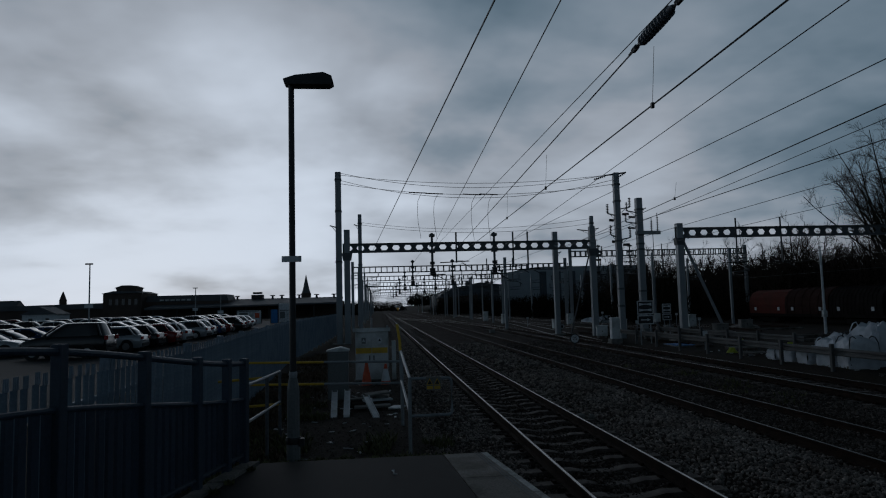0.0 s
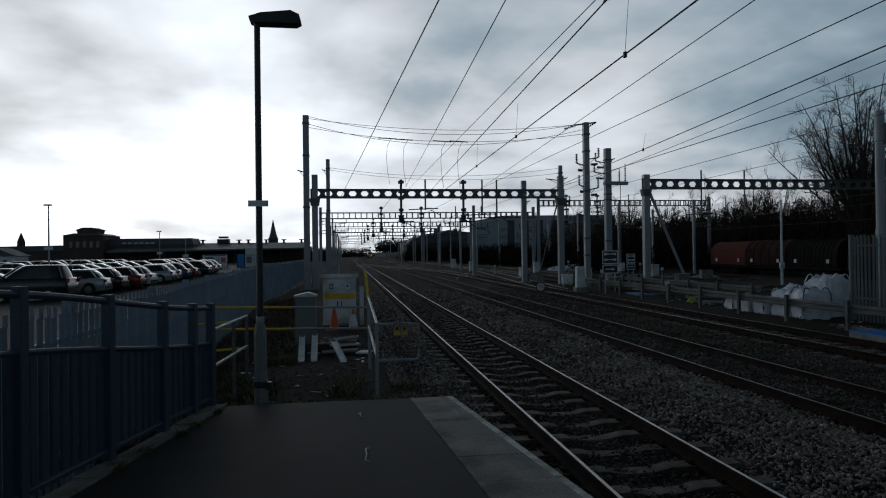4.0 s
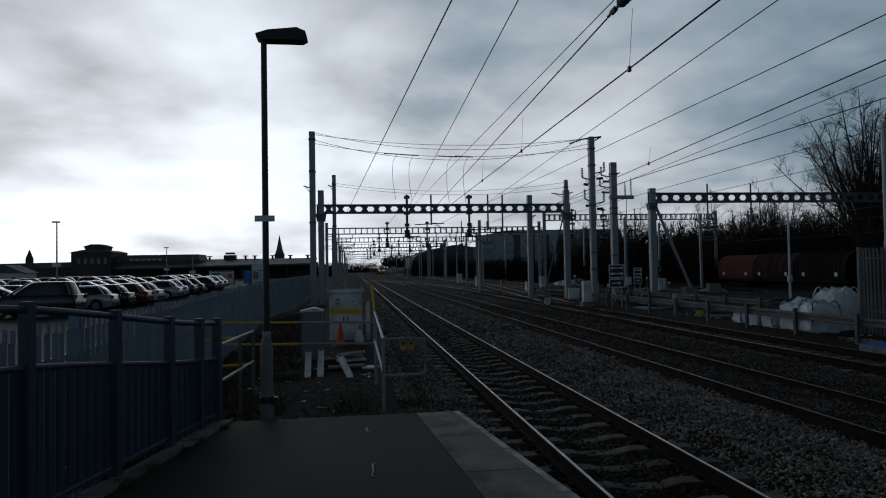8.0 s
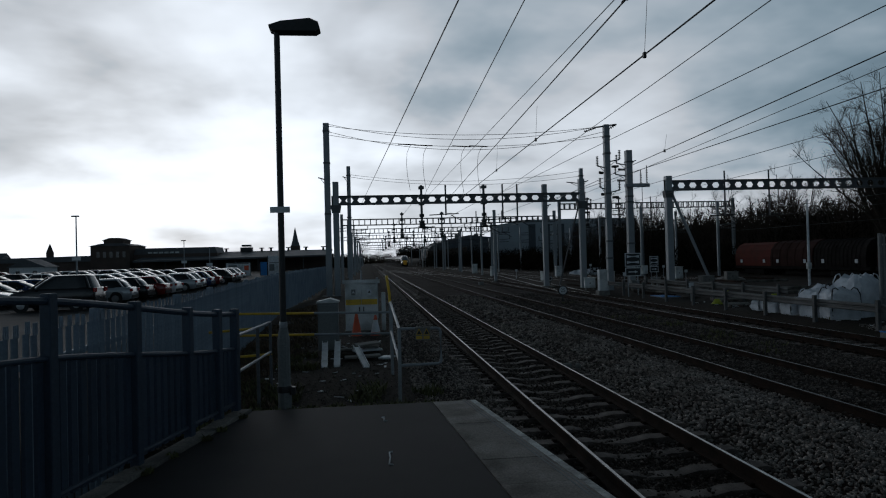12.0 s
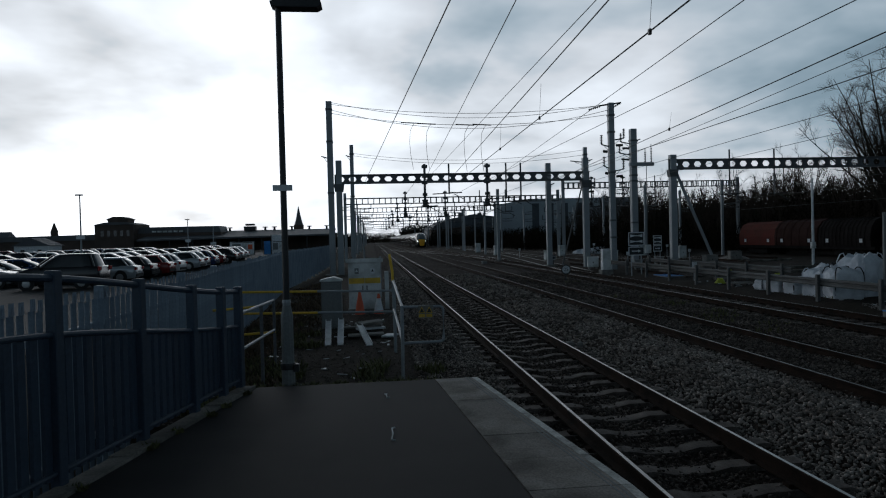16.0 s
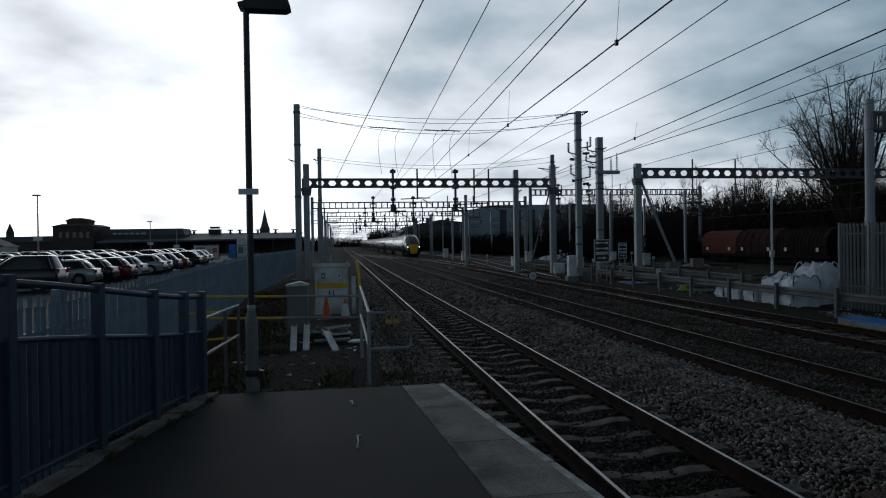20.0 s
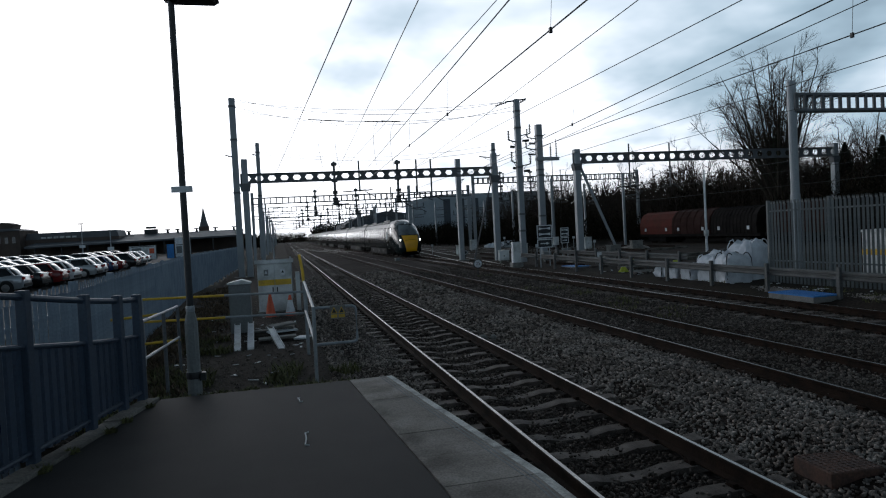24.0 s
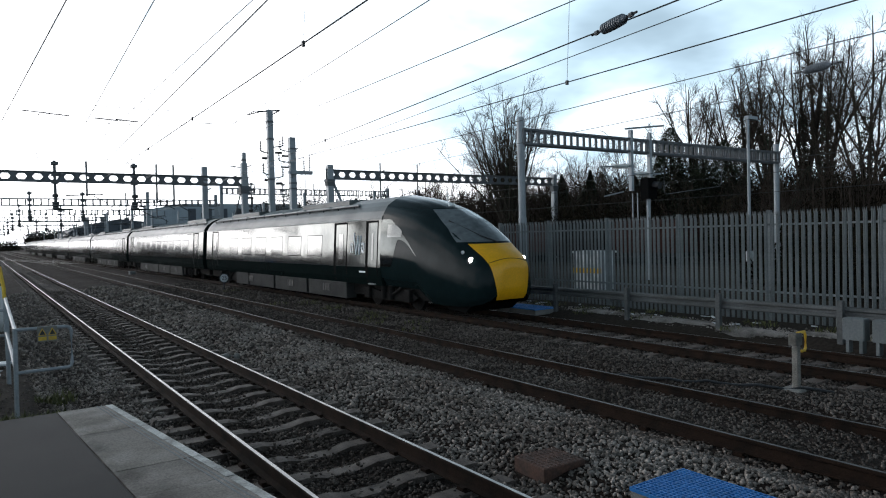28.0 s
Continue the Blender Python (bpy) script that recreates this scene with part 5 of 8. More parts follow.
def lineside_cabinet():
    g = thing("lineside_cabinet", "pale grey double-door equipment cabinet with a yellow band", "cabinet", pose(-2.66, 19.9, 0.16))
    part("plinth", Shape().bevel_box(-0.5, -0.28, -0.1, 0.5, 0.28, 0.08, 0.01), M_LINESIDE, g)
    part("body", Shape().bevel_box(-0.47, -0.25, 0.08, 0.47, 0.25, 1.44, 0.01), M_GREY_PAINT, g)
    part("roof", Shape().prism([(-0.32, 1.44), (0.34, 1.44), (0.34, 1.50), (-0.32, 1.55)], -0.54, 0.54, "x"), M_GREY_PAINT, g)
    for sx in (-1, 1):
        x0, x1 = sorted((sx * 0.006, sx * 0.455))
        d = part("door", Shape().bevel_box(x0, -0.268, 0.12, x1, -0.25, 1.40, 0.004), M_GREY_PAINT, g)
        part("yellow_band", Shape().box(x0, -0.272, 0.82, x1, -0.2685, 0.98), M_YELLOW, d)
        part("door_handle", Shape().bevel_box(sx * 0.06 - 0.015, -0.285, 0.62, sx * 0.06 + 0.015, -0.268, 0.76, 0.003), M_BLACK, d)
        q = part("warning_label", Shape().box(sx * 0.23 - 0.06, -0.272, 1.10, sx * 0.23 + 0.06, -0.2685, 1.27), M_PVC if sx > 0 else M_DARK_GREY, d)
        part("label_symbol", Shape().prism([(sx * 0.23 - 0.04, 1.16), (sx * 0.23 + 0.04, 1.16), (sx * 0.23, 1.24)], -0.276, -0.2725), M_BLACK if sx > 0 else M_PVC, q)
    part("side_duct", Shape().bevel_box(0.58, -0.12, 0.0, 0.70, 0.05, 1.15, 0.01), M_GREY_PAINT, g)
    k = thing("small_cabinet", "dark grey lineside cabinet with a sloping top", "cabinet", pose(-3.40, 16.0, 0.12))
    part("body", Shape().bevel_box(-0.235, -0.2, -0.05, 0.235, 0.2, 1.18, 0.01), M_DARK_GREY, k)
    part("roof", Shape().prism([(-0.26, 1.18), (0.26, 1.18), (0.26, 1.21), (0.05, 1.28), (-0.26, 1.21)], -0.23, 0.23), M_GREY_PAINT, k)
    part("door", Shape().bevel_box(-0.21, -0.215, 0.05, 0.21, -0.2, 1.13, 0.004), M_DARK_GREY, k)


lineside_cabinet()


def cone(x, y, z, h, mat, label, band):
    g = thing("traffic_cone", label, "traffic cone", pose(x, y, z, 0, 0, rnd.uniform(0, 90)), group="traffic cones")
    part("base", Shape().bevel_box(-0.2, -0.2, 0, 0.2, 0.2, 0.035, 0.01), M_BLACK, g)
    part("body", Shape().turned([(0.15, 0.035), (0.14, 0.05), (0.03, h), (0.022, h + 0.005)], 14), mat, g)
    a, b = (0.22 * h, 0.78 * h) if band is M_PVC else (0.35 * h, 0.6 * h)
    r = lambda q: 0.14 - 0.11 * (q - 0.05) / (h - 0.05) + 0.004
    part("band", Shape().turned([(r(a), a), (r(b), b)], 14), band, g)


cone(-2.80, 18.6, 0.17, 0.66, M_ORANGE, "orange red traffic cone before the cabinet", M_ORANGE)
cone(-2.28, 18.6, 0.17, 0.58, M_ORANGE, "orange traffic cone with a broad white sleeve", M_PVC)


def channel(a, b, w=0.125, h=0.05):
    """An open U-shaped trunking lid between two points."""
    a, b = Vector(a), Vector(b)
    q = (b - a)
    m = Matrix.Translation(a) @ q.to_track_quat("Y", "Z").to_matrix().to_4x4()
    s = Shape()
    ln = q.length
    s.box(-w / 2, 0, 0, w / 2, ln, 0.012, m).box(-w / 2, 0, 0.012, -w / 2 + 0.012, ln, h, m).box(w / 2 - 0.012, 0, 0.012, w / 2, ln, h, m)
    return s


for a, b in (((-3.33, 13.2, 0.20), (-3.44, 15.2, 0.44)), ((-3.09, 13.2, 0.20), (-3.16, 15.2, 0.46)), ((-2.52, 13.0, 0.20), (-2.74, 14.5, 0.40))):
    tagged(part("trunking_length", channel(a, b), M_PVC), "white plastic trunking length leaning on rubble", "trunking", group="trunking lengths")
for i, (x, y, ln, an, z) in enumerate(((-2.5, 14.7, 0.62, 12, 0.30), (-2.55, 14.9, 0.6, -6, 0.36), (-2.5, 14.8, 0.55, 22, 0.42), (-2.98, 15.0, 0.5, 4, 0.29), (-2.6, 14.1, 0.75, 3, 0.25), (-2.1, 13.9, 0.25, 60, 0.24))):
    tagged(part("board", Shape().bevel_box(-ln / 2, -0.14, 0, ln / 2, 0.14, 0.035, 0.006), M_PVC if i in (0, 5) else M_LINESIDE, at=pose(x, y, z, rnd.uniform(-4, 4), rnd.uniform(-4, 4), an)), "discarded pale board lying on a heap", "board", group="discarded boards")
s = Shape()
s.bevel_box(-0.45, -0.4, -0.2, 0.45, 0.4, 0.08, 0.05)
tagged(part("rubble_heap", s, M_GROUND, at=pose(-2.65, 14.8, 0.2)), "low heap of dark rubble and earth", "rubble")


def thin_post(x, y, h, mat, label):
    tagged(part("marker_post", Shape().rod((0, 0, -0.2), (0, 0, h), 0.035, n=8), mat, at=pose(x, y, 0.1)), label, "post", group="marker posts")


thin_post(-2.15, 24.0, 1.55, M_GALV, "thin grey steel post beside the near track")
thin_post(-2.75, 28.5, 1.75, M_GALV, "thin grey steel post by the cabinets")


def tuft(name, label, spots, mat, n, h, seed):
    """Weeds: many thin bent blades and small leaves in clumps."""
    r = random.Random(seed)
    s = Shape()
    for x, y, z, rad in spots:
        for _ in range(n):
            a, d = r.uniform(0, 6.283), rad * math.sqrt(r.random())
            bx, by = x + d * math.cos(a), y + d * math.sin(a)
            hh, lean, b = h * r.uniform(0.3, 1.0), r.uniform(0.2, 1.3), r.uniform(0, 6.283)
            w = r.uniform(0.004, 0.014)
            ex, ey = bx + lean * hh * math.cos(b), by + lean * hh * math.sin(b)
            px, py = -math.sin(b) * w, math.cos(b) * w
            mx, my = (bx * 0.6 + ex * 0.4), (by * 0.6 + ey * 0.4)
            s.add([(bx - px, by - py, z), (bx + px, by + py, z), (mx + px, my + py, z + hh * 0.6), (mx - px, my - py, z + hh * 0.6), (ex, ey, z + hh)], [(0, 1, 2, 3), (3, 2, 4)])
    tagged(part(name, s, mat), label, "weeds", kind="stuff")


spots = [(-2.2 + rnd.uniform(-0.4, 0.2), 7.9 + rnd.uniform(0, 1.4), 0.18, 0.25) for _ in range(7)] + [(-1.62 + rnd.uniform(-0.35, 0.25), 7.7 + rnd.uniform(0, 0.7), 0.02, 0.24) for _ in range(9)] + [(-3.5 + rnd.uniform(-0.5, 0.5), 7.7 + rnd.uniform(0, 0.8), 0.2, 0.2) for _ in range(7)] + [(-4.3 + rnd.uniform(-0.5, 0.5), 9 + rnd.uniform(-0.8, 3), 0.2, 0.3) for _ in range(12)]
spots += [(x + rnd.uniform(-0.2, 0.2), y + rnd.uniform(-0.25, 0.25), ground_height(x, y), 0.26) for x, y in ((-2.35, 10.4), (-2.25, 10.7), (-2.4, 10.0), (-1.6, 10.9), (-1.7, 10.6), (-3.9, 10.2), (-4.2, 10.4), (-4.0, 9.6))]
tuft("weeds", "green and brown weeds at the end of the platform", spots, M_WEED, 95, 0.16, 11)
M_DRY = material("dry_brambles", (0.11, 0.075, 0.045), 0.95, vary=0.4, scale=2, fine=20, bump=0, island=0.5)
spots = [(-4.7 + rnd.uniform(-0.6, 0.7), 9 + rnd.uniform(0, 22), 0.18, 0.5) for _ in range(80)]
tuft("brambles", "dry brown brambles along the boundary fence", spots, M_DRY, 170, 0.17, 12)
rs = random.Random(53)
spots = [(-3.7 + 0.19 * i + rs.uniform(-0.1, 0.1), 7.24 + rs.uniform(0.0, 0.12), PLAT_Z - 0.05, 0.10) for i in range(11)] + [(LEFT(y) + 0.17 + rs.uniform(-0.02, 0.03), y, PLAT_Z - 0.01, 0.05) for y in (6.9, 6.4, 6.1, 5.6, 5.2, 4.4, 3.9, 3.2)]
tuft("joint_grass", "short mossy grass in the joints at the platform edge", spots, M_WEED, 60, 0.06, 15)
rs = random.Random(52)
spots = [(-4.5 + rs.uniform(-0.7, 0.9), 8.2 + rs.uniform(0, 12), ground_height(-4.5, 12), 0.22) for _ in range(26)]
tuft("bank_weeds", "low green weeds among the brambles on the bank", spots, M_WEED, 70, 0.16, 14)
spots = [(12.8 + rnd.uniform(-0.9, 0.9), rnd.uniform(0, 22), -0.08, 0.35) for _ in range(30)] + [(7.2 + rnd.uniform(-0.6, 0.6), rnd.uniform(14, 34), -0.12, 0.4) for _ in range(14)]
tuft("verge_grass", "sparse dull grass between the far line and barrier", spots, M_WEED, 40, 0.13, 13)


def path_rubble():
    """Broken stones and clinker over the rough path behind the platform."""
    r = random.Random(15)
    s = Shape()
    for _ in range(6500):
        x, y = r.uniform(-5.2, -1.25), 7.3 + 18 * r.random() ** 1.3
        q = r.uniform(0.008, 0.03) * (1.6 if r.random() < 0.08 else 1)
        z = ground_height(x, y) + q * 0.2
        a = r.uniform(0, 6.283)
        p = [(q * r.uniform(0.7, 1.3) * math.cos(a + k * 1.571), q * r.uniform(0.7, 1.3) * math.sin(a + k * 1.571), 0) for k in range(4)] + [(0, 0, q * r.uniform(0.4, 0.9))]
        s.add([(u + x, v + y, w + z) for u, v, w in p], [(0, 1, 4), (1, 2, 4), (2, 3, 4), (3, 0, 4)])
    tagged(part("path_rubble", s, M_STONE_GREY), "broken stones and clinker on the rough path", "rubble", kind="stuff")


path_rubble()


def litter():
    r = random.Random(5)
    s = Shape()
    for _ in range(70):
        x, y = r.uniform(-4.6, -2.1), r.uniform(8, 19)
        a = r.uniform(0, 3.14)
        s.box(-r.uniform(0.02, 0.10), -0.02, 0, r.uniform(0.02, 0.1), 0.02, 0.012, pose(x, y, ground_height(x, y) + 0.005, r.uniform(-12, 12), r.uniform(-12, 12), math.degrees(a)))
    for _ in range(80):
        x, y = r.uniform(12.4, 13.7), r.uniform(2, 30)
        s.box(-r.uniform(0.02, 0.15), -0.03, 0, r.uniform(0.02, 0.15), 0.03, 0.02, pose(x, y, ground_height(x, y) + 0.005, r.uniform(-12, 12), r.uniform(-12, 12), r.uniform(0, 180)))
    tagged(part("litter", s, M_PVC), "small pale scraps of litter on the ground", "litter", kind="stuff")
    for x, y, a, ln in ((-2.33, 6.52, 4, 0.08), (-2.31, 5.23, -3, 0.17)):
        tagged(part("straw", Shape().tube([(0.03, -ln, 0.005), (0.0, -ln * 0.9, 0.006), (0.006, 0.0, 0.009), (-0.006, ln * 0.9, 0.006), (0.02, ln, 0.005)], 0.006, n=5), M_PVC, at=pose(x, y, PLAT_Z, 0, 0, a)), "thin pale straw lying on the asphalt", "straw", group="fallen straws")


litter()


# ---- right side: barrier, bags, lineside things ----
M_BARRIER = material("dull_galvanised_beam", (0.075, 0.077, 0.075), 0.65, 0.2, vary=0.2, scale=1.5, fine=25, bump=0.15, tint=(0.13, 0.13, 0.13))


def guard_barrier(x, y0, y1, zg, label):
    g = thing("crash_barrier", label, "barrier", kind="structure")
    y = y0
    while y <= y1 + 0.01:
        part("post", Shape().bevel_box(-0.055, -0.06, -0.3, 0.055, 0.06, 0.78, 0.01), M_BARRIER, g, at=pose(x - 0.155, y, zg))
        y += 2.75
    w = [(0.0, 0.40), (-0.05, 0.425), (-0.05, 0.48), (0.0, 0.51), (0.0, 0.54), (-0.05, 0.57), (-0.05, 0.625), (0.0, 0.65)]
    out = [(x + a - 0.03, zg + b) for a, b in w] + [(x + a - 0.024, zg + b) for a, b in w[::-1]]
    part("beam", Shape().prism(out, y0 - 0.5, y1 + 0.5), M_BARRIER, g, "corrugated steel beam")
    return g


guard_barrier(12.2, -4.3, 41.0, -0.03, "corrugated steel crash barrier on short posts beside the line")
guard_barrier(15.2, 27.0, 41.0, 0.0, "second corrugated steel crash barrier in the yard")


def spilt_stone(spots):
    """Low uneven sheets of pale crushed stone spilt along the verge."""
    r = random.Random(77)
    s = Shape()
    for x, y, rx, ry in spots:
        n, m = 26, 6
        v = []
        for j in range(m + 1):
            for i in range(n):
                a = 6.283 * i / n
                q = (j / m) * (0.8 + 0.35 * noise.noise(Vector((math.cos(a) * 1.7 + x, math.sin(a) * 1.7 + y, 0))))
                px, py = x + rx * q * math.cos(a), y + ry * q * math.sin(a)
                v.append((px, py, ground_height(px, py) + 0.06 * (1 - (j / m) ** 2) - 0.012 + 0.025 * noise.noise(Vector((px * 5, py * 5, 1)))))
        s.add(v, [(j * n + i, j * n + (i + 1) % n, (j + 1) * n + (i + 1) % n, (j + 1) * n + i) for j in range(m) for i in range(n)])
        for _ in range(260):
            a, q = r.uniform(0, 6.283), math.sqrt(r.random()) * 1.1
            px, py, k = x + rx * q * math.cos(a), y + ry * q * math.sin(a), r.uniform(0.012, 0.04)
            z = ground_height(px, py) + 0.02
            s.add([(px - k, py, z), (px, py - k, z), (px + k, py, z), (px, py + k, z), (px, py, z + k)], [(0, 1, 4), (1, 2, 4), (2, 3, 4), (3, 0, 4)])
    tagged(part("spilt_stone", s, M_SAND), "pale crushed stone spilt beside the far line", "gravel", kind="stuff")


spilt_stone(((12.6, 13.6, 0.5, 1.6), (12.5, 11.0, 0.6, 1.9), (12.2, 8.6, 0.45, 1.1), (12.7, 7.0, 0.5, 1.4), (12.4, 17.2, 0.5, 1.5), (13.1, 22.5, 0.6, 1.6)))


def bulk_bag(x, y, z, sx, sy, h, seed, open_top=True):
    """A sagging woven bag, bulged at the middle with drooping loops."""
    g = thing("bulk_bag", "full white woven bulk bag slumped behind the barrier", "bag", pose(x, y, z, 0, 0, seed * 17 % 30 - 15), group="bulk bags")
    r = random.Random(seed)
    s = Shape()
    n, m = 40, 16
    v = []
    for j in range(m):
        q = j / (m - 1)
        for i in range(n):
            a = 2 * math.pi * (i + 0.5) / n
            c, d = math.cos(a), math.sin(a)
            k = 1 / max(abs(c), abs(d)) ** 0.97
            b = (0.90 + 0.12 * math.sin(math.pi * (0.1 + 0.75 * q))) * (1 - 0.30 * step(q, 0.84, 1.0))
            p = Vector((c * k, d * k, q * 2 + seed * 5))
            f = 1 + 0.13 * noise.noise(p * 1.3) + 0.05 * noise.noise(p * 4.0) - 0.10 * abs(noise.noise(Vector((p.x * 2.5, p.y * 2.5, q * 3.0 + seed)))) - 0.05 * abs(noise.noise(Vector((p.x * 6, p.y * 6, q * 9))))
            v.append((c * k * b * f * sx / 2, d * k * b * f * sy / 2, h * q * (1 + 0.16 * noise.noise(Vector((c * 1.6, d * 1.6, seed * 3))) * q + 0.03 * noise.noise(p * 3) * q)))
    v.append((0.05, 0, h * 0.93))
    fs = [(j * n + i, j * n + (i + 1) % n, (j + 1) * n + (i + 1) % n, (j + 1) * n + i) for j in range(m - 1) for i in range(n)]
    fs += [((m - 1) * n + i, (m - 1) * n + (i + 1) % n, m * n) for i in range(n)] + [tuple(range(n - 1, -1, -1))]
    s.add(v, fs)
    part("sack", s, M_BAG, g, smooth=True)
    for cx, cy in ((-1, -1), (1, -1), (1, 1), (-1, 1)):
        px, py = cx * sx * 0.38, cy * sy * 0.38
        part("strap", Shape().tube([(px * 1.17, py * 1.17, h * 0.12), (px * 1.23, py * 1.23, h * 0.5), (px * 1.19, py * 1.19, h * 0.86), (px * 1.02, py * 1.02, h * 1.03), (px * 0.75, py * 0.95, h * 1.06), (px * 0.55, py * 1.0, h * 0.99)], 0.02, n=5), M_BLACK if (seed + cx) % 2 else M_BAG, g)


for i, (x, y, sx, h) in enumerate(((13.15, 20.75, 0.98, 0.98), (13.1, 21.75, 0.92, 0.9), (12.95, 22.75, 0.86, 0.62), (12.85, 23.75, 0.8, 0.5), (12.8, 24.6, 0.66, 0.4), (14.3, 21.4, 1.1, 1.38), (14.2, 22.7, 1.0, 1.0))):
    bulk_bag(x, y, ground_height(x, y), sx, sx, h, i + 2)


def mesh_step(x0, y0, x1, y1, z, label, grid=True):
    g = thing("walkway_panel", label, "walkway panel", pose(0, 0, z))
    part("frame", Shape().bevel_box(x0, y0, -0.16, x1, y1, -0.008, 0.01), M_LINESIDE, g)
    s = Shape()
    nx, ny = max(6, int((x1 - x0) / 0.045)), max(6, int((y1 - y0) / 0.045))
    for i in range(nx + 1):
        x = x0 + (x1 - x0) * i / nx
        s.box(x - 0.006, y0, -0.008, x + 0.006, y1, 0.022)
    for j in range(ny + 1):
        y = y0 + (y1 - y0) * j / ny
        s.box(x0, y - 0.006, -0.008, x1, y + 0.006, 0.0215)
    part("grating", s, M_BLUE, g, "bright blue plastic grating")


mesh_step(2.36, 2.2, 3.12, 4.0, -0.02, "bright blue grating panel over a concrete pit between tracks")
mesh_step(11.25, 15.0, 12.15, 16.7, -0.02, "blue grating panel beside the far line")
mesh_step(12.6, 33.0, 13.6, 34.6, -0.02, "blue grating panel near the white locker")
cp = thing("catch_pit", "rusty brown catch pit cover sunk in the ballast", "pit cover", pose(PIT[0], PIT[1], -0.075, 0, 0, -4))
M_PITLID = material("rusty_brown_plate", (0.095, 0.045, 0.03), 0.85, vary=0.3, scale=5, fine=50, bump=0.3, tint=(0.06, 0.035, 0.027))
part("cover", Shape().bevel_box(-0.27, -0.25, -0.12, 0.27, 0.25, 0.03, 0.01), M_PITLID, cp)
k = Shape()
for i in range(9):
    for j in range(9):
        k.box(-0.25 + i * 0.06, -0.23 + j * 0.055, 0.03, -0.225 + i * 0.06, -0.205 + j * 0.055, 0.036)
part("tread_pattern", k, M_PITLID, cp)["kind"] = "stuff"

yp = thing("marker_bracket", "short concrete post with a yellow bracket beside the far line", "post", pose(7.54, 5.24, -0.15))
part("foot", Shape().bevel_box(-0.2, -0.16, -0.05, 0.2, 0.16, 0.05, 0.02), M_LINESIDE, yp)
part("post", Shape().bevel_box(-0.045, -0.045, 0.0, 0.045, 0.045, 0.82, 0.01), M_KERB, yp)
part("cap", Shape().bevel_box(-0.11, -0.06, 0.68, 0.07, 0.06, 0.86, 0.01), M_KERB, yp)
part("bracket", Shape().tube([(0.0, -0.02, 0.86), (0.2, -0.02, 0.86), (0.23, -0.02, 0.8), (0.23, -0.02, 0.62), (0.2, -0.02, 0.58), (0.1, -0.02, 0.58)], 0.022, n=6), M_YELLOW, yp, "bent yellow bracket")
cb = Shape().tube([(6.2 + 0.1 * i, 7.6 - 0.19 * i + 0.06 * math.sin(i), -0.10 + 0.02 * math.sin(i * 2)) for i in range(16)], 0.022, n=6)
tagged(part("cable", cb, M_BLACK), "black cable snaking over the ballast", "cable")
for yy in (6.15, 5.62, 4.9):
    q = thing("lineside_box", "pale grey concrete lineside box on two feet", "lineside box", pose(11.45, yy, -0.02), group="lineside boxes")
    part("body", Shape().bevel_box(-0.12, -0.2, 0.1, 0.12, 0.2, 0.52, 0.02), M_PALE, q)
    for d in (-0.12, 0.12):
        part("foot", Shape().box(-0.08, d - 0.03, -0.15, 0.08, d + 0.03, 0.1), M_PALE, q)
for x, y, r in ((1.78, 14.1, 0.11), (1.98, 14.0, 0.07)):
    tagged(part("pale_stone", Shape().turned([(r * 0.8, -0.04), (r, 0.0), (r * 0.8, 0.05), (r * 0.3, 0.07)], 7), M_LINESIDE, at=pose(x, y, -0.13, 0, 0, 30)), "pale broken stone beside the rail", "stone", group="pale stones")


def speed_sign(x, y, w, h, z, label):
    g = thing("route_sign", label, "sign", pose(x, y, 0))
    for dx in (-w * 0.3, w * 0.32):
        part("post", Shape().rod((dx, 0.05, -0.3), (dx, 0.05, z + h), 0.035, n=8), M_GALV, g)
    for k, (a, b) in enumerate(((z + h * 0.42, z + h), (z, z + h * 0.38))):
        p = part("plate", Shape().bevel_box(-w / 2, -0.02, a, w / 2, 0.0, b, 0.006), M_PVC, g, "white edged plate")
        part("face", Shape().box(-w / 2 + 0.05, -0.026, a + 0.05, w / 2 - 0.05, -0.0215, b - 0.05), M_BLACK, p)
        s = Shape()
        c = (a + b) / 2
        if k == 0:
            for zz in (a + (b - a) * 0.3, a + (b - a) * 0.72):
                s.prism([(-w * 0.38, zz - 0.07), (-w * 0.12, zz - 0.015), (w * 0.12, zz - 0.015), (w * 0.38, zz - 0.07), (w * 0.38, zz + 0.09), (w * 0.12, zz + 0.045), (-w * 0.12, zz + 0.045), (-w * 0.38, zz + 0.09)], -0.032, -0.0275)
        else:
            s.prism([(-w * 0.3, c - 0.03), (w * 0.1, c - 0.03), (w * 0.1, c - 0.08), (w * 0.3, c), (w * 0.1, c + 0.08), (w * 0.1, c + 0.03), (-w * 0.3, c + 0.03)], -0.032, -0.0275)
        part("symbol", s, M_PVC, p)


speed_sign(12.25, 36.0, 0.92, 1.3, 1.0, "black and white route sign with an arrow on two posts")
speed_sign(17.9, 46.0, 0.65, 1.15, 0.9, "smaller black and white route sign on two posts")
lk = thing("white_locker", "white steel locker on a concrete base beside the line", "locker", pose(11.55, 39.0, -0.1))
part("base", Shape().bevel_box(-0.35, -0.3, -0.1, 0.35, 0.3, 0.2, 0.02), M_LINESIDE, lk)
part("body", Shape().bevel_box(-0.25, -0.2, 0.2, 0.25, 0.2, 1.45, 0.02), M_PVC, lk)
part("door", Shape().bevel_box(-0.22, -0.215, 0.26, 0.22, -0.2, 1.4, 0.006), M_GREY_PAINT, lk)

yc = thing("yard_cabinet", "grey cabinet with yellow band behind the palisade fence", "cabinet", pose(17.9, 18.8, -0.05))
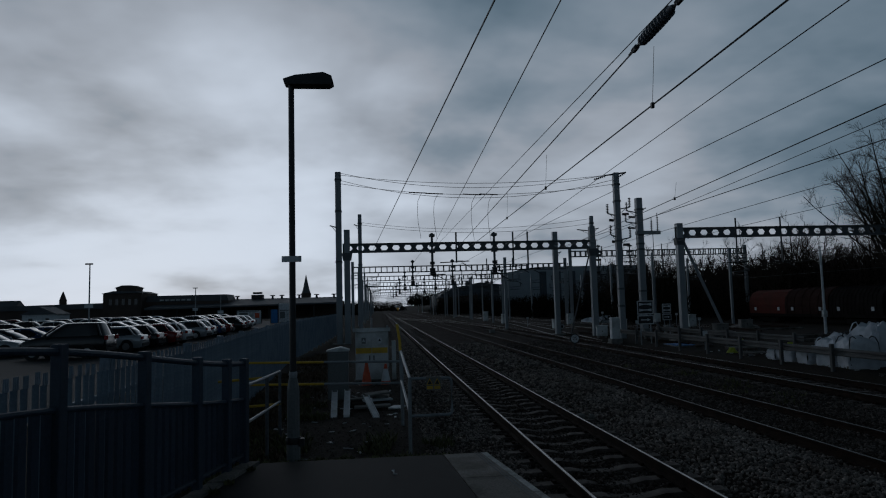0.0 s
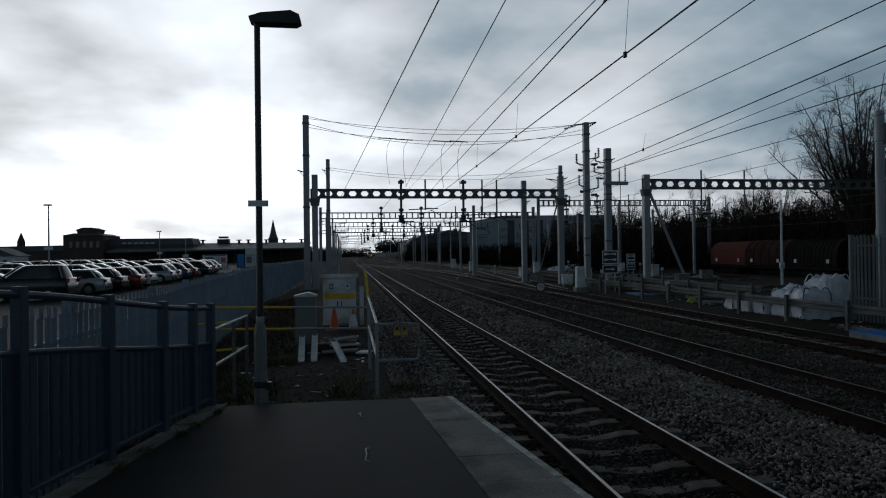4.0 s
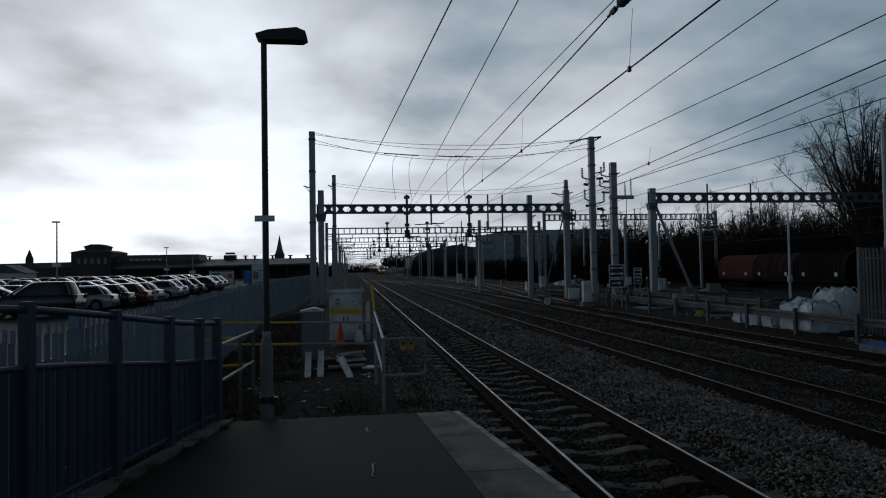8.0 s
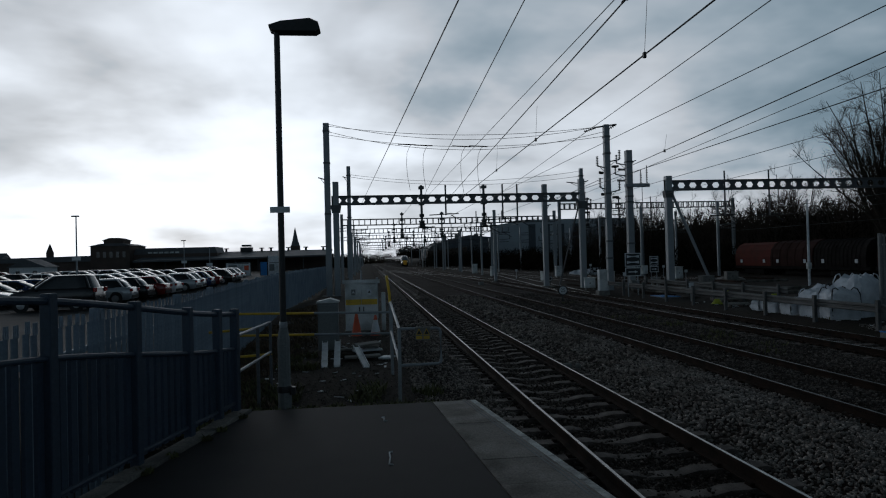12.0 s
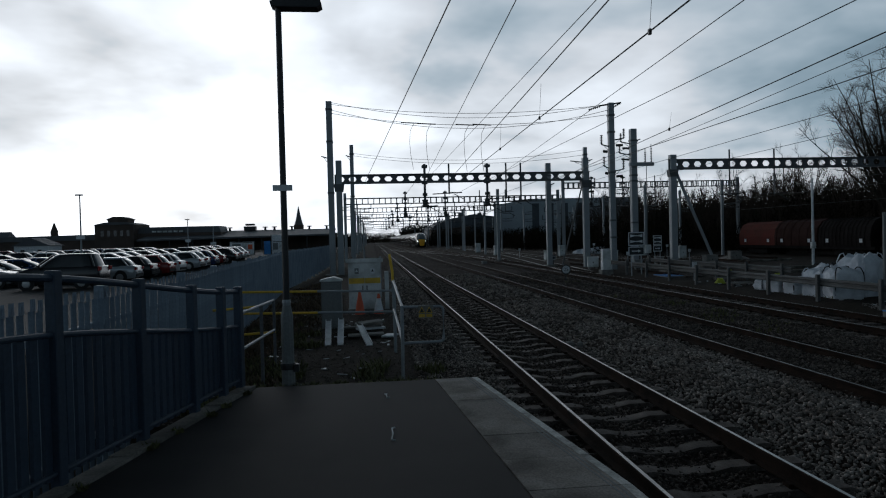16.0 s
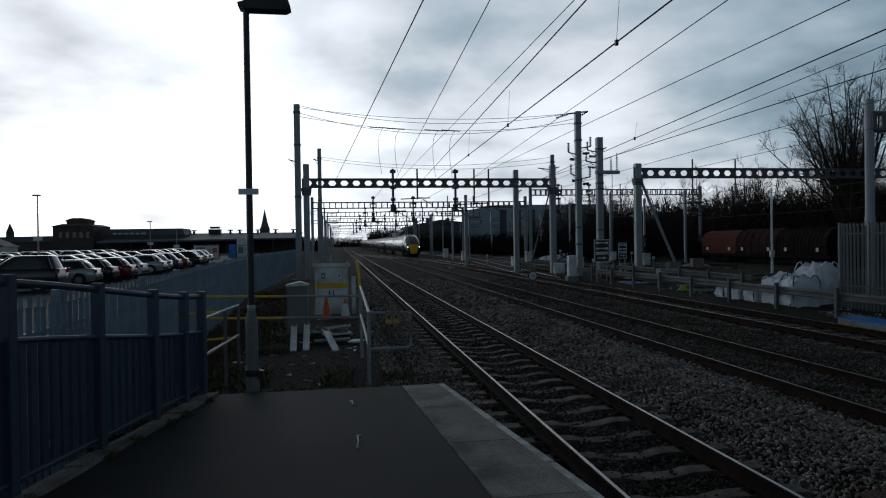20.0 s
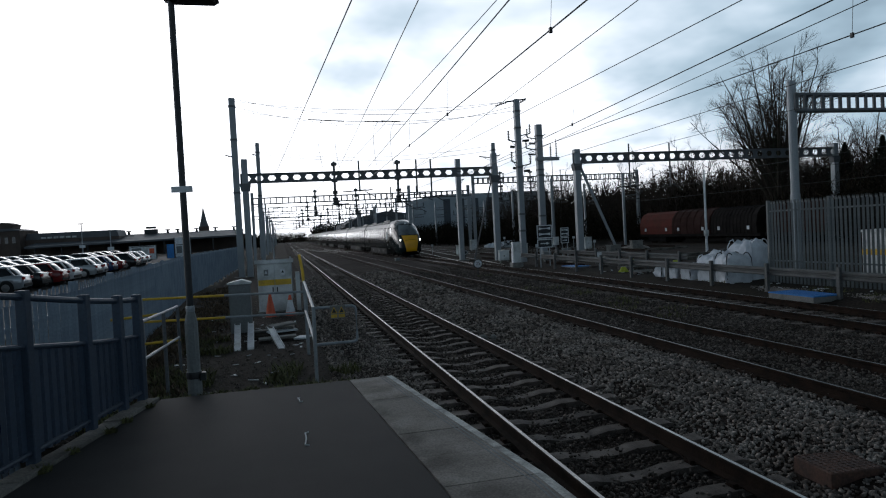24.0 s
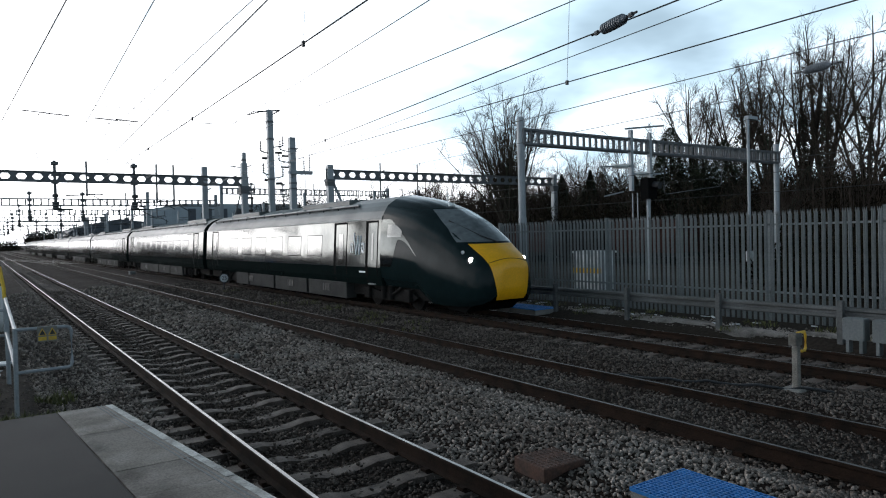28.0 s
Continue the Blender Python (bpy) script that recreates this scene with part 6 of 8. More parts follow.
part("body", Shape().bevel_box(-0.4, -0.75, 0.05, 0.4, 0.75, 1.5, 0.02), M_GREY_PAINT, yc)
part("roof", Shape().bevel_box(-0.46, -0.8, 1.5, 0.46, 0.8, 1.58, 0.02), M_GREY_PAINT, yc)
part("yellow_band", Shape().box(-0.406, -0.74, 0.7, -0.401, 0.74, 0.9), M_YELLOW, yc)
lp = thing("yard_lamp", "pale slender yard lamp pole", "lamp post", pose(25.6, 40.0, -0.1))
part("column", Shape().rod((0, 0, -0.2), (0, 0, 5.6), 0.09, 0.06, n=10), M_PVC, lp)
part("control_box", Shape().bevel_box(-0.14, -0.1, 1.1, 0.14, 0.1, 1.5, 0.02), M_GREY_PAINT, lp)
lp = thing("yard_lamp", "grey lamp pole with a short arm behind the fence", "lamp post", pose(22.0, 14.6, -0.1))
part("column", Shape().rod((0, 0, -0.2), (0, 0, 6.6), 0.065, 0.05, n=10), M_GALV, lp)
part("lantern", Shape().bevel_box(-0.1, -0.1, 6.55, 0.55, 0.1, 6.68, 0.02), M_GALV, lp)
part("control_box", Shape().bevel_box(-0.14, -0.1, 1.1, 0.14, 0.1, 1.5, 0.02), M_GREY_PAINT, lp)
sp = thing("signal_post", "colour light signal on a grey post seen from behind", "signal", pose(24.0, 20.9, -0.1))
part("post", Shape().rod((0, 0, -0.2), (0, 0, 4.6), 0.1, n=10), M_GALV, sp)
part("signal_head", Shape().bevel_box(-0.3, -0.25, 3.9, 0.35, 0.25, 4.9, 0.04), M_MATT_BLACK, sp)
part("hood", Shape().rod((0.1, -0.25, 4.55), (0.1, -0.6, 4.5), 0.17, n=12), M_BLACK, sp)
part("ladder", Shape().rod((-0.3, 0.4, 0), (-0.3, 0.4, 4.2), 0.03).rod((-0.3, 0.7, 0), (-0.3, 0.7, 4.2), 0.03), M_GALV, sp)
# cantilever on the yard gantry
cg = thing("cantilever", "galvanised cantilever arms with insulators under the gantry", "cantilever", pose(24.6, 22.4, 0))
part("drop_tube", Shape().box(-0.09, -0.09, 4.3, 0.09, 0.09, 7.35), M_GALV, cg)
part("drop_tube", Shape().box(1.35, -0.09, 4.9, 1.53, 0.09, 7.3), M_GALV, cg)
arms = (("boom_arm", (-0.4, 0, 7.38), (2.6, 0, 7.75), 0.05), ("push_arm", (-2.3, 0, 5.42), (0.0, 0, 5.55), 0.045), ("steady_arm", (-2.25, 0, 5.42), (-1.0, 0, 4.45), 0.03), ("steady_arm", (-2.0, 0, 4.0), (-0.6, 0, 4.25), 0.03), ("push_arm", (0.0, 0, 5.15), (2.3, 0, 5.22), 0.045), ("steady_arm", (1.0, 0, 4.1), (1.9, 0, 4.35), 0.03), ("strut", (0.0, 0, 6.1), (0.75, 0, 6.75), 0.03))
for nm, a, b, r in arms:
    part(nm, Shape().rod(a, b, r, n=8), M_GALV, cg)
for a, b in (((-0.25, 0, 5.53), (-1.35, 0, 5.47)), ((0.35, 0, 5.16), (1.25, 0, 5.19))):
    k = Shape()
    insulator(k, a, b, 0.13, 7)
    part("insulator", k, M_GREY_PAINT, cg)
part("wire_loop", Shape().tube([(3.0, 0.3, 7.0), (2.95, 0.3, 4.35), (3.1, 0.3, 4.2), (8.4, 0.6, 4.75), (8.6, 0.6, 4.95), (8.6, 0.6, 7.0)], 0.02, n=5), M_GALV_DARK, cg)

# small yellow and pale things by the barrier
for x, y, mt, lb in ((12.9, 28.2, M_YELLOW, "crumpled yellow sack by the crash barrier"), (14.5, 30.3, M_YELLOW, "yellow sack on a pale pallet"), (16.9, 30.2, M_YELLOW, "crumpled yellow sheet in the yard")):
    M_LIME = bpy.data.materials.get("lime_plastic") or material("lime_plastic", (0.42, 0.45, 0.03), 0.6, vary=0.2, scale=4, fine=30, bump=0.1)
    s = Shape()
    n = 10
    v = [((0.2 + 0.08 * rnd.random()) * (1 - 0.25 * j) * math.cos(6.283 * i / n), (0.15 + 0.08 * rnd.random()) * (1 - 0.25 * j) * math.sin(6.283 * i / n), 0.11 * j + 0.03 * rnd.random()) for j in range(3) for i in range(n)]
    s.add(v, [(j * n + i, j * n + (i + 1) % n, (j + 1) * n + (i + 1) % n, (j + 1) * n + i) for j in range(2) for i in range(n)] + [tuple(range(2 * n, 3 * n)), tuple(range(n - 1, -1, -1))])
    tagged(part("plastic_sack", s, M_LIME, at=pose(x, y, ground_height(x, y) + (0.25 if "pallet" in lb else 0))), lb, "sack", group="yellow sacks")
for x, y in ((14.5, 30.3), (13.2, 27.0), (16.5, 33.0)):
    p = thing("pallet", "weathered timber pallet lying in the yard", "pallet", pose(x, y, ground_height(x, y), 0, 0, rnd.uniform(-20, 20)), group="pallets")
    for i in range(5):
        part("slat", Shape().box(-0.5, -0.6 + i * 0.28, 0.10, 0.5, -0.5 + i * 0.28, 0.12), M_LINESIDE, p)
    for dx in (-0.45, 0, 0.45):
        part("bearer", Shape().box(dx - 0.05, -0.6, 0, dx + 0.05, 0.62, 0.1), M_TIMBER, p)
M_CONC = M_KERB
for x, y, a, ln in ((17, 36, 20, 2.0), (20, 34, -10, 2.4), (18.5, 41, 5, 2.4), (23, 38, 0, 3.0), (14.3, 37, 80, 1.5), (21, 52, 10, 3.0), (16, 44, 0, 2.0), (27, 47, 10, 4.0), (30, 41, 15, 4.0)):
    tagged(part("concrete_beam", Shape().bevel_box(-ln / 2, -0.12, 0, ln / 2, 0.12, 0.14, 0.02), M_CONC, at=pose(x, y, ground_height(x, y), 0, 0, a)), "pale concrete trough lying in the yard", "concrete beam", group="concrete beams")


# ---- more yard clutter ----
yr = random.Random(91)


def location_box(x, y, w, d, h, mat):
    """A small lineside equipment box on two feet, with a lid and a hasp."""
    g = thing("equipment_box", "small lineside equipment box on short feet", "equipment box", pose(x, y, ground_height(x, y), 0, 0, yr.uniform(-15, 15)), group="equipment boxes")
    for dx in (-w * 0.35, w * 0.35):
        part("foot", Shape().box(dx - 0.04, -d * 0.4, -0.05, dx + 0.04, d * 0.4, 0.12), M_LINESIDE, g)
    part("body", Shape().bevel_box(-w / 2, -d / 2, 0.12, w / 2, d / 2, h, 0.015), mat, g)
    part("lid", Shape().bevel_box(-w / 2 - 0.03, -d / 2 - 0.03, h, w / 2 + 0.03, d / 2 + 0.03, h + 0.05, 0.012), mat, g)
    part("hasp", Shape().box(-0.03, -d / 2 - 0.02, h * 0.5, 0.03, -d / 2 - 0.001, h * 0.5 + 0.09), M_BLACK, g)


for x, y, w, d, h, mt in ((12.3, 43.6, 0.7, 0.5, 0.75, M_GREY_PAINT), (14.4, 41.0, 0.5, 0.4, 0.6, M_DARK_GREY), (15.6, 49.0, 0.8, 0.5, 1.0, M_GREY_PAINT), (18.8, 47.8, 0.6, 0.6, 0.5, M_DARK_GREY), (21.3, 45.0, 1.0, 0.5, 0.6, M_LINESIDE),
                          (24.0, 55.0, 0.7, 0.5, 1.1, M_GREY_PAINT), (13.6, 60.0, 0.6, 0.5, 0.9, M_GREY_PAINT), (17.8, 70.0, 0.6, 0.5, 1.2, M_GREY_PAINT), (12.6, 80.0, 0.6, 0.5, 1.2, M_GREY_PAINT), (26.0, 50.0, 0.9, 0.6, 0.7, M_LINESIDE), (7.35, 58.0, 0.4, 0.4, 0.5, M_DARK_GREY), (12.9, 96.0, 0.7, 0.6, 1.4, M_GREY_PAINT)):
    location_box(x, y, w, d, h, mt)


def shunt_signal(x, y):
    g = thing("ground_signal", "small ground signal with a white disc", "signal", pose(x, y, -0.25), group="ground signals")
    part("post", Shape().rod((0, 0, 0), (0, 0, 0.55), 0.04, n=8), M_BLACK, g)
    part("disc", Shape().turned([(0.2, -0.02), (0.21, 0.0), (0.2, 0.02)], 20, pose(0, -0.05, 0.7, 90, 0, 0)), M_BLACK, g)
    part("ring", Shape().turned([(0.17, 0.0), (0.17, 0.012), (0.12, 0.014), (0.12, 0.0)], 20, pose(0, -0.065, 0.7, 90, 0, 0)), M_PVC, g)




def speed_board(x, y):
    """Round white speed board with its number on a short post."""
    g = thing("speed_board", "round white speed board with black number 25", "sign", pose(x, y, -0.25))
    part("post", Shape().rod((0, 0.03, 0), (0, 0.03, 0.6), 0.035, n=8), M_BLACK, g)
    part("rim", Shape().turned([(0.24, -0.02), (0.25, 0.0), (0.24, 0.012)], 24, pose(0, -0.02, 0.72, 90, 0, 0)), M_BLACK, g)
    part("plate", Shape().turned([(0.20, 0.013), (0.20, 0.02), (0.19, 0.022)], 24, pose(0, -0.02, 0.72, 90, 0, 0)), M_PVC, g)
    cu = bpy.data.curves.new("number", "FONT")
    cu.body, cu.size, cu.align_x, cu.align_y, cu.extrude = "25", 0.25, "CENTER", "CENTER", 0.002
    cu.materials.append(M_BLACK)
    o = new("number", cu)
    o.parent = g
    o.matrix_basis = pose(0, -0.048, 0.72, 90, 0, 0)


speed_board(7.45, 33.5)
shunt_signal(11.9, 52.0)


def heap(x, y, rad, h, mat, label, seed):
    """A crumpled heap: a lumpy mound with creased sides."""
    s = Shape()
    n, m = 22, 7
    v = []
    for j in range(m):
        q = j / (m - 1)
        for i in range(n):
            a = 6.283 * i / n
            k = rad * math.cos(q * 1.5) * (1 + 0.3 * noise.noise(Vector((math.cos(a) * 2 + seed, math.sin(a) * 2, q * 3))))
            v.append((k * math.cos(a) * 1.6, k * math.sin(a), h * math.sin(q * 1.571) * (0.8 + 0.4 * noise.noise(Vector((math.cos(a) * 3, math.sin(a) * 3 + seed, q))))))
    s.add(v, [(j * n + i, j * n + (i + 1) % n, (j + 1) * n + (i + 1) % n, (j + 1) * n + i) for j in range(m - 1) for i in range(n)] + [tuple(range((m - 1) * n, m * n))])
    tagged(part("mound", s, mat, at=pose(x, y, ground_height(x, y) - 0.03, 0, 0, yr.uniform(0, 90))), label, "mound", group="yard mounds")


heap(24.4, 77.5, 1.5, 0.9, M_BAG, "crumpled white sheeting heaped in the yard", 1)
heap(22.9, 79.5, 1.0, 0.6, M_BAG, "crumpled white sheeting heaped in the yard", 2)
heap(17.4, 39.0, 0.6, 0.3, M_SAND, "small heap of pale crushed stone", 3)
heap(20.2, 42.5, 0.9, 0.35, M_SAND, "small heap of pale crushed stone", 4)
heap(27.0, 52.0, 1.2, 0.4, M_SAND, "low heap of pale crushed stone", 5)
heap(14.0, 33.0, 0.4, 0.2, M_TIMBER, "small heap of dark spoil", 6)
for x, y, a, ln in ((13.0, 47.5, 4, 6), (15.0, 55.0, -3, 8), (19.0, 50.0, 6, 9), (22.5, 58.0, 2, 10), (24.5, 48.0, -8, 7), (29.0, 54.0, 3, 9), (13.4, 36.0, 2, 5), (18.0, 58.0, 12, 6)):
    tagged(part("spare_rail", rail_shape(0, -ln / 2, ln / 2), (M_RAIL, M_RAIL), at=pose(x, y, ground_height(x, y) + 0.16, 0, 0, a)), "rusty spare rail lying in the yard", "rail", group="spare rails")
for x, y, h in ((12.9, 30.6, 0.9), (14.9, 44.0, 1.1), (17.0, 52.0, 1.3), (22.0, 49.5, 1.0), (25.0, 60.0, 1.2), (13.2, 70.0, 1.0), (20.0, 66.0, 1.4)):
    g = thing("marker_post", "short pale marker post with a plate", "post", pose(x, y, ground_height(x, y)), group="marker posts")
    part("post", Shape().rod((0, 0, -0.1), (0, 0, h), 0.03, n=6), M_GALV, g)
    part("plate", Shape().bevel_box(-0.12, -0.045, h - 0.22, 0.12, -0.032, h, 0.004), M_PVC, g)
# ---- car park ----
def lot_z(y):
    return 0.14 + 0.36 * step(y, 40, 95)


tagged(part("car_park", Shape().add([(x, y, lot_z(y)) for y in (14, 30, 40, 50, 60, 70, 80, 95, 120) for x in (-130, -9.2)], [(2 * i, 2 * i + 1, 2 * i + 3, 2 * i + 2) for i in range(8)]), M_ASPHALT), "grey asphalt car park behind the boundary fence", "car park", kind="structure")

CAR_PAINTS = {"white": (0.72, 0.73, 0.74), "silver": (0.42, 0.44, 0.46), "black": (0.012, 0.012, 0.014), "blue": (0.03, 0.06, 0.16), "red": (0.22, 0.02, 0.02), "grey": (0.12, 0.125, 0.13)}
M_CAR = {k: material(k + "_car_paint", c, 0.2, 0.3 if k in ("silver", "grey") else 0.0, vary=0.05, scale=1, fine=10, bump=0.0, spec=0.6) for k, c in CAR_PAINTS.items()}
M_TAIL = material("red_lamp_glass", (0.35, 0.01, 0.01), 0.2, vary=0.1)
M_HEADL = material("clear_lamp_glass", (0.6, 0.62, 0.65), 0.1, vary=0.1)
M_HUB = material("alloy_wheel", (0.4, 0.41, 0.42), 0.35, 0.8, vary=0.1)


def ring_loft(rings):
    """Skin over closed rings of equal length, both ends closed."""
    n = len(rings[0])
    fs = [(j * n + i, j * n + (i + 1) % n, (j + 1) * n + (i + 1) % n, (j + 1) * n + i) for j in range(len(rings) - 1) for i in range(n)]
    return Shape().add([p for q in rings for p in q], fs + [tuple(range(n - 1, -1, -1)), tuple(range((len(rings) - 1) * n, len(rings) * n))])


def squarish(x0, x1, w, z, n=28, e=0.55):
    """A flat ring round a rounded rectangle."""
    c, a = (x0 + x1) / 2, (x1 - x0) / 2
    pw = lambda v: math.copysign(abs(v) ** e, v)
    return [(c + a * pw(math.cos(6.28319 * i / n)), w * pw(math.sin(6.28319 * i / n)), z) for i in range(n)]


def car(color, suv, label):
    """A car along +x (nose): rounded body, glasshouse, roof, wheels and lamps."""
    c = thing("car", label, "car", group="parked cars")
    h = 0.18 if suv else 0.0
    w = 0.88
    st = [(-2.13, 0.42, 0.60, 0.66), (-2.11, 0.30, 0.86 + h, 0.76), (-2.0, 0.25, 0.95 + h, 0.84), (-1.6, 0.22, 0.98 + h, 0.88), (-0.6, 0.21, 0.97 + h, 0.89), (0.4, 0.21, 0.96 + h, 0.89), (0.95, 0.21, 0.94 + h, 0.88), (1.4, 0.22, 0.87 + h, 0.87), (1.8, 0.24, 0.78 + h * 0.8, 0.83), (2.03, 0.28, 0.68 + h * 0.7, 0.76), (2.12, 0.36, 0.56 + h * 0.5, 0.66)]
    rings = []
    for x, a, b, q in st:
        half = [(q * 0.90, a), (q, a + (b - a) * 0.25), (q, a + (b - a) * 0.62), (q * 0.965, a + (b - a) * 0.86), (q * 0.88, b - 0.015), (q * 0.5, b)]
        rings.append([(x, y, z) for y, z in half] + [(x, -y, z) for y, z in half[::-1]])
    part("body", ring_loft(rings), M_CAR[color], c, smooth=True, sharp=50)
    top = 1.44 + (0.32 if suv else 0)
    b = 0.93 + h
    wi = 0.66
    r0 = -1.75 if suv else -1.42
    glass = [squarish(-2.02 if suv else -1.88, 1.02, w - 0.05, b), squarish((-2.02 - 1.75) / 2 if suv else -1.66, 0.56, (w + wi) / 2 - 0.02, (b + top) / 2), squarish(r0, 0.14, wi, top - 0.06)]
    part("glasshouse", ring_loft(glass), M_GLASS_DARK, c, smooth=True, sharp=60)
    roof = [squarish(r0 - 0.02, 0.17, wi + 0.015, top - 0.075), squarish(r0 + 0.03, 0.08, wi - 0.04, top - 0.02), squarish(r0 + 0.2, -0.1, wi - 0.2, top + 0.015)]
    for sg in (-1, 1):
        for xa, za, xb, zb in ((0.92, b, 0.10, top - 0.06), (-0.35, b, -0.4, top - 0.06), (-1.72 if not suv else -1.9, b, r0 + 0.08, top - 0.06)):
            part("pillar", Shape().rod((xa, sg * (w - 0.10), za), (xb, sg * (wi - 0.02), zb), 0.05, n=5), M_CAR[color], c)
        for x in (-1.3, 1.3):
            part("wheel_arch", Shape().turned([(0.385, -0.01), (0.385, 0.012), (0.30, 0.014)], 18, pose(x, sg * 0.872, 0.34, -90 * sg, 0, 0)), M_RUBBER, c)
        part("door_mirror", Shape().bevel_box(0.62, sg * 0.97 - 0.09, b, 0.74, sg * 0.97 + 0.09, b + 0.13, 0.02), M_CAR[color], c)
    part("roof", ring_loft(roof), M_CAR[color], c, smooth=True, sharp=60)
    part("bumper", Shape().bevel_box(-2.16, -0.7, 0.34, -2.05, 0.7, 0.5, 0.02), M_RUBBER, c)
    for x in (-1.3, 1.3):
        for sg in (-1, 1):
            wh = part("wheel", Shape().turned([(0.2, -0.1), (0.30, -0.1), (0.325, -0.07), (0.325, 0.07), (0.30, 0.1), (0.2, 0.1)], 16, pose(x, sg * 0.79, 0.325, 90, 0, 0)), M_RUBBER, c)
            part("hub", Shape().turned([(0.2, 0.0), (0.19, 0.02), (0.05, 0.03)], 12, pose(x, sg * 0.893, 0.325, -90 * sg, 0, 0)), M_HUB, wh)
    for sg in (-1, 1):
        part("tail_lamp", Shape().bevel_box(-2.17, sg * 0.68 - 0.14, 0.72 + h, -2.08, sg * 0.68 + 0.14, 0.88 + h * 1.3, 0.01), M_TAIL, c)
        part("headlamp", Shape().bevel_box(1.93, sg * 0.66 - 0.17, 0.56 + h * 0.5, 2.09, sg * 0.66 + 0.17, 0.68 + h * 0.5, 0.01), M_HEADL, c)
    return c


CARS = {}
for k in CAR_PAINTS:
    CARS[k] = car(k, False, k + " hatchback parked in the car park row")
CARS["suv"] = car("black", True, "black tall estate car parked behind the fence")
CARS["van"] = car("white", True, "white tall car parked in the car park row")
used = {}


def park(kind, x, y, turn):
    m = pose(x, y, lot_z(y) + 0.006, 0, 0, turn)
    if kind in used:
        copy_thing(CARS[kind], m)
    else:
        CARS[kind].matrix_basis = m
        used[kind] = 1


cr = random.Random(21)
MIX = ["white", "silver", "silver", "white", "black", "grey", "blue", "red", "van", "white", "silver", "black"]
park("suv", -18.2, 36.0, 180)
park("silver", -18.0, 40.4, 183)
for col, (x, t0, ys, ye) in enumerate(((-17.9, 180, 43.3, 76), (-23.6, 0, 38.5, 96), (-33.0, 0, 44, 100), (-38.6, 180, 47, 100), (-49.5, 0, 52, 100), (-55.0, 180, 56, 98), (-27.5, 90, 33, 34))):
    y = ys
    while y < ye:
        if cr.random() < (0.93 if col < 2 else 0.75):
            park(cr.choice(MIX), x + cr.uniform(-0.3, 0.3), y, t0 + cr.uniform(-3, 3))
        y += 2.7 if col < 2 else 4.1
for k in CARS:
    if k not in used:
        park(k, -60, 60 + len(used) * 3, 0)
park("silver", -28.5, 36.5, 95)
park("blue", -29.0, 31.0, 80)


def street_lamp(x, y, h):
    g = thing("car_park_lamp", "pale steel car park lamp with a small sign", "lamp post", pose(x, y, 0.45), group="car park lamps")
    part("column", Shape().rod((0, 0, 0), (0, 0, h), 0.1, 0.06, n=10), M_GALV, g)
    part("lantern", Shape().bevel_box(-0.45, -0.15, h - 0.05, 0.3, 0.15, h + 0.1, 0.03), M_GALV_DARK, g)
    part("sign", Shape().bevel_box(-0.45, -0.12, h * 0.36, 0.45, -0.1, h * 0.36 + 0.45, 0.01), M_PVC, g)


street_lamp(-33.2, 75, 7.3)
street_lamp(-27.5, 110, 4.5)
street_lamp(-33.5, 118, 6.0)


def notice(x, y, w, h, mat, label, cat):
    g = thing("notice_board", label, cat, pose(x, y, 0.40))
    for d in (-w / 2, w / 2):
        part("post", Shape().rod((d, 0, 0), (d, 0, h + 0.3), 0.06, n=8), M_BLACK, g)
    p = part("panel", Shape().bevel_box(-w / 2 + 0.05, -0.05, 0.05, w / 2 - 0.05, 0.05, h + 0.25, 0.01), mat, g)
    if mat is M_PVC:
        for i, (a, b, c, d) in enumerate(((-0.4, 0.7, -0.05, 1.7), (0.0, 0.6, 0.18, 1.8), (0.24, 0.9, 0.42, 1.6), (-0.42, 1.85, 0.42, 1.95))):
            part("poster", Shape().box(a * w, -0.06, b, c * w, -0.0515, d), (M_DARK_GREY, M_GREY_PAINT, M_ORANGE, M_BLACK)[i], p)


notice(-21.2, 100, 3.5, 1.75, M_PVC, "white notice board with posters on dark posts", "notice board")
notice(-17.6, 100, 1.0, 1.8, M_BLUE, "bright blue ticket machine panel", "ticket machine")
notice(-16.5, 104, 2.2, 2.7, M_PVC, "white sign board at the car park edge", "notice board")


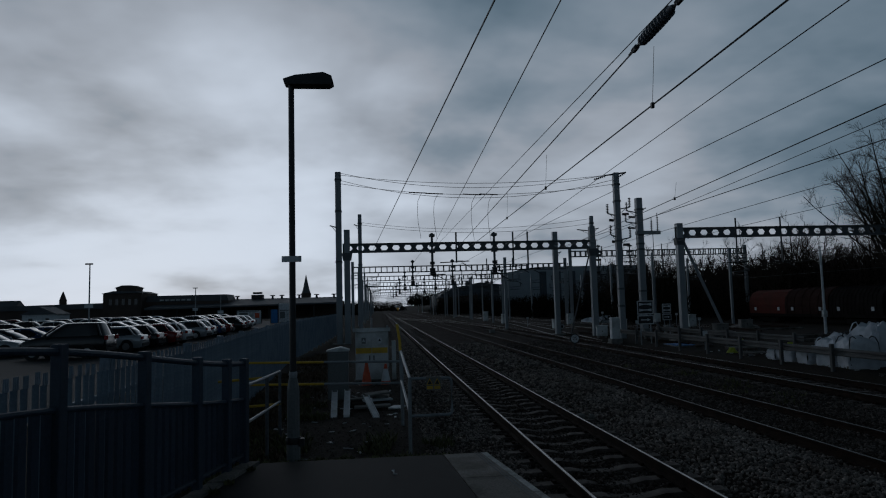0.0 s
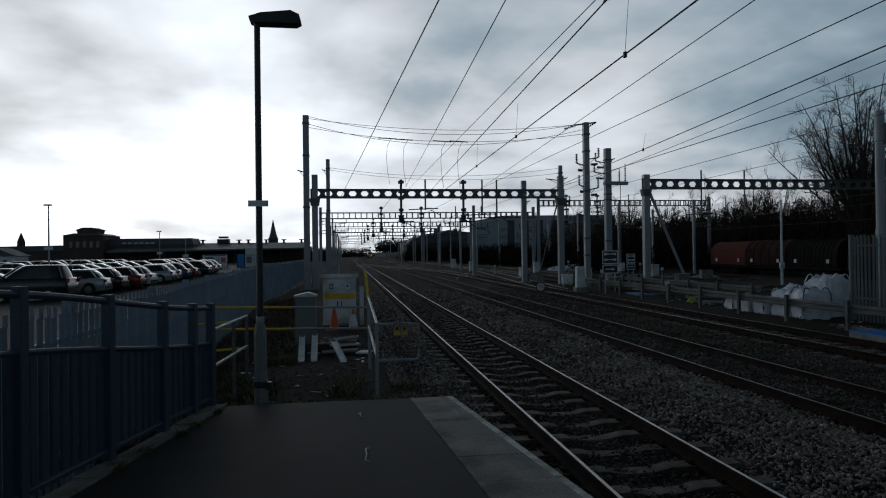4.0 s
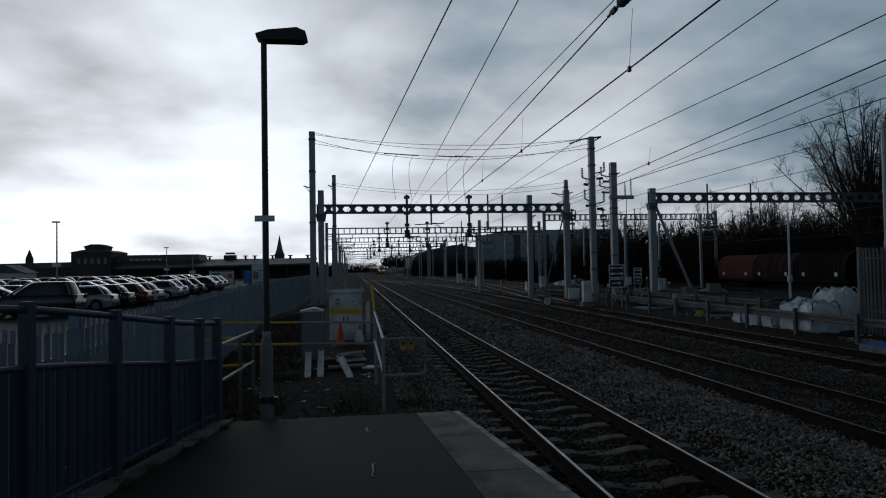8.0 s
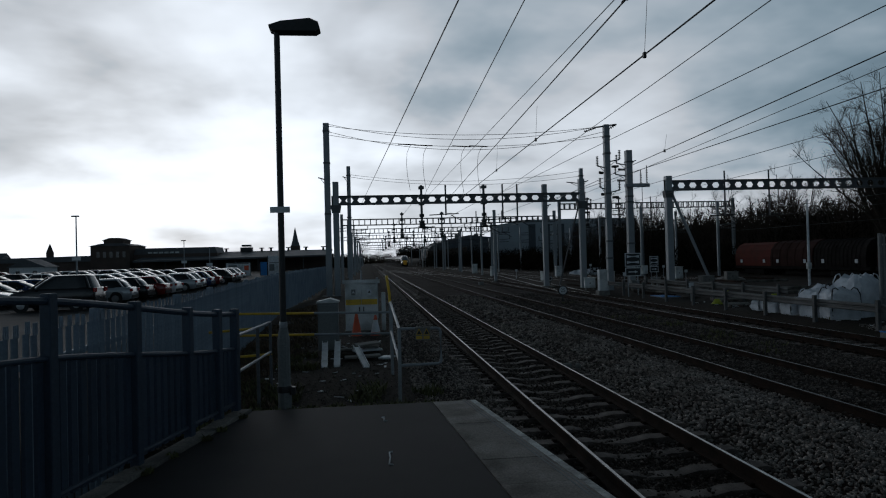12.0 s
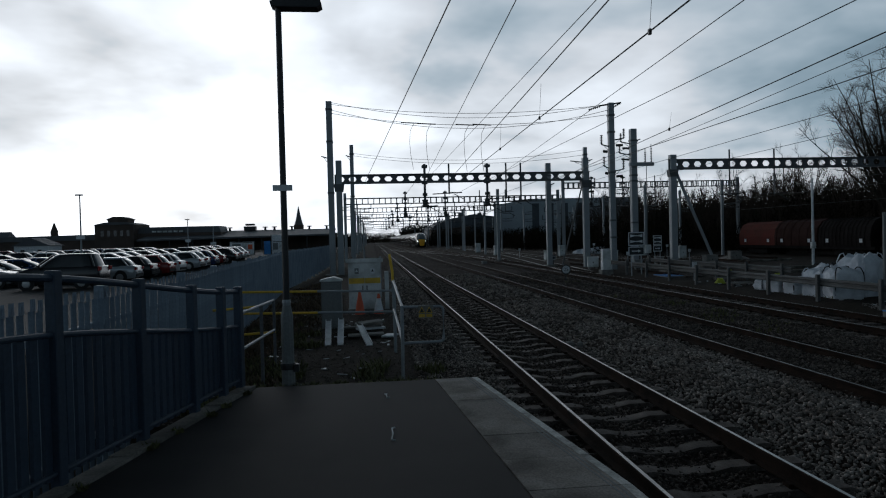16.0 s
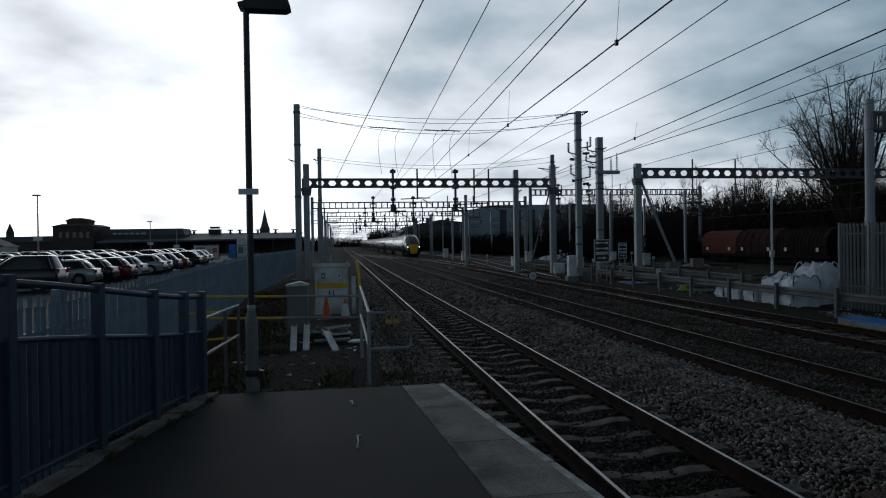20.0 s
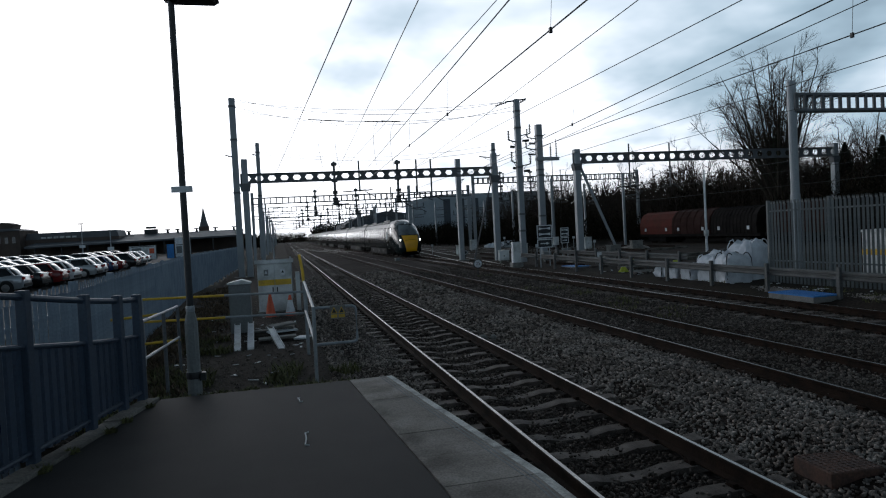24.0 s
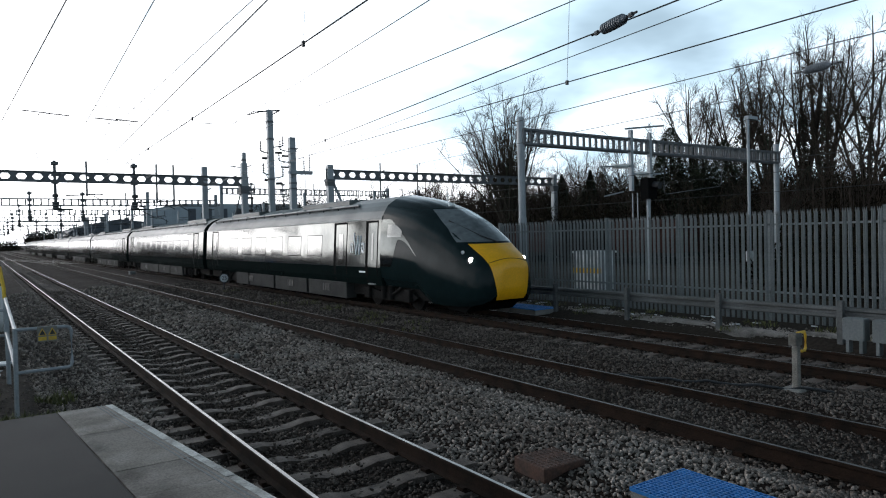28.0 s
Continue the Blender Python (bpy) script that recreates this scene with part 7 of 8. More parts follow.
# ---- station and town ----
def station():
    g = thing("station_building", "long dark station building with slate roofs and canopy", "station")
    y = 170.0
    part("tower", Shape().box(-69, y, -0.3, -60, y + 12, 7.4), M_BRICK, g)
    part("tower_roof", Shape().prism([(-69.4, 7.4), (-59.6, 7.4), (-61.8, 8.0), (-66.5, 8.0)], y - 0.4, y + 12), M_SLATE, g)
    part("cupola", Shape().prism([(-66.2, 8.0), (-61.8, 8.0), (-61.6, 8.7), (-61.2, 8.8), (-63.0, 9.4), (-65.0, 9.4), (-66.8, 8.8), (-66.4, 8.7)], y + 1, y + 6), M_BRICK, g)
    part("wing", Shape().box(-96, y + 2, -0.3, -69, y + 12, 3.8), M_BRICK, g)
    part("wing_roof", Shape().prism([(-96.4, 3.8), (-69, 3.8), (-69, 5.2), (-95.5, 4.9)], y + 1.6, y + 12), M_SLATE, g)
    part("turret", Shape().turned([(0.9, 3.8), (0.9, 6.2), (0.1, 8.3)], 8, pose(-80, y + 4, 0)), M_BRICK, g)
    part("hall", Shape().box(-60, y + 3, -0.3, -40, y + 12, 5.2), M_BRICK, g)
    part("hall_roof", Shape().prism([(-60, 5.2), (-40, 5.2), (-40.5, 6.7), (-59.5, 6.7)], y + 3, y + 12), M_SLATE, g)
    part("canopy_roof", Shape().add([(-58, y - 4, 3.6), (-12, y - 4, 4.0), (-12, y + 14, 5.6), (-58, y + 14, 5.6), (-58, y - 4, 3.2), (-12, y - 4, 3.6), (-12, y + 14, 5.2), (-58, y + 14, 5.2)], [(0, 1, 2, 3), (4, 7, 6, 5), (0, 4, 5, 1), (1, 5, 6, 2), (2, 6, 7, 3), (3, 7, 4, 0)]), M_SLATE, g)
    part("back_wall", Shape().box(-58, y + 10, -0.3, -12, y + 11, 5.0), M_BRICK, g)
    for i in range(9):
        part("column", Shape().rod((-56 + i * 5.4, y - 3.5, -0.3), (-56 + i * 5.4, y - 3.5, 3.4), 0.15, n=8), M_BLACK, g)
    for i in range(6):
        part("skylight", Shape().box(-56.5 + i * 1.3, y + 2.6, 5.35 - 0.0, -55.6 + i * 1.3, y + 2.95, 5.75), M_GREY_PAINT, g)
    x = -49.0
    while x < -14:
        v = Shape().rod((x, y + 13, 5.4), (x, y + 13, 6.2), 0.35, 0.25, n=8).rod((x, y + 13, 6.2), (x, y + 13, 6.45), 0.75, 0.6, n=8)
        part("roof_vent", v, M_BLACK, g)
        x += 4.6 if cr.random() < 0.7 else 2.4
    part("roof_plant", Shape().box(-36.0, y + 12, 5.5, -33, y + 14, 6.6).box(-35.6, y + 12, 6.8, -33.4, y + 14, 7.3), M_BLACK, g)
    for i in range(5):
        part("window", Shape().box(-67.6 + i * 1.5, y - 0.06, 4.6, -66.9 + i * 1.5, y - 0.01, 6.0), M_GLASS_DARK, g)
    c = thing("church", "dark stone church with a tall pointed spire", "church", pose(-44.7, 400, 0))
    part("tower", Shape().box(-2.6, -2.6, -0.3, 2.6, 2.6, 12), M_BRICK, c)
    part("spire", Shape().turned([(2.6, 12), (1.7, 15), (0.08, 23)], 8), M_SLATE, c)
    part("nave", Shape().box(2.6, -4, -0.3, 22, 4, 7), M_BRICK, c)
    h = thing("house", "small pale house at the far edge of the car park", "house", pose(-74, 150, -0.2))
    part("wall", Shape().box(-3.5, 0, 0, 3.5, 6, 2.9), M_PVC, h)
    part("roof", Shape().prism([(-3.9, 2.9), (3.9, 2.9), (0, 4.6)], -0.3, 6.3), M_SLATE, h)
    for d in (-1.8, 1.6):
        part("window", Shape().box(d - 0.4, -0.05, 1.0, d + 0.4, -0.005, 2.1), M_GLASS_DARK, h)
    for x, w, hh in ((-110, 20, 4.5), (-140, 24, 6), (-175, 30, 5)):
        b = thing("terrace", "row of dark town houses beyond the car park", "house", pose(x, 190, -0.3), group="town houses")
        part("wall", Shape().box(-w / 2, 0, 0, w / 2, 8, hh), M_BRICK, b)
        part("roof", Shape().prism([(0, hh), (8, hh), (4, hh + 2.6)], -w / 2, w / 2, "x"), M_SLATE, b)


station()


def shed():
    g = thing("industrial_shed", "large grey clad industrial shed with dark vertical panels", "warehouse", pose(0, 150, -0.4))
    x0, x1 = 25.6, 60.0
    part("front_wall", Shape().box(33.5, 0, 0, x1, 0.4, 11.0), M_SHED, g)
    part("side_wall", Shape().prism([(25.6, 0), (33.5, 0), (33.5, 11.0), (25.6, 9.7)], 0.0, 0.4), M_SHED, g)
    part("side_return", Shape().prism([(25.6, 0.4), (26.0, 0.4), (38.0, 60), (37.6, 60)], 0, 9.7, "z"), M_SHED, g)
    part("roof", Shape().add([(25.4, -0.3, 9.75), (33.5, -0.3, 11.05), (60, -0.3, 11.1), (60, 60, 11.1), (45.5, 60, 11.05), (37.4, 60, 9.75)], [(0, 1, 2, 3, 4, 5)]), M_SLATE, g)
    for a in (34.2, 37.6, 41.0, 44.6):
        part("dark_panel", Shape().box(a, -0.08, 0.5, a + 1.6, -0.004, 10.0), M_SHED_DARK, g)
    rib = Shape()
    x = 25.9
    while x < 59.8:
        zt = 9.7 + (x - 25.6) * 0.165 if x < 33.5 else 10.9
        rib.box(x - 0.05, -0.05, 0.2, x + 0.05, -0.002, zt - 0.15)
        x += 0.62
    part("cladding_ribs", rib, M_SHED, g)["kind"] = "stuff"


shed()


def depot():
    """Distant train depot: long dark roofs in steps with a pale gable."""
    g = thing("depot_building", "distant dark grey depot with stepped roofs", "warehouse", pose(0, 232, -0.3))
    part("hall", Shape().prism([(19, 0), (42, 0), (42, 9.6), (33, 10.6), (24, 9.0), (19, 6.6)], 0, 40), M_SHED_DARK, g)
    part("annexe", Shape().prism([(17, 0), (30, 0), (30, 6.2), (17, 5.2)], -14, 0), M_BRICK, g)
    part("annexe_roof", Shape().prism([(16.7, 5.2), (30.3, 6.25), (30.3, 6.5), (16.7, 5.45)], -14.3, -0.05), M_SLATE, g)
    for i in range(6):
        part("window", Shape().box(18.2 + i * 1.9, -14.06, 2.4, 19.4 + i * 1.9, -14.01, 3.8), M_GLASS_DARK, g)
    for x in (24.5, 29.0, 36.0):
        part("roof_vent", Shape().bevel_box(x - 0.6, 3, 8.5, x + 0.6, 5, 11.2, 0.05), M_DARK_GREY, g)


depot()


# ---- bare trees ----
def spike(s, a, b, r):
    """A twig: a three-sided taper that ends in a point."""
    d = b - a
    u = d.orthogonal().normalized() * r
    w = d.cross(u).normalized() * r
    s.add([a + u, a - u * 0.5 + w * 0.87, a - u * 0.5 - w * 0.87, b], [(0, 1, 3), (1, 2, 3), (2, 0, 3)])


def limb(r, shape, a, d, ln, r0, r1, k, bend, lift, n):
    """One bent, tapered limb that turns upwards; gives back its points."""
    p, v = Vector(a), Vector(d).normalized()
    pts = [p]
    for i in range(k):
        v = (v + Vector((r.uniform(-1, 1), r.uniform(-1, 1), r.uniform(-0.6, 0.6))) * bend + Vector((0, 0, lift))).normalized()
        p = p + v * (ln / k)
        pts.append(p)
    for i in range(k):
        shape.rod(pts[i], pts[i + 1], r0 + (r1 - r0) * i / k, r0 + (r1 - r0) * (i + 1) / k, n=n, caps=False)
    return pts


def along(pts, t):
    f = min(t * (len(pts) - 1), len(pts) - 1 - 1e-4)
    j = int(f)
    return pts[j].lerp(pts[j + 1], f - j), (pts[j + 1] - pts[j]).normalized()


def lean_off(r, v, angle, up):
    """A direction that leaves v by an angle, any way round, then drawn upwards."""
    side = v.cross(Vector((r.uniform(-1, 1), r.uniform(-1, 1), r.uniform(-0.3, 0.3)))).normalized()
    return (v * math.cos(angle) + side * math.sin(angle) + Vector((0, 0, up))).normalized()


def bare_tree(seed, h, fan, stems, fork, ivy=0.0, label="tall bare winter tree with fine upward twigs", boughs=13, sprays=9, twigs_each=8):
    """A winter tree: a short bole that forks into rising stems; boughs, sprays and twigs all turn upwards."""
    r = random.Random(seed)
    wood, twigs = Shape(), Shape()
    rad = h * 0.017
    bole = limb(r, wood, (0, 0, -0.3), (r.uniform(-0.05, 0.05), r.uniform(-0.05, 0.05), 1), h * fork + 0.3, rad, rad * 0.85, 3, 0.03, 0.0, 9)
    turn = r.uniform(0, 6.283)
    for i in range(stems):
        a = turn + 6.283 * i / stems + r.uniform(-0.4, 0.4)
        tilt = 0.08 if i == 0 else fan * math.sqrt(r.uniform(0.08, 1.15))
        q, _ = along(bole, r.uniform(0.55, 1.0))
        ln = (h * (1 - fork)) * (1.0 if i == 0 else r.uniform(0.84, 0.98) * (1 - 0.30 * (tilt / max(fan, 0.1)) ** 2 * min(1, fan)))
        st = limb(r, wood, q, (math.sin(tilt) * math.cos(a), math.sin(tilt) * math.sin(a), math.cos(tilt)), ln, rad * r.uniform(0.45, 0.65), 0.03, 7, 0.055, 0.035, 6)
        arms = [(st, ln, boughs)]
        for _ in range(2):
            t = r.uniform(0.22, 0.5)
            q, v = along(st, t)
            sub = ln * (1 - t) * r.uniform(0.78, 1.0)
            arms.append((limb(r, wood, q, lean_off(r, v, r.uniform(0.22, 0.48), 0.02), sub, rad * 0.36 * (1 - 0.5 * t), 0.025, 6, 0.06, 0.03, 5), sub, max(4, boughs * 2 // 3)))
        for stem, reach, count in arms:
            for b in range(count):
                t = 0.14 + 0.84 * (b + r.random()) / count
                q, v = along(stem, t)
                bl = reach * (0.26 * (1 - t) + 0.10) * r.uniform(0.7, 1.25)
                bo = limb(r, wood, q, lean_off(r, v, r.uniform(0.6, 1.05), 0.06), bl, 0.016 + 0.024 * (1 - t) * h / 18, 0.010, 3, 0.08, 0.06, 4)
                for c in range(sprays):
                    t2 = 0.15 + 0.85 * (c + r.random()) / sprays
                    q, v = along(bo, t2)
                    sl = (0.5 + bl * (0.40 * (1 - t2) + 0.12)) * r.uniform(0.7, 1.3)
                    sp = limb(r, twigs, q, lean_off(r, v, r.uniform(0.45, 0.95), 0.08), sl, 0.012, 0.007, 2, 0.06, 0.08, 3)
                    for e in range(twigs_each):
                        q, v = along(sp, 0.1 + 0.9 * (e + r.random()) / twigs_each)
                        spike(twigs, q, q + lean_off(r, v, r.uniform(0.3, 0.9), 0.10) * r.uniform(0.35, 0.85), 0.007)
    g = thing("tree", label, "tree", group="bare trees")
    part("trunk", wood, M_BARK, g, smooth=True)
    part("crown", twigs, M_TWIG, g)
    if ivy:
        leaf = Shape()
        for _ in range(int(5200 * ivy)):
            z = h * 0.55 * r.random() ** 1.1
            rr = (0.15 + 0.75 * r.random()) * (1 - 0.75 * z / (h * 0.55)) + 0.1
            a = r.uniform(0, 6.283)
            c = Vector((rr * math.cos(a), rr * math.sin(a), z))
            e, f = (Vector((r.uniform(-1, 1), r.uniform(-1, 1), r.uniform(-1, 1))) * 0.14 for _ in range(2))
            leaf.add([c, c + e, c + e * 0.6 + f, c + f * 0.8], [(0, 1, 2, 3)])
        part("ivy", leaf, M_IVY, g, "dark ivy round the trunk")
    return g


TREES = [bare_tree(6, 19.4, 0.50, 9, 0.14, 0.6, "broad bare winter tree with a rounded fan of fine twigs", 13, 8, 7), bare_tree(2, 17, 0.34, 5, 0.2, 0.8, boughs=11, sprays=7, twigs_each=6), bare_tree(3, 16, 0.38, 5, 0.14, 0.2, boughs=11, sprays=7, twigs_each=6), bare_tree(4, 11.5, 0.7, 5, 0.1, 0.0, "low spreading bare winter tree", 9, 7, 5), bare_tree(5, 17.5, 0.30, 5, 0.26, 0.9, boughs=11, sprays=7, twigs_each=6)]
placed = set()


def plant(k, x, y, turn, s=1.0):
    m = pose(x, y, ground_height(x, y) - 0.1, 0, 0, turn)
    if k not in placed:
        placed.add(k)
        TREES[k].matrix_basis = m @ Matrix.Scale(s, 4)
    else:
        o = copy_thing(TREES[k], m)
        o.scale = (s, s, s)


tr = random.Random(31)
plant(0, 45.0, 56.0, 20, 1.0)
plant(4, 47.5, 59.0, 80, 0.9)
for i, (x, y) in enumerate(((55, 40), (57, 36.5), (55, 32.5), (58, 29), (56, 25), (57, 20.5), (55.5, 16.5), (57, 12), (57, 7), (62, 33), (63, 22))):
    plant((1, 2, 4)[i % 3], x, y, tr.uniform(0, 360), tr.uniform(0.98, 1.18))
for i, (x, y) in enumerate(((52, 46), (54, 50), (51, 55), (52, 52), (54, 58), (50, 64), (55, 68), (49, 74), (44, 80), (52, 82), (46, 90), (40, 97), (50, 98), (58, 90), (44, 106), (38, 112), (60, 60), (62, 74), (36, 122), (47, 118), (43, 70), (41, 86), (37, 104), (47, 66))):
    plant(3, x, y, tr.uniform(0, 360), tr.uniform(0.75, 1.1))


def thicket():
    """Close bare saplings on the wooded bank: upright stems with short rising side twigs."""
    rs = np.random.RandomState(17)
    n = 5200
    y = rs.uniform(-10, 135, n)
    x = 42 + rs.uniform(0, 20, n) - 0.06 * np.maximum(y - 60, 0)
    z = np.array([ground_height(a, b) for a, b in zip(x, y)])
    h = rs.uniform(4.0, 8.6, n) * (1 + 0.12 * np.sin(y * 0.35))
    V, F = [], []
    k = 0
    for part_of in range(9):
        if part_of == 0:
            base, d, w, ln = np.c_[x, y, z - 0.2], np.c_[rs.normal(0, 0.07, n), rs.normal(0, 0.07, n), np.ones(n)], np.full(n, 0.035), h
        else:
            t = rs.uniform(0.25, 0.95, n)
            base = np.c_[x, y, z] + stem * (h * t)[:, None]
            d = np.c_[rs.normal(0, 0.42, n), rs.normal(0, 0.42, n), np.full(n, 0.8)]
            w, ln = np.full(n, 0.014), h * rs.uniform(0.15, 0.38, n)
        d /= np.linalg.norm(d, axis=1)[:, None]
        if part_of == 0:
            stem = d
        a = rs.uniform(0, 6.283, n)
        u = np.c_[np.cos(a), np.sin(a), np.zeros(n)] * w[:, None]
        v = np.c_[-np.sin(a), np.cos(a), np.zeros(n)] * w[:, None]
        tip = base + d * ln[:, None]
        V.append(np.stack([base + u, base - u * 0.5 + v * 0.87, base - u * 0.5 - v * 0.87, tip], 1).reshape(-1, 3))
        q = np.arange(n)[:, None] * 4 + k
        F.append(np.concatenate([q + (0, 1, 3), q + (1, 2, 3), q + (2, 0, 3)]))
        k += n * 4
    V, F = np.concatenate(V), np.concatenate(F)
    me = bpy.data.meshes.new("thicket")
    me.vertices.add(len(V)), me.loops.add(F.size), me.polygons.add(len(F))
    me.vertices.foreach_set("co", V.ravel().astype(np.float32))
    me.loops.foreach_set("vertex_index", F.ravel().astype(np.int32))
    me.polygons.foreach_set("loop_start", np.arange(0, F.size, 3, dtype=np.int32))
    me.update(calc_edges=True)
    me.materials.append(M_TWIG)
    tagged(new("thicket", me), "close bare saplings on the wooded bank", "thicket", kind="stuff")


thicket()


def evergreen(seed, h, wide, peak, label):
    """A dark evergreen: many drooping sprays in uneven tiers; peak sets how pointed it is."""
    r = random.Random(seed)
    g = thing("conifer", label, "tree", group="conifers")
    part("trunk", Shape().rod((0, 0, -0.3), (0, 0, h * 0.92), h * 0.018, 0.03, n=6), M_BARK, g)
    s = Shape()
    for _ in range(15000):
        q = r.random() ** 0.85
        a = r.uniform(0, 6.283)
        lump = 0.78 + 0.75 * noise.noise(Vector((math.cos(a) * 1.6 + seed, math.sin(a) * 1.6, q * 6))) + 0.35 * noise.noise(Vector((math.cos(a) * 4, math.sin(a) * 4 + seed, q * 14)))
        rad = wide * (1 - q) ** (1 / peak) * max(lump, 0.25) + 0.03
        d = rad * math.sqrt(r.uniform(0.25, 1.0))
        c = Vector((d * math.cos(a), d * math.sin(a), h * (0.05 + 0.95 * q) - d * 0.15))
        e = Vector((math.cos(a), math.sin(a), r.uniform(-0.3, 0.5))) * r.uniform(0.2, 0.75) * (1.2 - q)
        f = Vector((-math.sin(a), math.cos(a), r.uniform(-0.4, 0.4))) * r.uniform(0.06, 0.18) * (1.3 - q)
        s.add([c - f, c + e * 0.5 - f * 0.6, c + e, c + f], [(0, 1, 2, 3)])
    part("crown", s, M_IVY, g)
    return g


CON = [evergreen(1, 11.4, 6.6, 1.15, "large dark evergreen with an uneven rounded crown"), evergreen(2, 8.4, 3.4, 0.9, "dark conifer with drooping dense branches")]
used_con = set()
for kind, x, y, k in ((0, 48, 37.5, 1.0), (1, 47, 50.0, 1.0), (1, 46.5, 45.6, 1.0), (0, 50, 33.5, 0.86), (1, 47.5, 41.0, 0.9), (0, 49, 19, 0.62), (1, 45.5, 54, 0.7), (0, 51, 27, 0.6), (0, 54, 10, 0.62), (0, 50.5, 40, 0.95), (0, 47, 33.5, 0.75)):
    m = pose(x, y, ground_height(x, y), 0, 0, x * 77)
    if kind in used_con:
        o = copy_thing(CON[kind], m)
    else:
        o = CON[kind]
        o.matrix_basis = m
        used_con.add(kind)
    o.scale = (k, k, k)


def scrub():
    """Dense dark undergrowth on the bank: many small crossed leaves and stems in mounds."""
    rs = np.random.RandomState(8)
    mounds = []
    for _ in range(380):
        y = rs.uniform(-6, 140)
        x = 41 + rs.uniform(0, 24) - 0.05 * max(y - 60, 0)
        mounds.append((x, y, rs.uniform(2.0, 4.5), rs.uniform(3.2, 7.5)))
    for _ in range(90):
        y = rs.uniform(66, 150)
        mounds.append((rs.uniform(22, 44) + 0 * y, y, rs.uniform(1.5, 3.0), rs.uniform(1.5, 4.0)))
    for _ in range(130):
        mounds.append((rs.uniform(46, 63), rs.uniform(-12, 62), rs.uniform(2.5, 4.5), rs.uniform(4.5, 7.5)))
    for _ in range(40):
        mounds.append((rs.uniform(21, 36), rs.uniform(138, 148), rs.uniform(1.5, 3.0), rs.uniform(2.0, 4.6)))
    for _ in range(30):
        mounds.append((rs.uniform(16, 30), rs.uniform(170, 214), rs.uniform(2, 4), rs.uniform(2.5, 6.5)))
    for _ in range(70):
        mounds.append((rs.uniform(19, 40), rs.uniform(-9, 14), rs.uniform(1.8, 3.2), rs.uniform(1.4, 2.6)))
    V, F, k = [], [], 0
    for x, y, rad, h in mounds:
        n = 620
        a, q = rs.uniform(0, 6.283, n), rs.uniform(0, 1, n)
        d = rad * np.sqrt(rs.uniform(0, 1, n))
        z = ground_height(x, y) + h * q * (1 - 0.55 * (d / rad) ** 2) + 0.1
        c = np.c_[x + d * np.cos(a), y + d * np.sin(a), z]
        e, f = rs.normal(0, 0.26, (n, 3)), rs.normal(0, 0.05, (n, 3))
        e[:, 2] += 0.25
        quad = np.stack([c, c + e, c + e + f * 0.8, c + f], 1).reshape(-1, 3)
        V.append(quad)
        F.append(np.arange(n * 4).reshape(-1, 4) + k)
        k += n * 4
    V, F = np.concatenate(V), np.concatenate(F)
    me = bpy.data.meshes.new("undergrowth")
    me.vertices.add(len(V)), me.loops.add(F.size), me.polygons.add(len(F))
    me.vertices.foreach_set("co", V.ravel().astype(np.float32))
    me.loops.foreach_set("vertex_index", F.ravel().astype(np.int32))
    me.polygons.foreach_set("loop_start", np.arange(0, F.size, 4, dtype=np.int32))
    me.update(calc_edges=True)
    me.materials.append(M_SCRUB)
    tagged(new("undergrowth", me), "dense dark bare undergrowth on the wooded bank", "undergrowth", kind="stuff")


scrub()


def far_woods():
    """Distant hedge line and hill woods as one ragged belt of small leaves."""
    rs = np.random.RandomState(9)
    V, F, k = [], [], 0
    for x0, x1, y0, y1, h0, h1, n in ((-400, -84, 210, 260, 3, 6, 26000), (-60, 16, 460, 560, 5, 9, 14000), (14, 120, 300, 420, 3, 8, 30000), (-25, -8, 190, 240, 2, 4, 4000), (60, 240, 120, 300, 5, 11, 40000)):
        c = np.c_[rs.uniform(x0, x1, n), rs.uniform(y0, y1, n), np.zeros(n)]
        hh = np.array([h0 + (h1 - h0) * (0.5 + 0.5 * noise.noise(Vector((p[0] * 0.04, p[1] * 0.03, 2))) + 0.25 * noise.noise(Vector((p[0] * 0.3, p[1] * 0.3, 5)))) for p in c])
        q = rs.uniform(0, 1, n)
        c[:, 2] = hh * q ** 0.8 + (3 if x0 > 0 else -0.3)
        e, f = rs.normal(0, 0.3, (n, 3)), rs.normal(0, 1.0, (n, 3)) * (0.07 + 0.5 * (1 - q[:, None]) ** 1.5)
        e[:, 2] = np.abs(e[:, 2]) + 0.5
        V.append(np.stack([c, c + e, c + e + f * 0.5, c + f], 1).reshape(-1, 3))
        F.append(np.arange(n * 4).reshape(-1, 4) + k)
        k += n * 4
    V, F = np.concatenate(V), np.concatenate(F)
    me = bpy.data.meshes.new("far_woods")
    me.vertices.add(len(V)), me.loops.add(F.size), me.polygons.add(len(F))
    me.vertices.foreach_set("co", V.ravel().astype(np.float32))
    me.loops.foreach_set("vertex_index", F.ravel().astype(np.int32))
    me.polygons.foreach_set("loop_start", np.arange(0, F.size, 4, dtype=np.int32))
    me.update(calc_edges=True)
    me.materials.append(M_SCRUB)
    tagged(new("far_woods", me), "distant dark bare woods and hedges", "woods", kind="stuff")


far_woods()


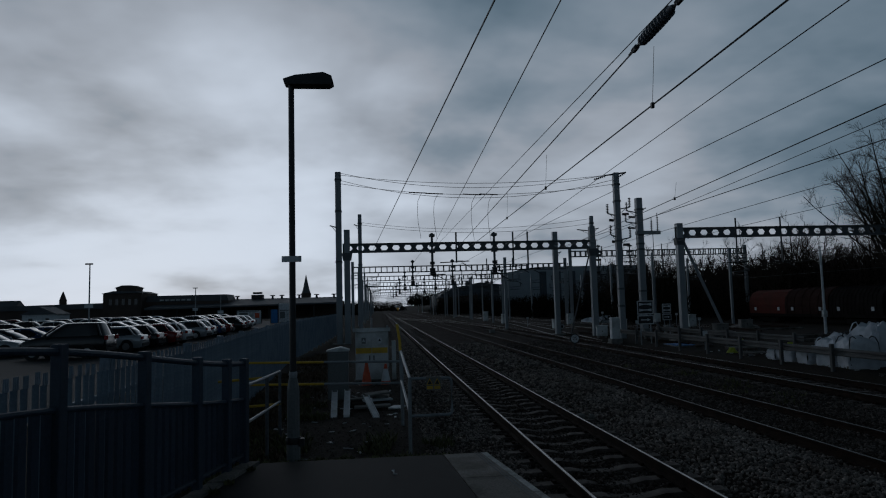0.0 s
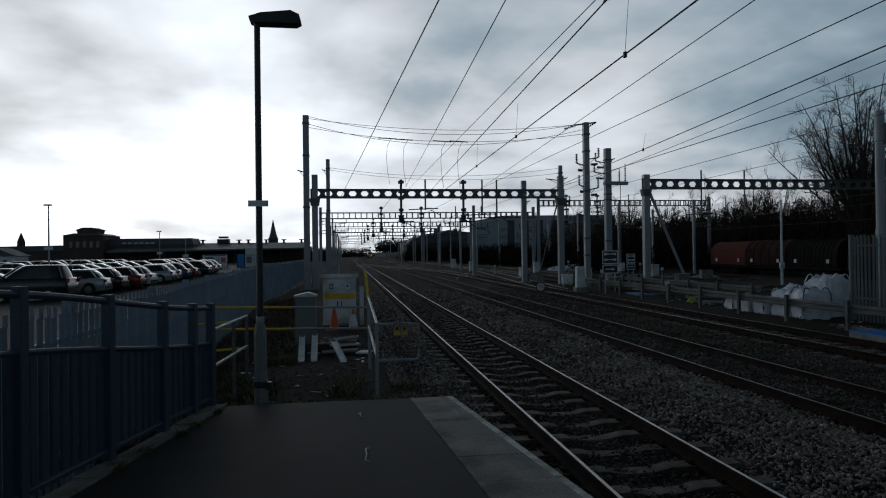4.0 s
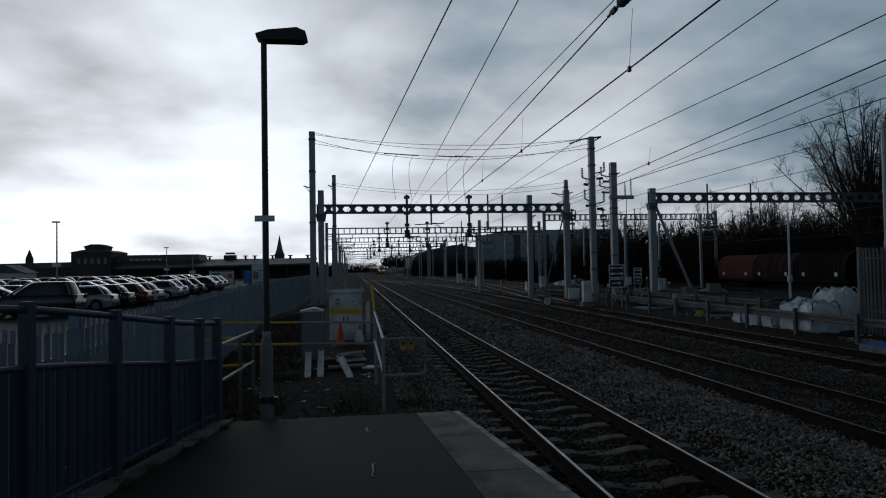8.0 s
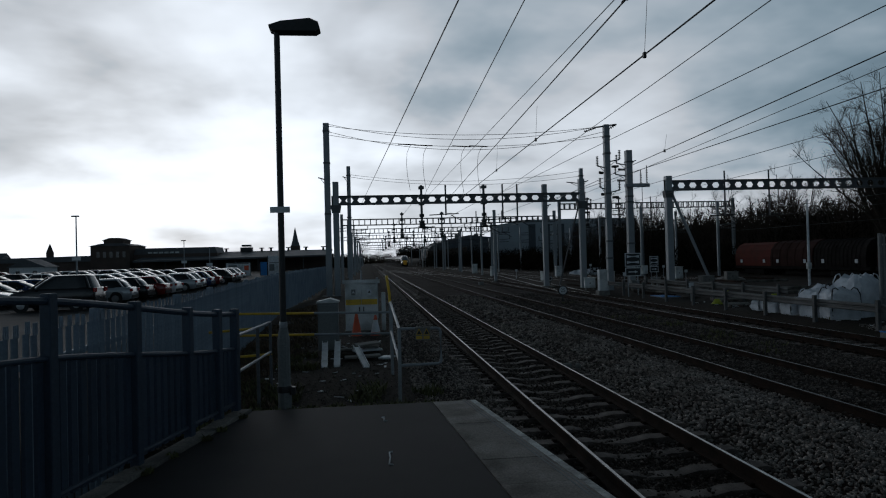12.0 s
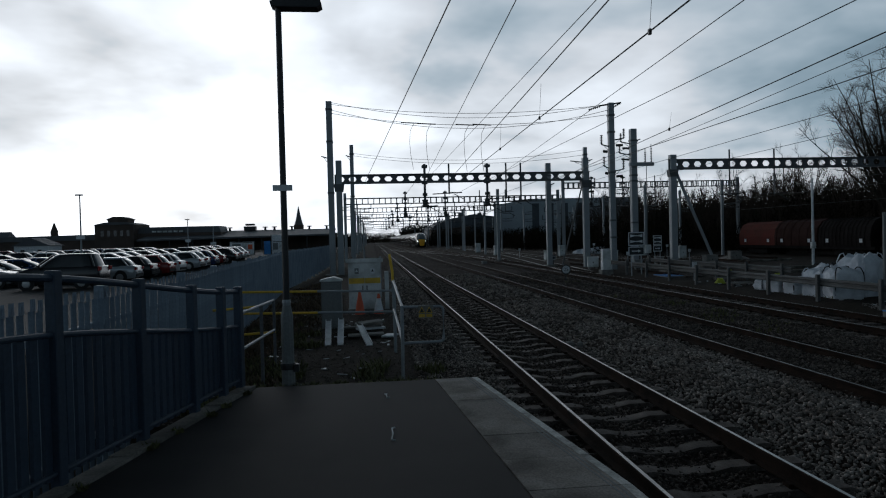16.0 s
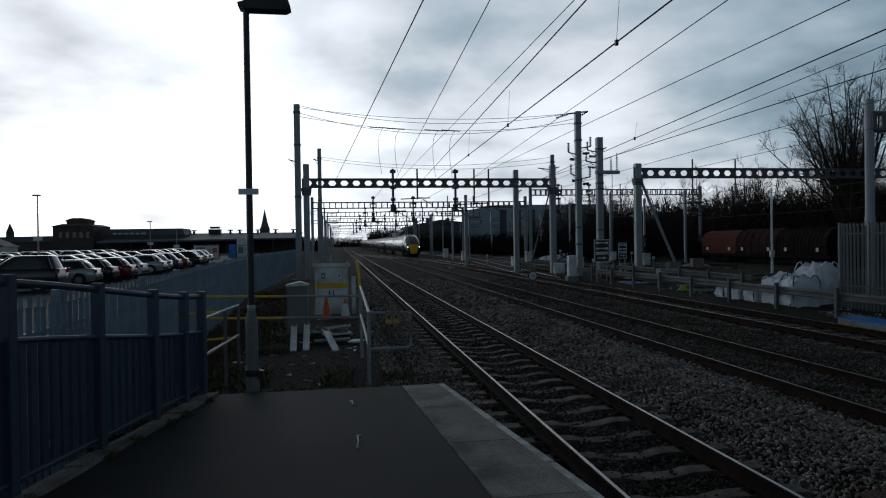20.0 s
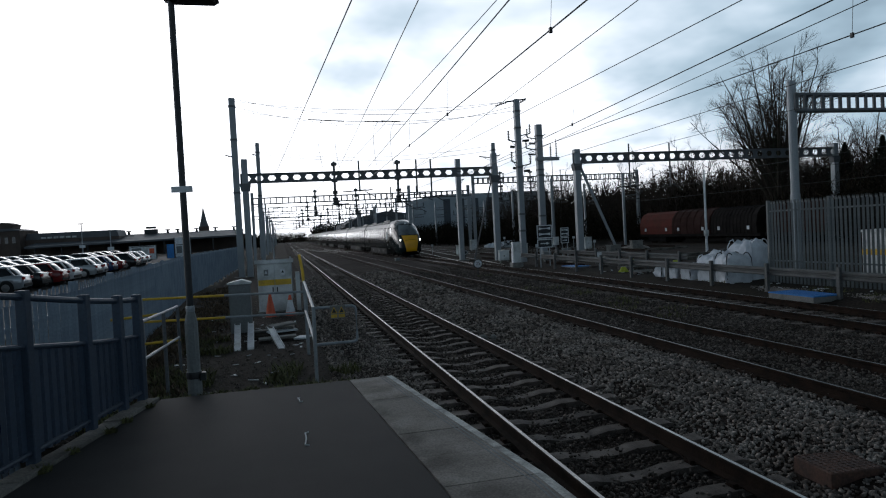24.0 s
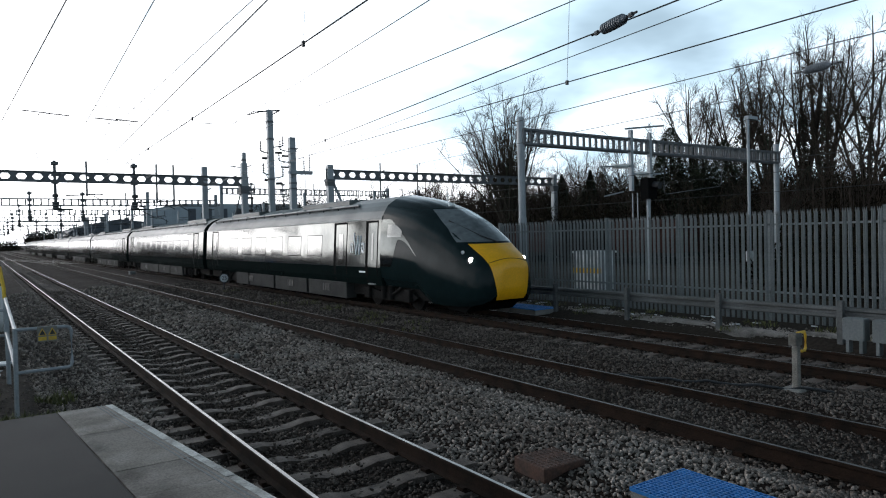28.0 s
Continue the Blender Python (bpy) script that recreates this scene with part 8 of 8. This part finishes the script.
# ---- sidings: steel carrying wagons ----
M_WAGON = {"red": material("faded_red_hood", (0.115, 0.027, 0.02), 0.9, vary=0.25, scale=1.2, fine=20, bump=0.1, tint=(0.09, 0.03, 0.022), spec=0.15), "brown": material("dark_brown_hood", (0.04, 0.018, 0.015), 0.9, vary=0.3, scale=1.2, fine=20, bump=0.1, spec=0.1), "black": material("sooty_hood", (0.016, 0.013, 0.012), 0.9, vary=0.3, scale=1.2, fine=20, bump=0.1, spec=0.1)}


def wagon(y_far, cols, label):
    """Covered coil wagon: three telescoping hoods on a flat frame with two bogies."""
    g = thing("freight_wagon", label, "wagon", pose(36.0, y_far, -0.4), group="freight wagons")
    part("frame", Shape().box(-1.3, -18.5, 0.95, 1.3, 0, 1.2), M_TRAIN_UNDER, g)
    for k, col in enumerate(cols):
        a, b = -0.3 - 6.0 * k, -6.2 - 6.0 * k
        gr = 0.06 * (k % 2)
        out = [(-1.38 - gr, 1.2), (-1.42 - gr, 2.0), (-1.3 - gr, 2.7), (-0.95, 3.2 + gr), (-0.4, 3.42 + gr), (0.4, 3.42 + gr), (0.95, 3.2 + gr), (1.3 + gr, 2.7), (1.42 + gr, 2.0), (1.38 + gr, 1.2)]
        h = part("hood", Shape().prism(out, b, a), M_WAGON[col], g, col + " steel hood")
        if col != "red":
            for i in range(12 if col == "black" else 5):
                y = a - 0.3 - i * (5.4 / (12 if col == "black" else 5))
                part("rib", Shape().prism([(x * 1.025, 1.2 + (z - 1.2) * 1.02) for x, z in out], y - 0.06, y), M_WAGON[col], h)
        for dy in (1.0, 4.8) if y_far > 50 else ():
            part("label_plate", Shape().box(-1.46 - gr, a - dy - 0.3, 1.5, -1.425 - gr, a - dy, 1.8), M_PVC, h)
    for y in (-3.0, -15.5):
        b = part("bogie", Shape().box(-1.1, y - 1.6, 0.45, 1.1, y + 1.6, 0.85), M_TRAIN_UNDER, g)
        for d in (-1, 1):
            for sg in (-1, 1):
                part("wheel", Shape().turned([(0.1, -0.07), (0.45, -0.07), (0.45, 0.07), (0.1, 0.07)], 16, pose(sg * 0.78, y + d, 0.46, 0, 90, 0)), M_RAIL, b)


wagon(64.5, ("red", "brown", "black"), "covered steel wagon with red, brown and black hoods")
wagon(45.5, ("brown", "black", "brown"), "covered steel wagon with dark ribbed hoods")
sd = thing("siding_track", "rusty siding track under the freight wagons", "railway track", kind="structure")
for dx in (-0.75, 0.75):
    part("rail", rail_shape(36 + dx, -5, 200, -0.4), (M_RAIL, M_RAIL), sd)
sr = Shape()
for i in range(200):
    sr.box(34.7, -4 + i, -0.66, 37.3, -3.75 + i, -0.56)
part("far_sleepers", sr, M_TIMBER, sd)["kind"] = "stuff"
# crossover rails beyond the far line
for xa, ya, xb, yb in ((9.6, 40, 14.6, 92), (11.1, 40, 16.1, 92), (14.6, 92, 17.5, 240), (16.1, 92, 19.0, 240), (15.4, 58, 15.4, 300), (16.9, 58, 16.9, 300), (20.4, 55, 20.4, 300), (21.9, 55, 21.9, 300), (25.4, 50, 25.4, 260), (26.9, 50, 26.9, 260),
                       (5.3, 128, 9.6, 66), (6.8, 128, 11.1, 66), (0.8, 150, 5.3, 96), (2.3, 150, 6.8, 96)):
    g = thing("siding_rail", "worn rail of the sidings and crossovers beyond the lines", "rail", group="siding rails")
    part("web", Shape().rod((xa, ya, -0.09), (xb, yb, -0.09), 0.05, n=6), M_RAIL, g)
    part("running_surface", Shape().prism([(xa - 0.034, ya), (xa + 0.034, ya), (xb + 0.034, yb), (xb - 0.034, yb)], -0.05, -0.028, "z"), M_RAILHEAD, g)

# ---- wire fittings ----
M_INSUL = material("grey_polymer", (0.13, 0.145, 0.165), 0.45, vary=0.12, scale=3, fine=30, bump=0.05)
for (x0, y0, x1, y1, z, r) in ((1.50, 9.35, 1.46, 8.1, 6.1, 0.085), (7.51, 8.86, 7.30, 8.05, 6.1, 0.105), (14.46, 8.62, 14.35, 7.9, 6.1, 0.10)):
    g = thing("wire_insulator", "grey ribbed section insulator in an overhead wire", "insulator", group="wire insulators")
    a, b = Vector((x0, y0, z)), Vector((x1, y1, z))
    ln = (b - a).length
    prof = [(0.03, 0.0), (r * 0.45, 0.02), (r * 0.7, 0.1)]
    for i in range(10):
        q = 0.1 + (ln - 0.2) * (i + 0.5) / 10
        prof += [(r * 0.72, q - 0.026), (r * (0.95 + 0.1 * math.sin(math.pi * (i + 0.5) / 10)), q - 0.012), (r * (0.95 + 0.1 * math.sin(math.pi * (i + 0.5) / 10)), q + 0.012), (r * 0.72, q + 0.026)]
    prof += [(r * 0.7, ln - 0.1), (r * 0.45, ln - 0.02), (0.03, ln)]
    part("insulator_body", Shape().turned(prof, 14, Matrix.Translation(a) @ (b - a).to_track_quat("Z", "Y").to_matrix().to_4x4()), M_INSUL, g)
    for e, f in ((a, a.lerp(b, -0.35)), (b, a.lerp(b, 1.35))):
        c = part("clamp", Shape().rod(e, f, 0.022, n=6), M_BLACK, g)
        part("shackle", Shape().rod(e.lerp(f, 0.25), e.lerp(f, 0.6), 0.045, n=6), M_GALV_DARK, c)
for w, yy, ln in ((4, 12.36, 1.15), (9, 12.3, 2.1), (4, 21.5, 1.1), (4, 29.0, 1.1), (7, 24.0, 0.6)):
    p = wire_at(WIRES[w], yy)
    g = thing("dropper", "thin dropper wire with a small clamp", "wire", group="droppers")
    part("wire", Shape().rod(p, (p[0] + 0.05, p[1] - 0.1, p[2] + ln), 0.006, n=4), M_WIRE, g)
    part("clamp", Shape().bevel_box(-0.03, -0.04, -0.06, 0.03, 0.04, 0.05, 0.01), M_BLACK, g, at=pose(*p))
# looped jumpers and links on the span wires
for x in (0.65, 1.75, 4.25, 5.35):
    f = (x + 5.1) / 18.25
    y0, z0 = 46.3 - 4.1 * f, 10.95 - 0.95 * f - 3.0 * f * (1 - f)
    pts = [(x, y0, z0), (x - 0.12, y0 + 0.1, z0 - 0.12), (x - 0.3, y0 + 0.2, z0 - 0.5), (x - 0.34, y0 + 0.4, z0 - 1.2), (x - 0.28, y0 + 0.6, z0 - 2.0), (x - 0.1, y0 + 0.9, z0 - 3.0)]
    tagged(part("jumper_wire", Shape().tube(pts, 0.014, n=5), M_WIRE), "curved jumper wire hanging from a span wire", "wire", group="jumper wires")
    tagged(part("link_insulator", Shape().rod((x - 0.9, y0 + 0.2, z0 + 0.08), (x + 0.3, y0 - 0.07, z0 - 0.025), 0.04, n=6), M_BLACK), "black rod insulator in a span wire", "insulator", group="link insulators")
for x, z in ((33.0, 4.25), (33.0, 5.3), (24.5, 5.1)):
    tagged(part("siding_wire", Shape().tube([(x, -14, z), (x, 24, z - 0.05), (x, 62, z)], 0.014, n=5), M_WIRE), "dark overhead wire strung above the sidings", "wire", group="siding wires")

motions()
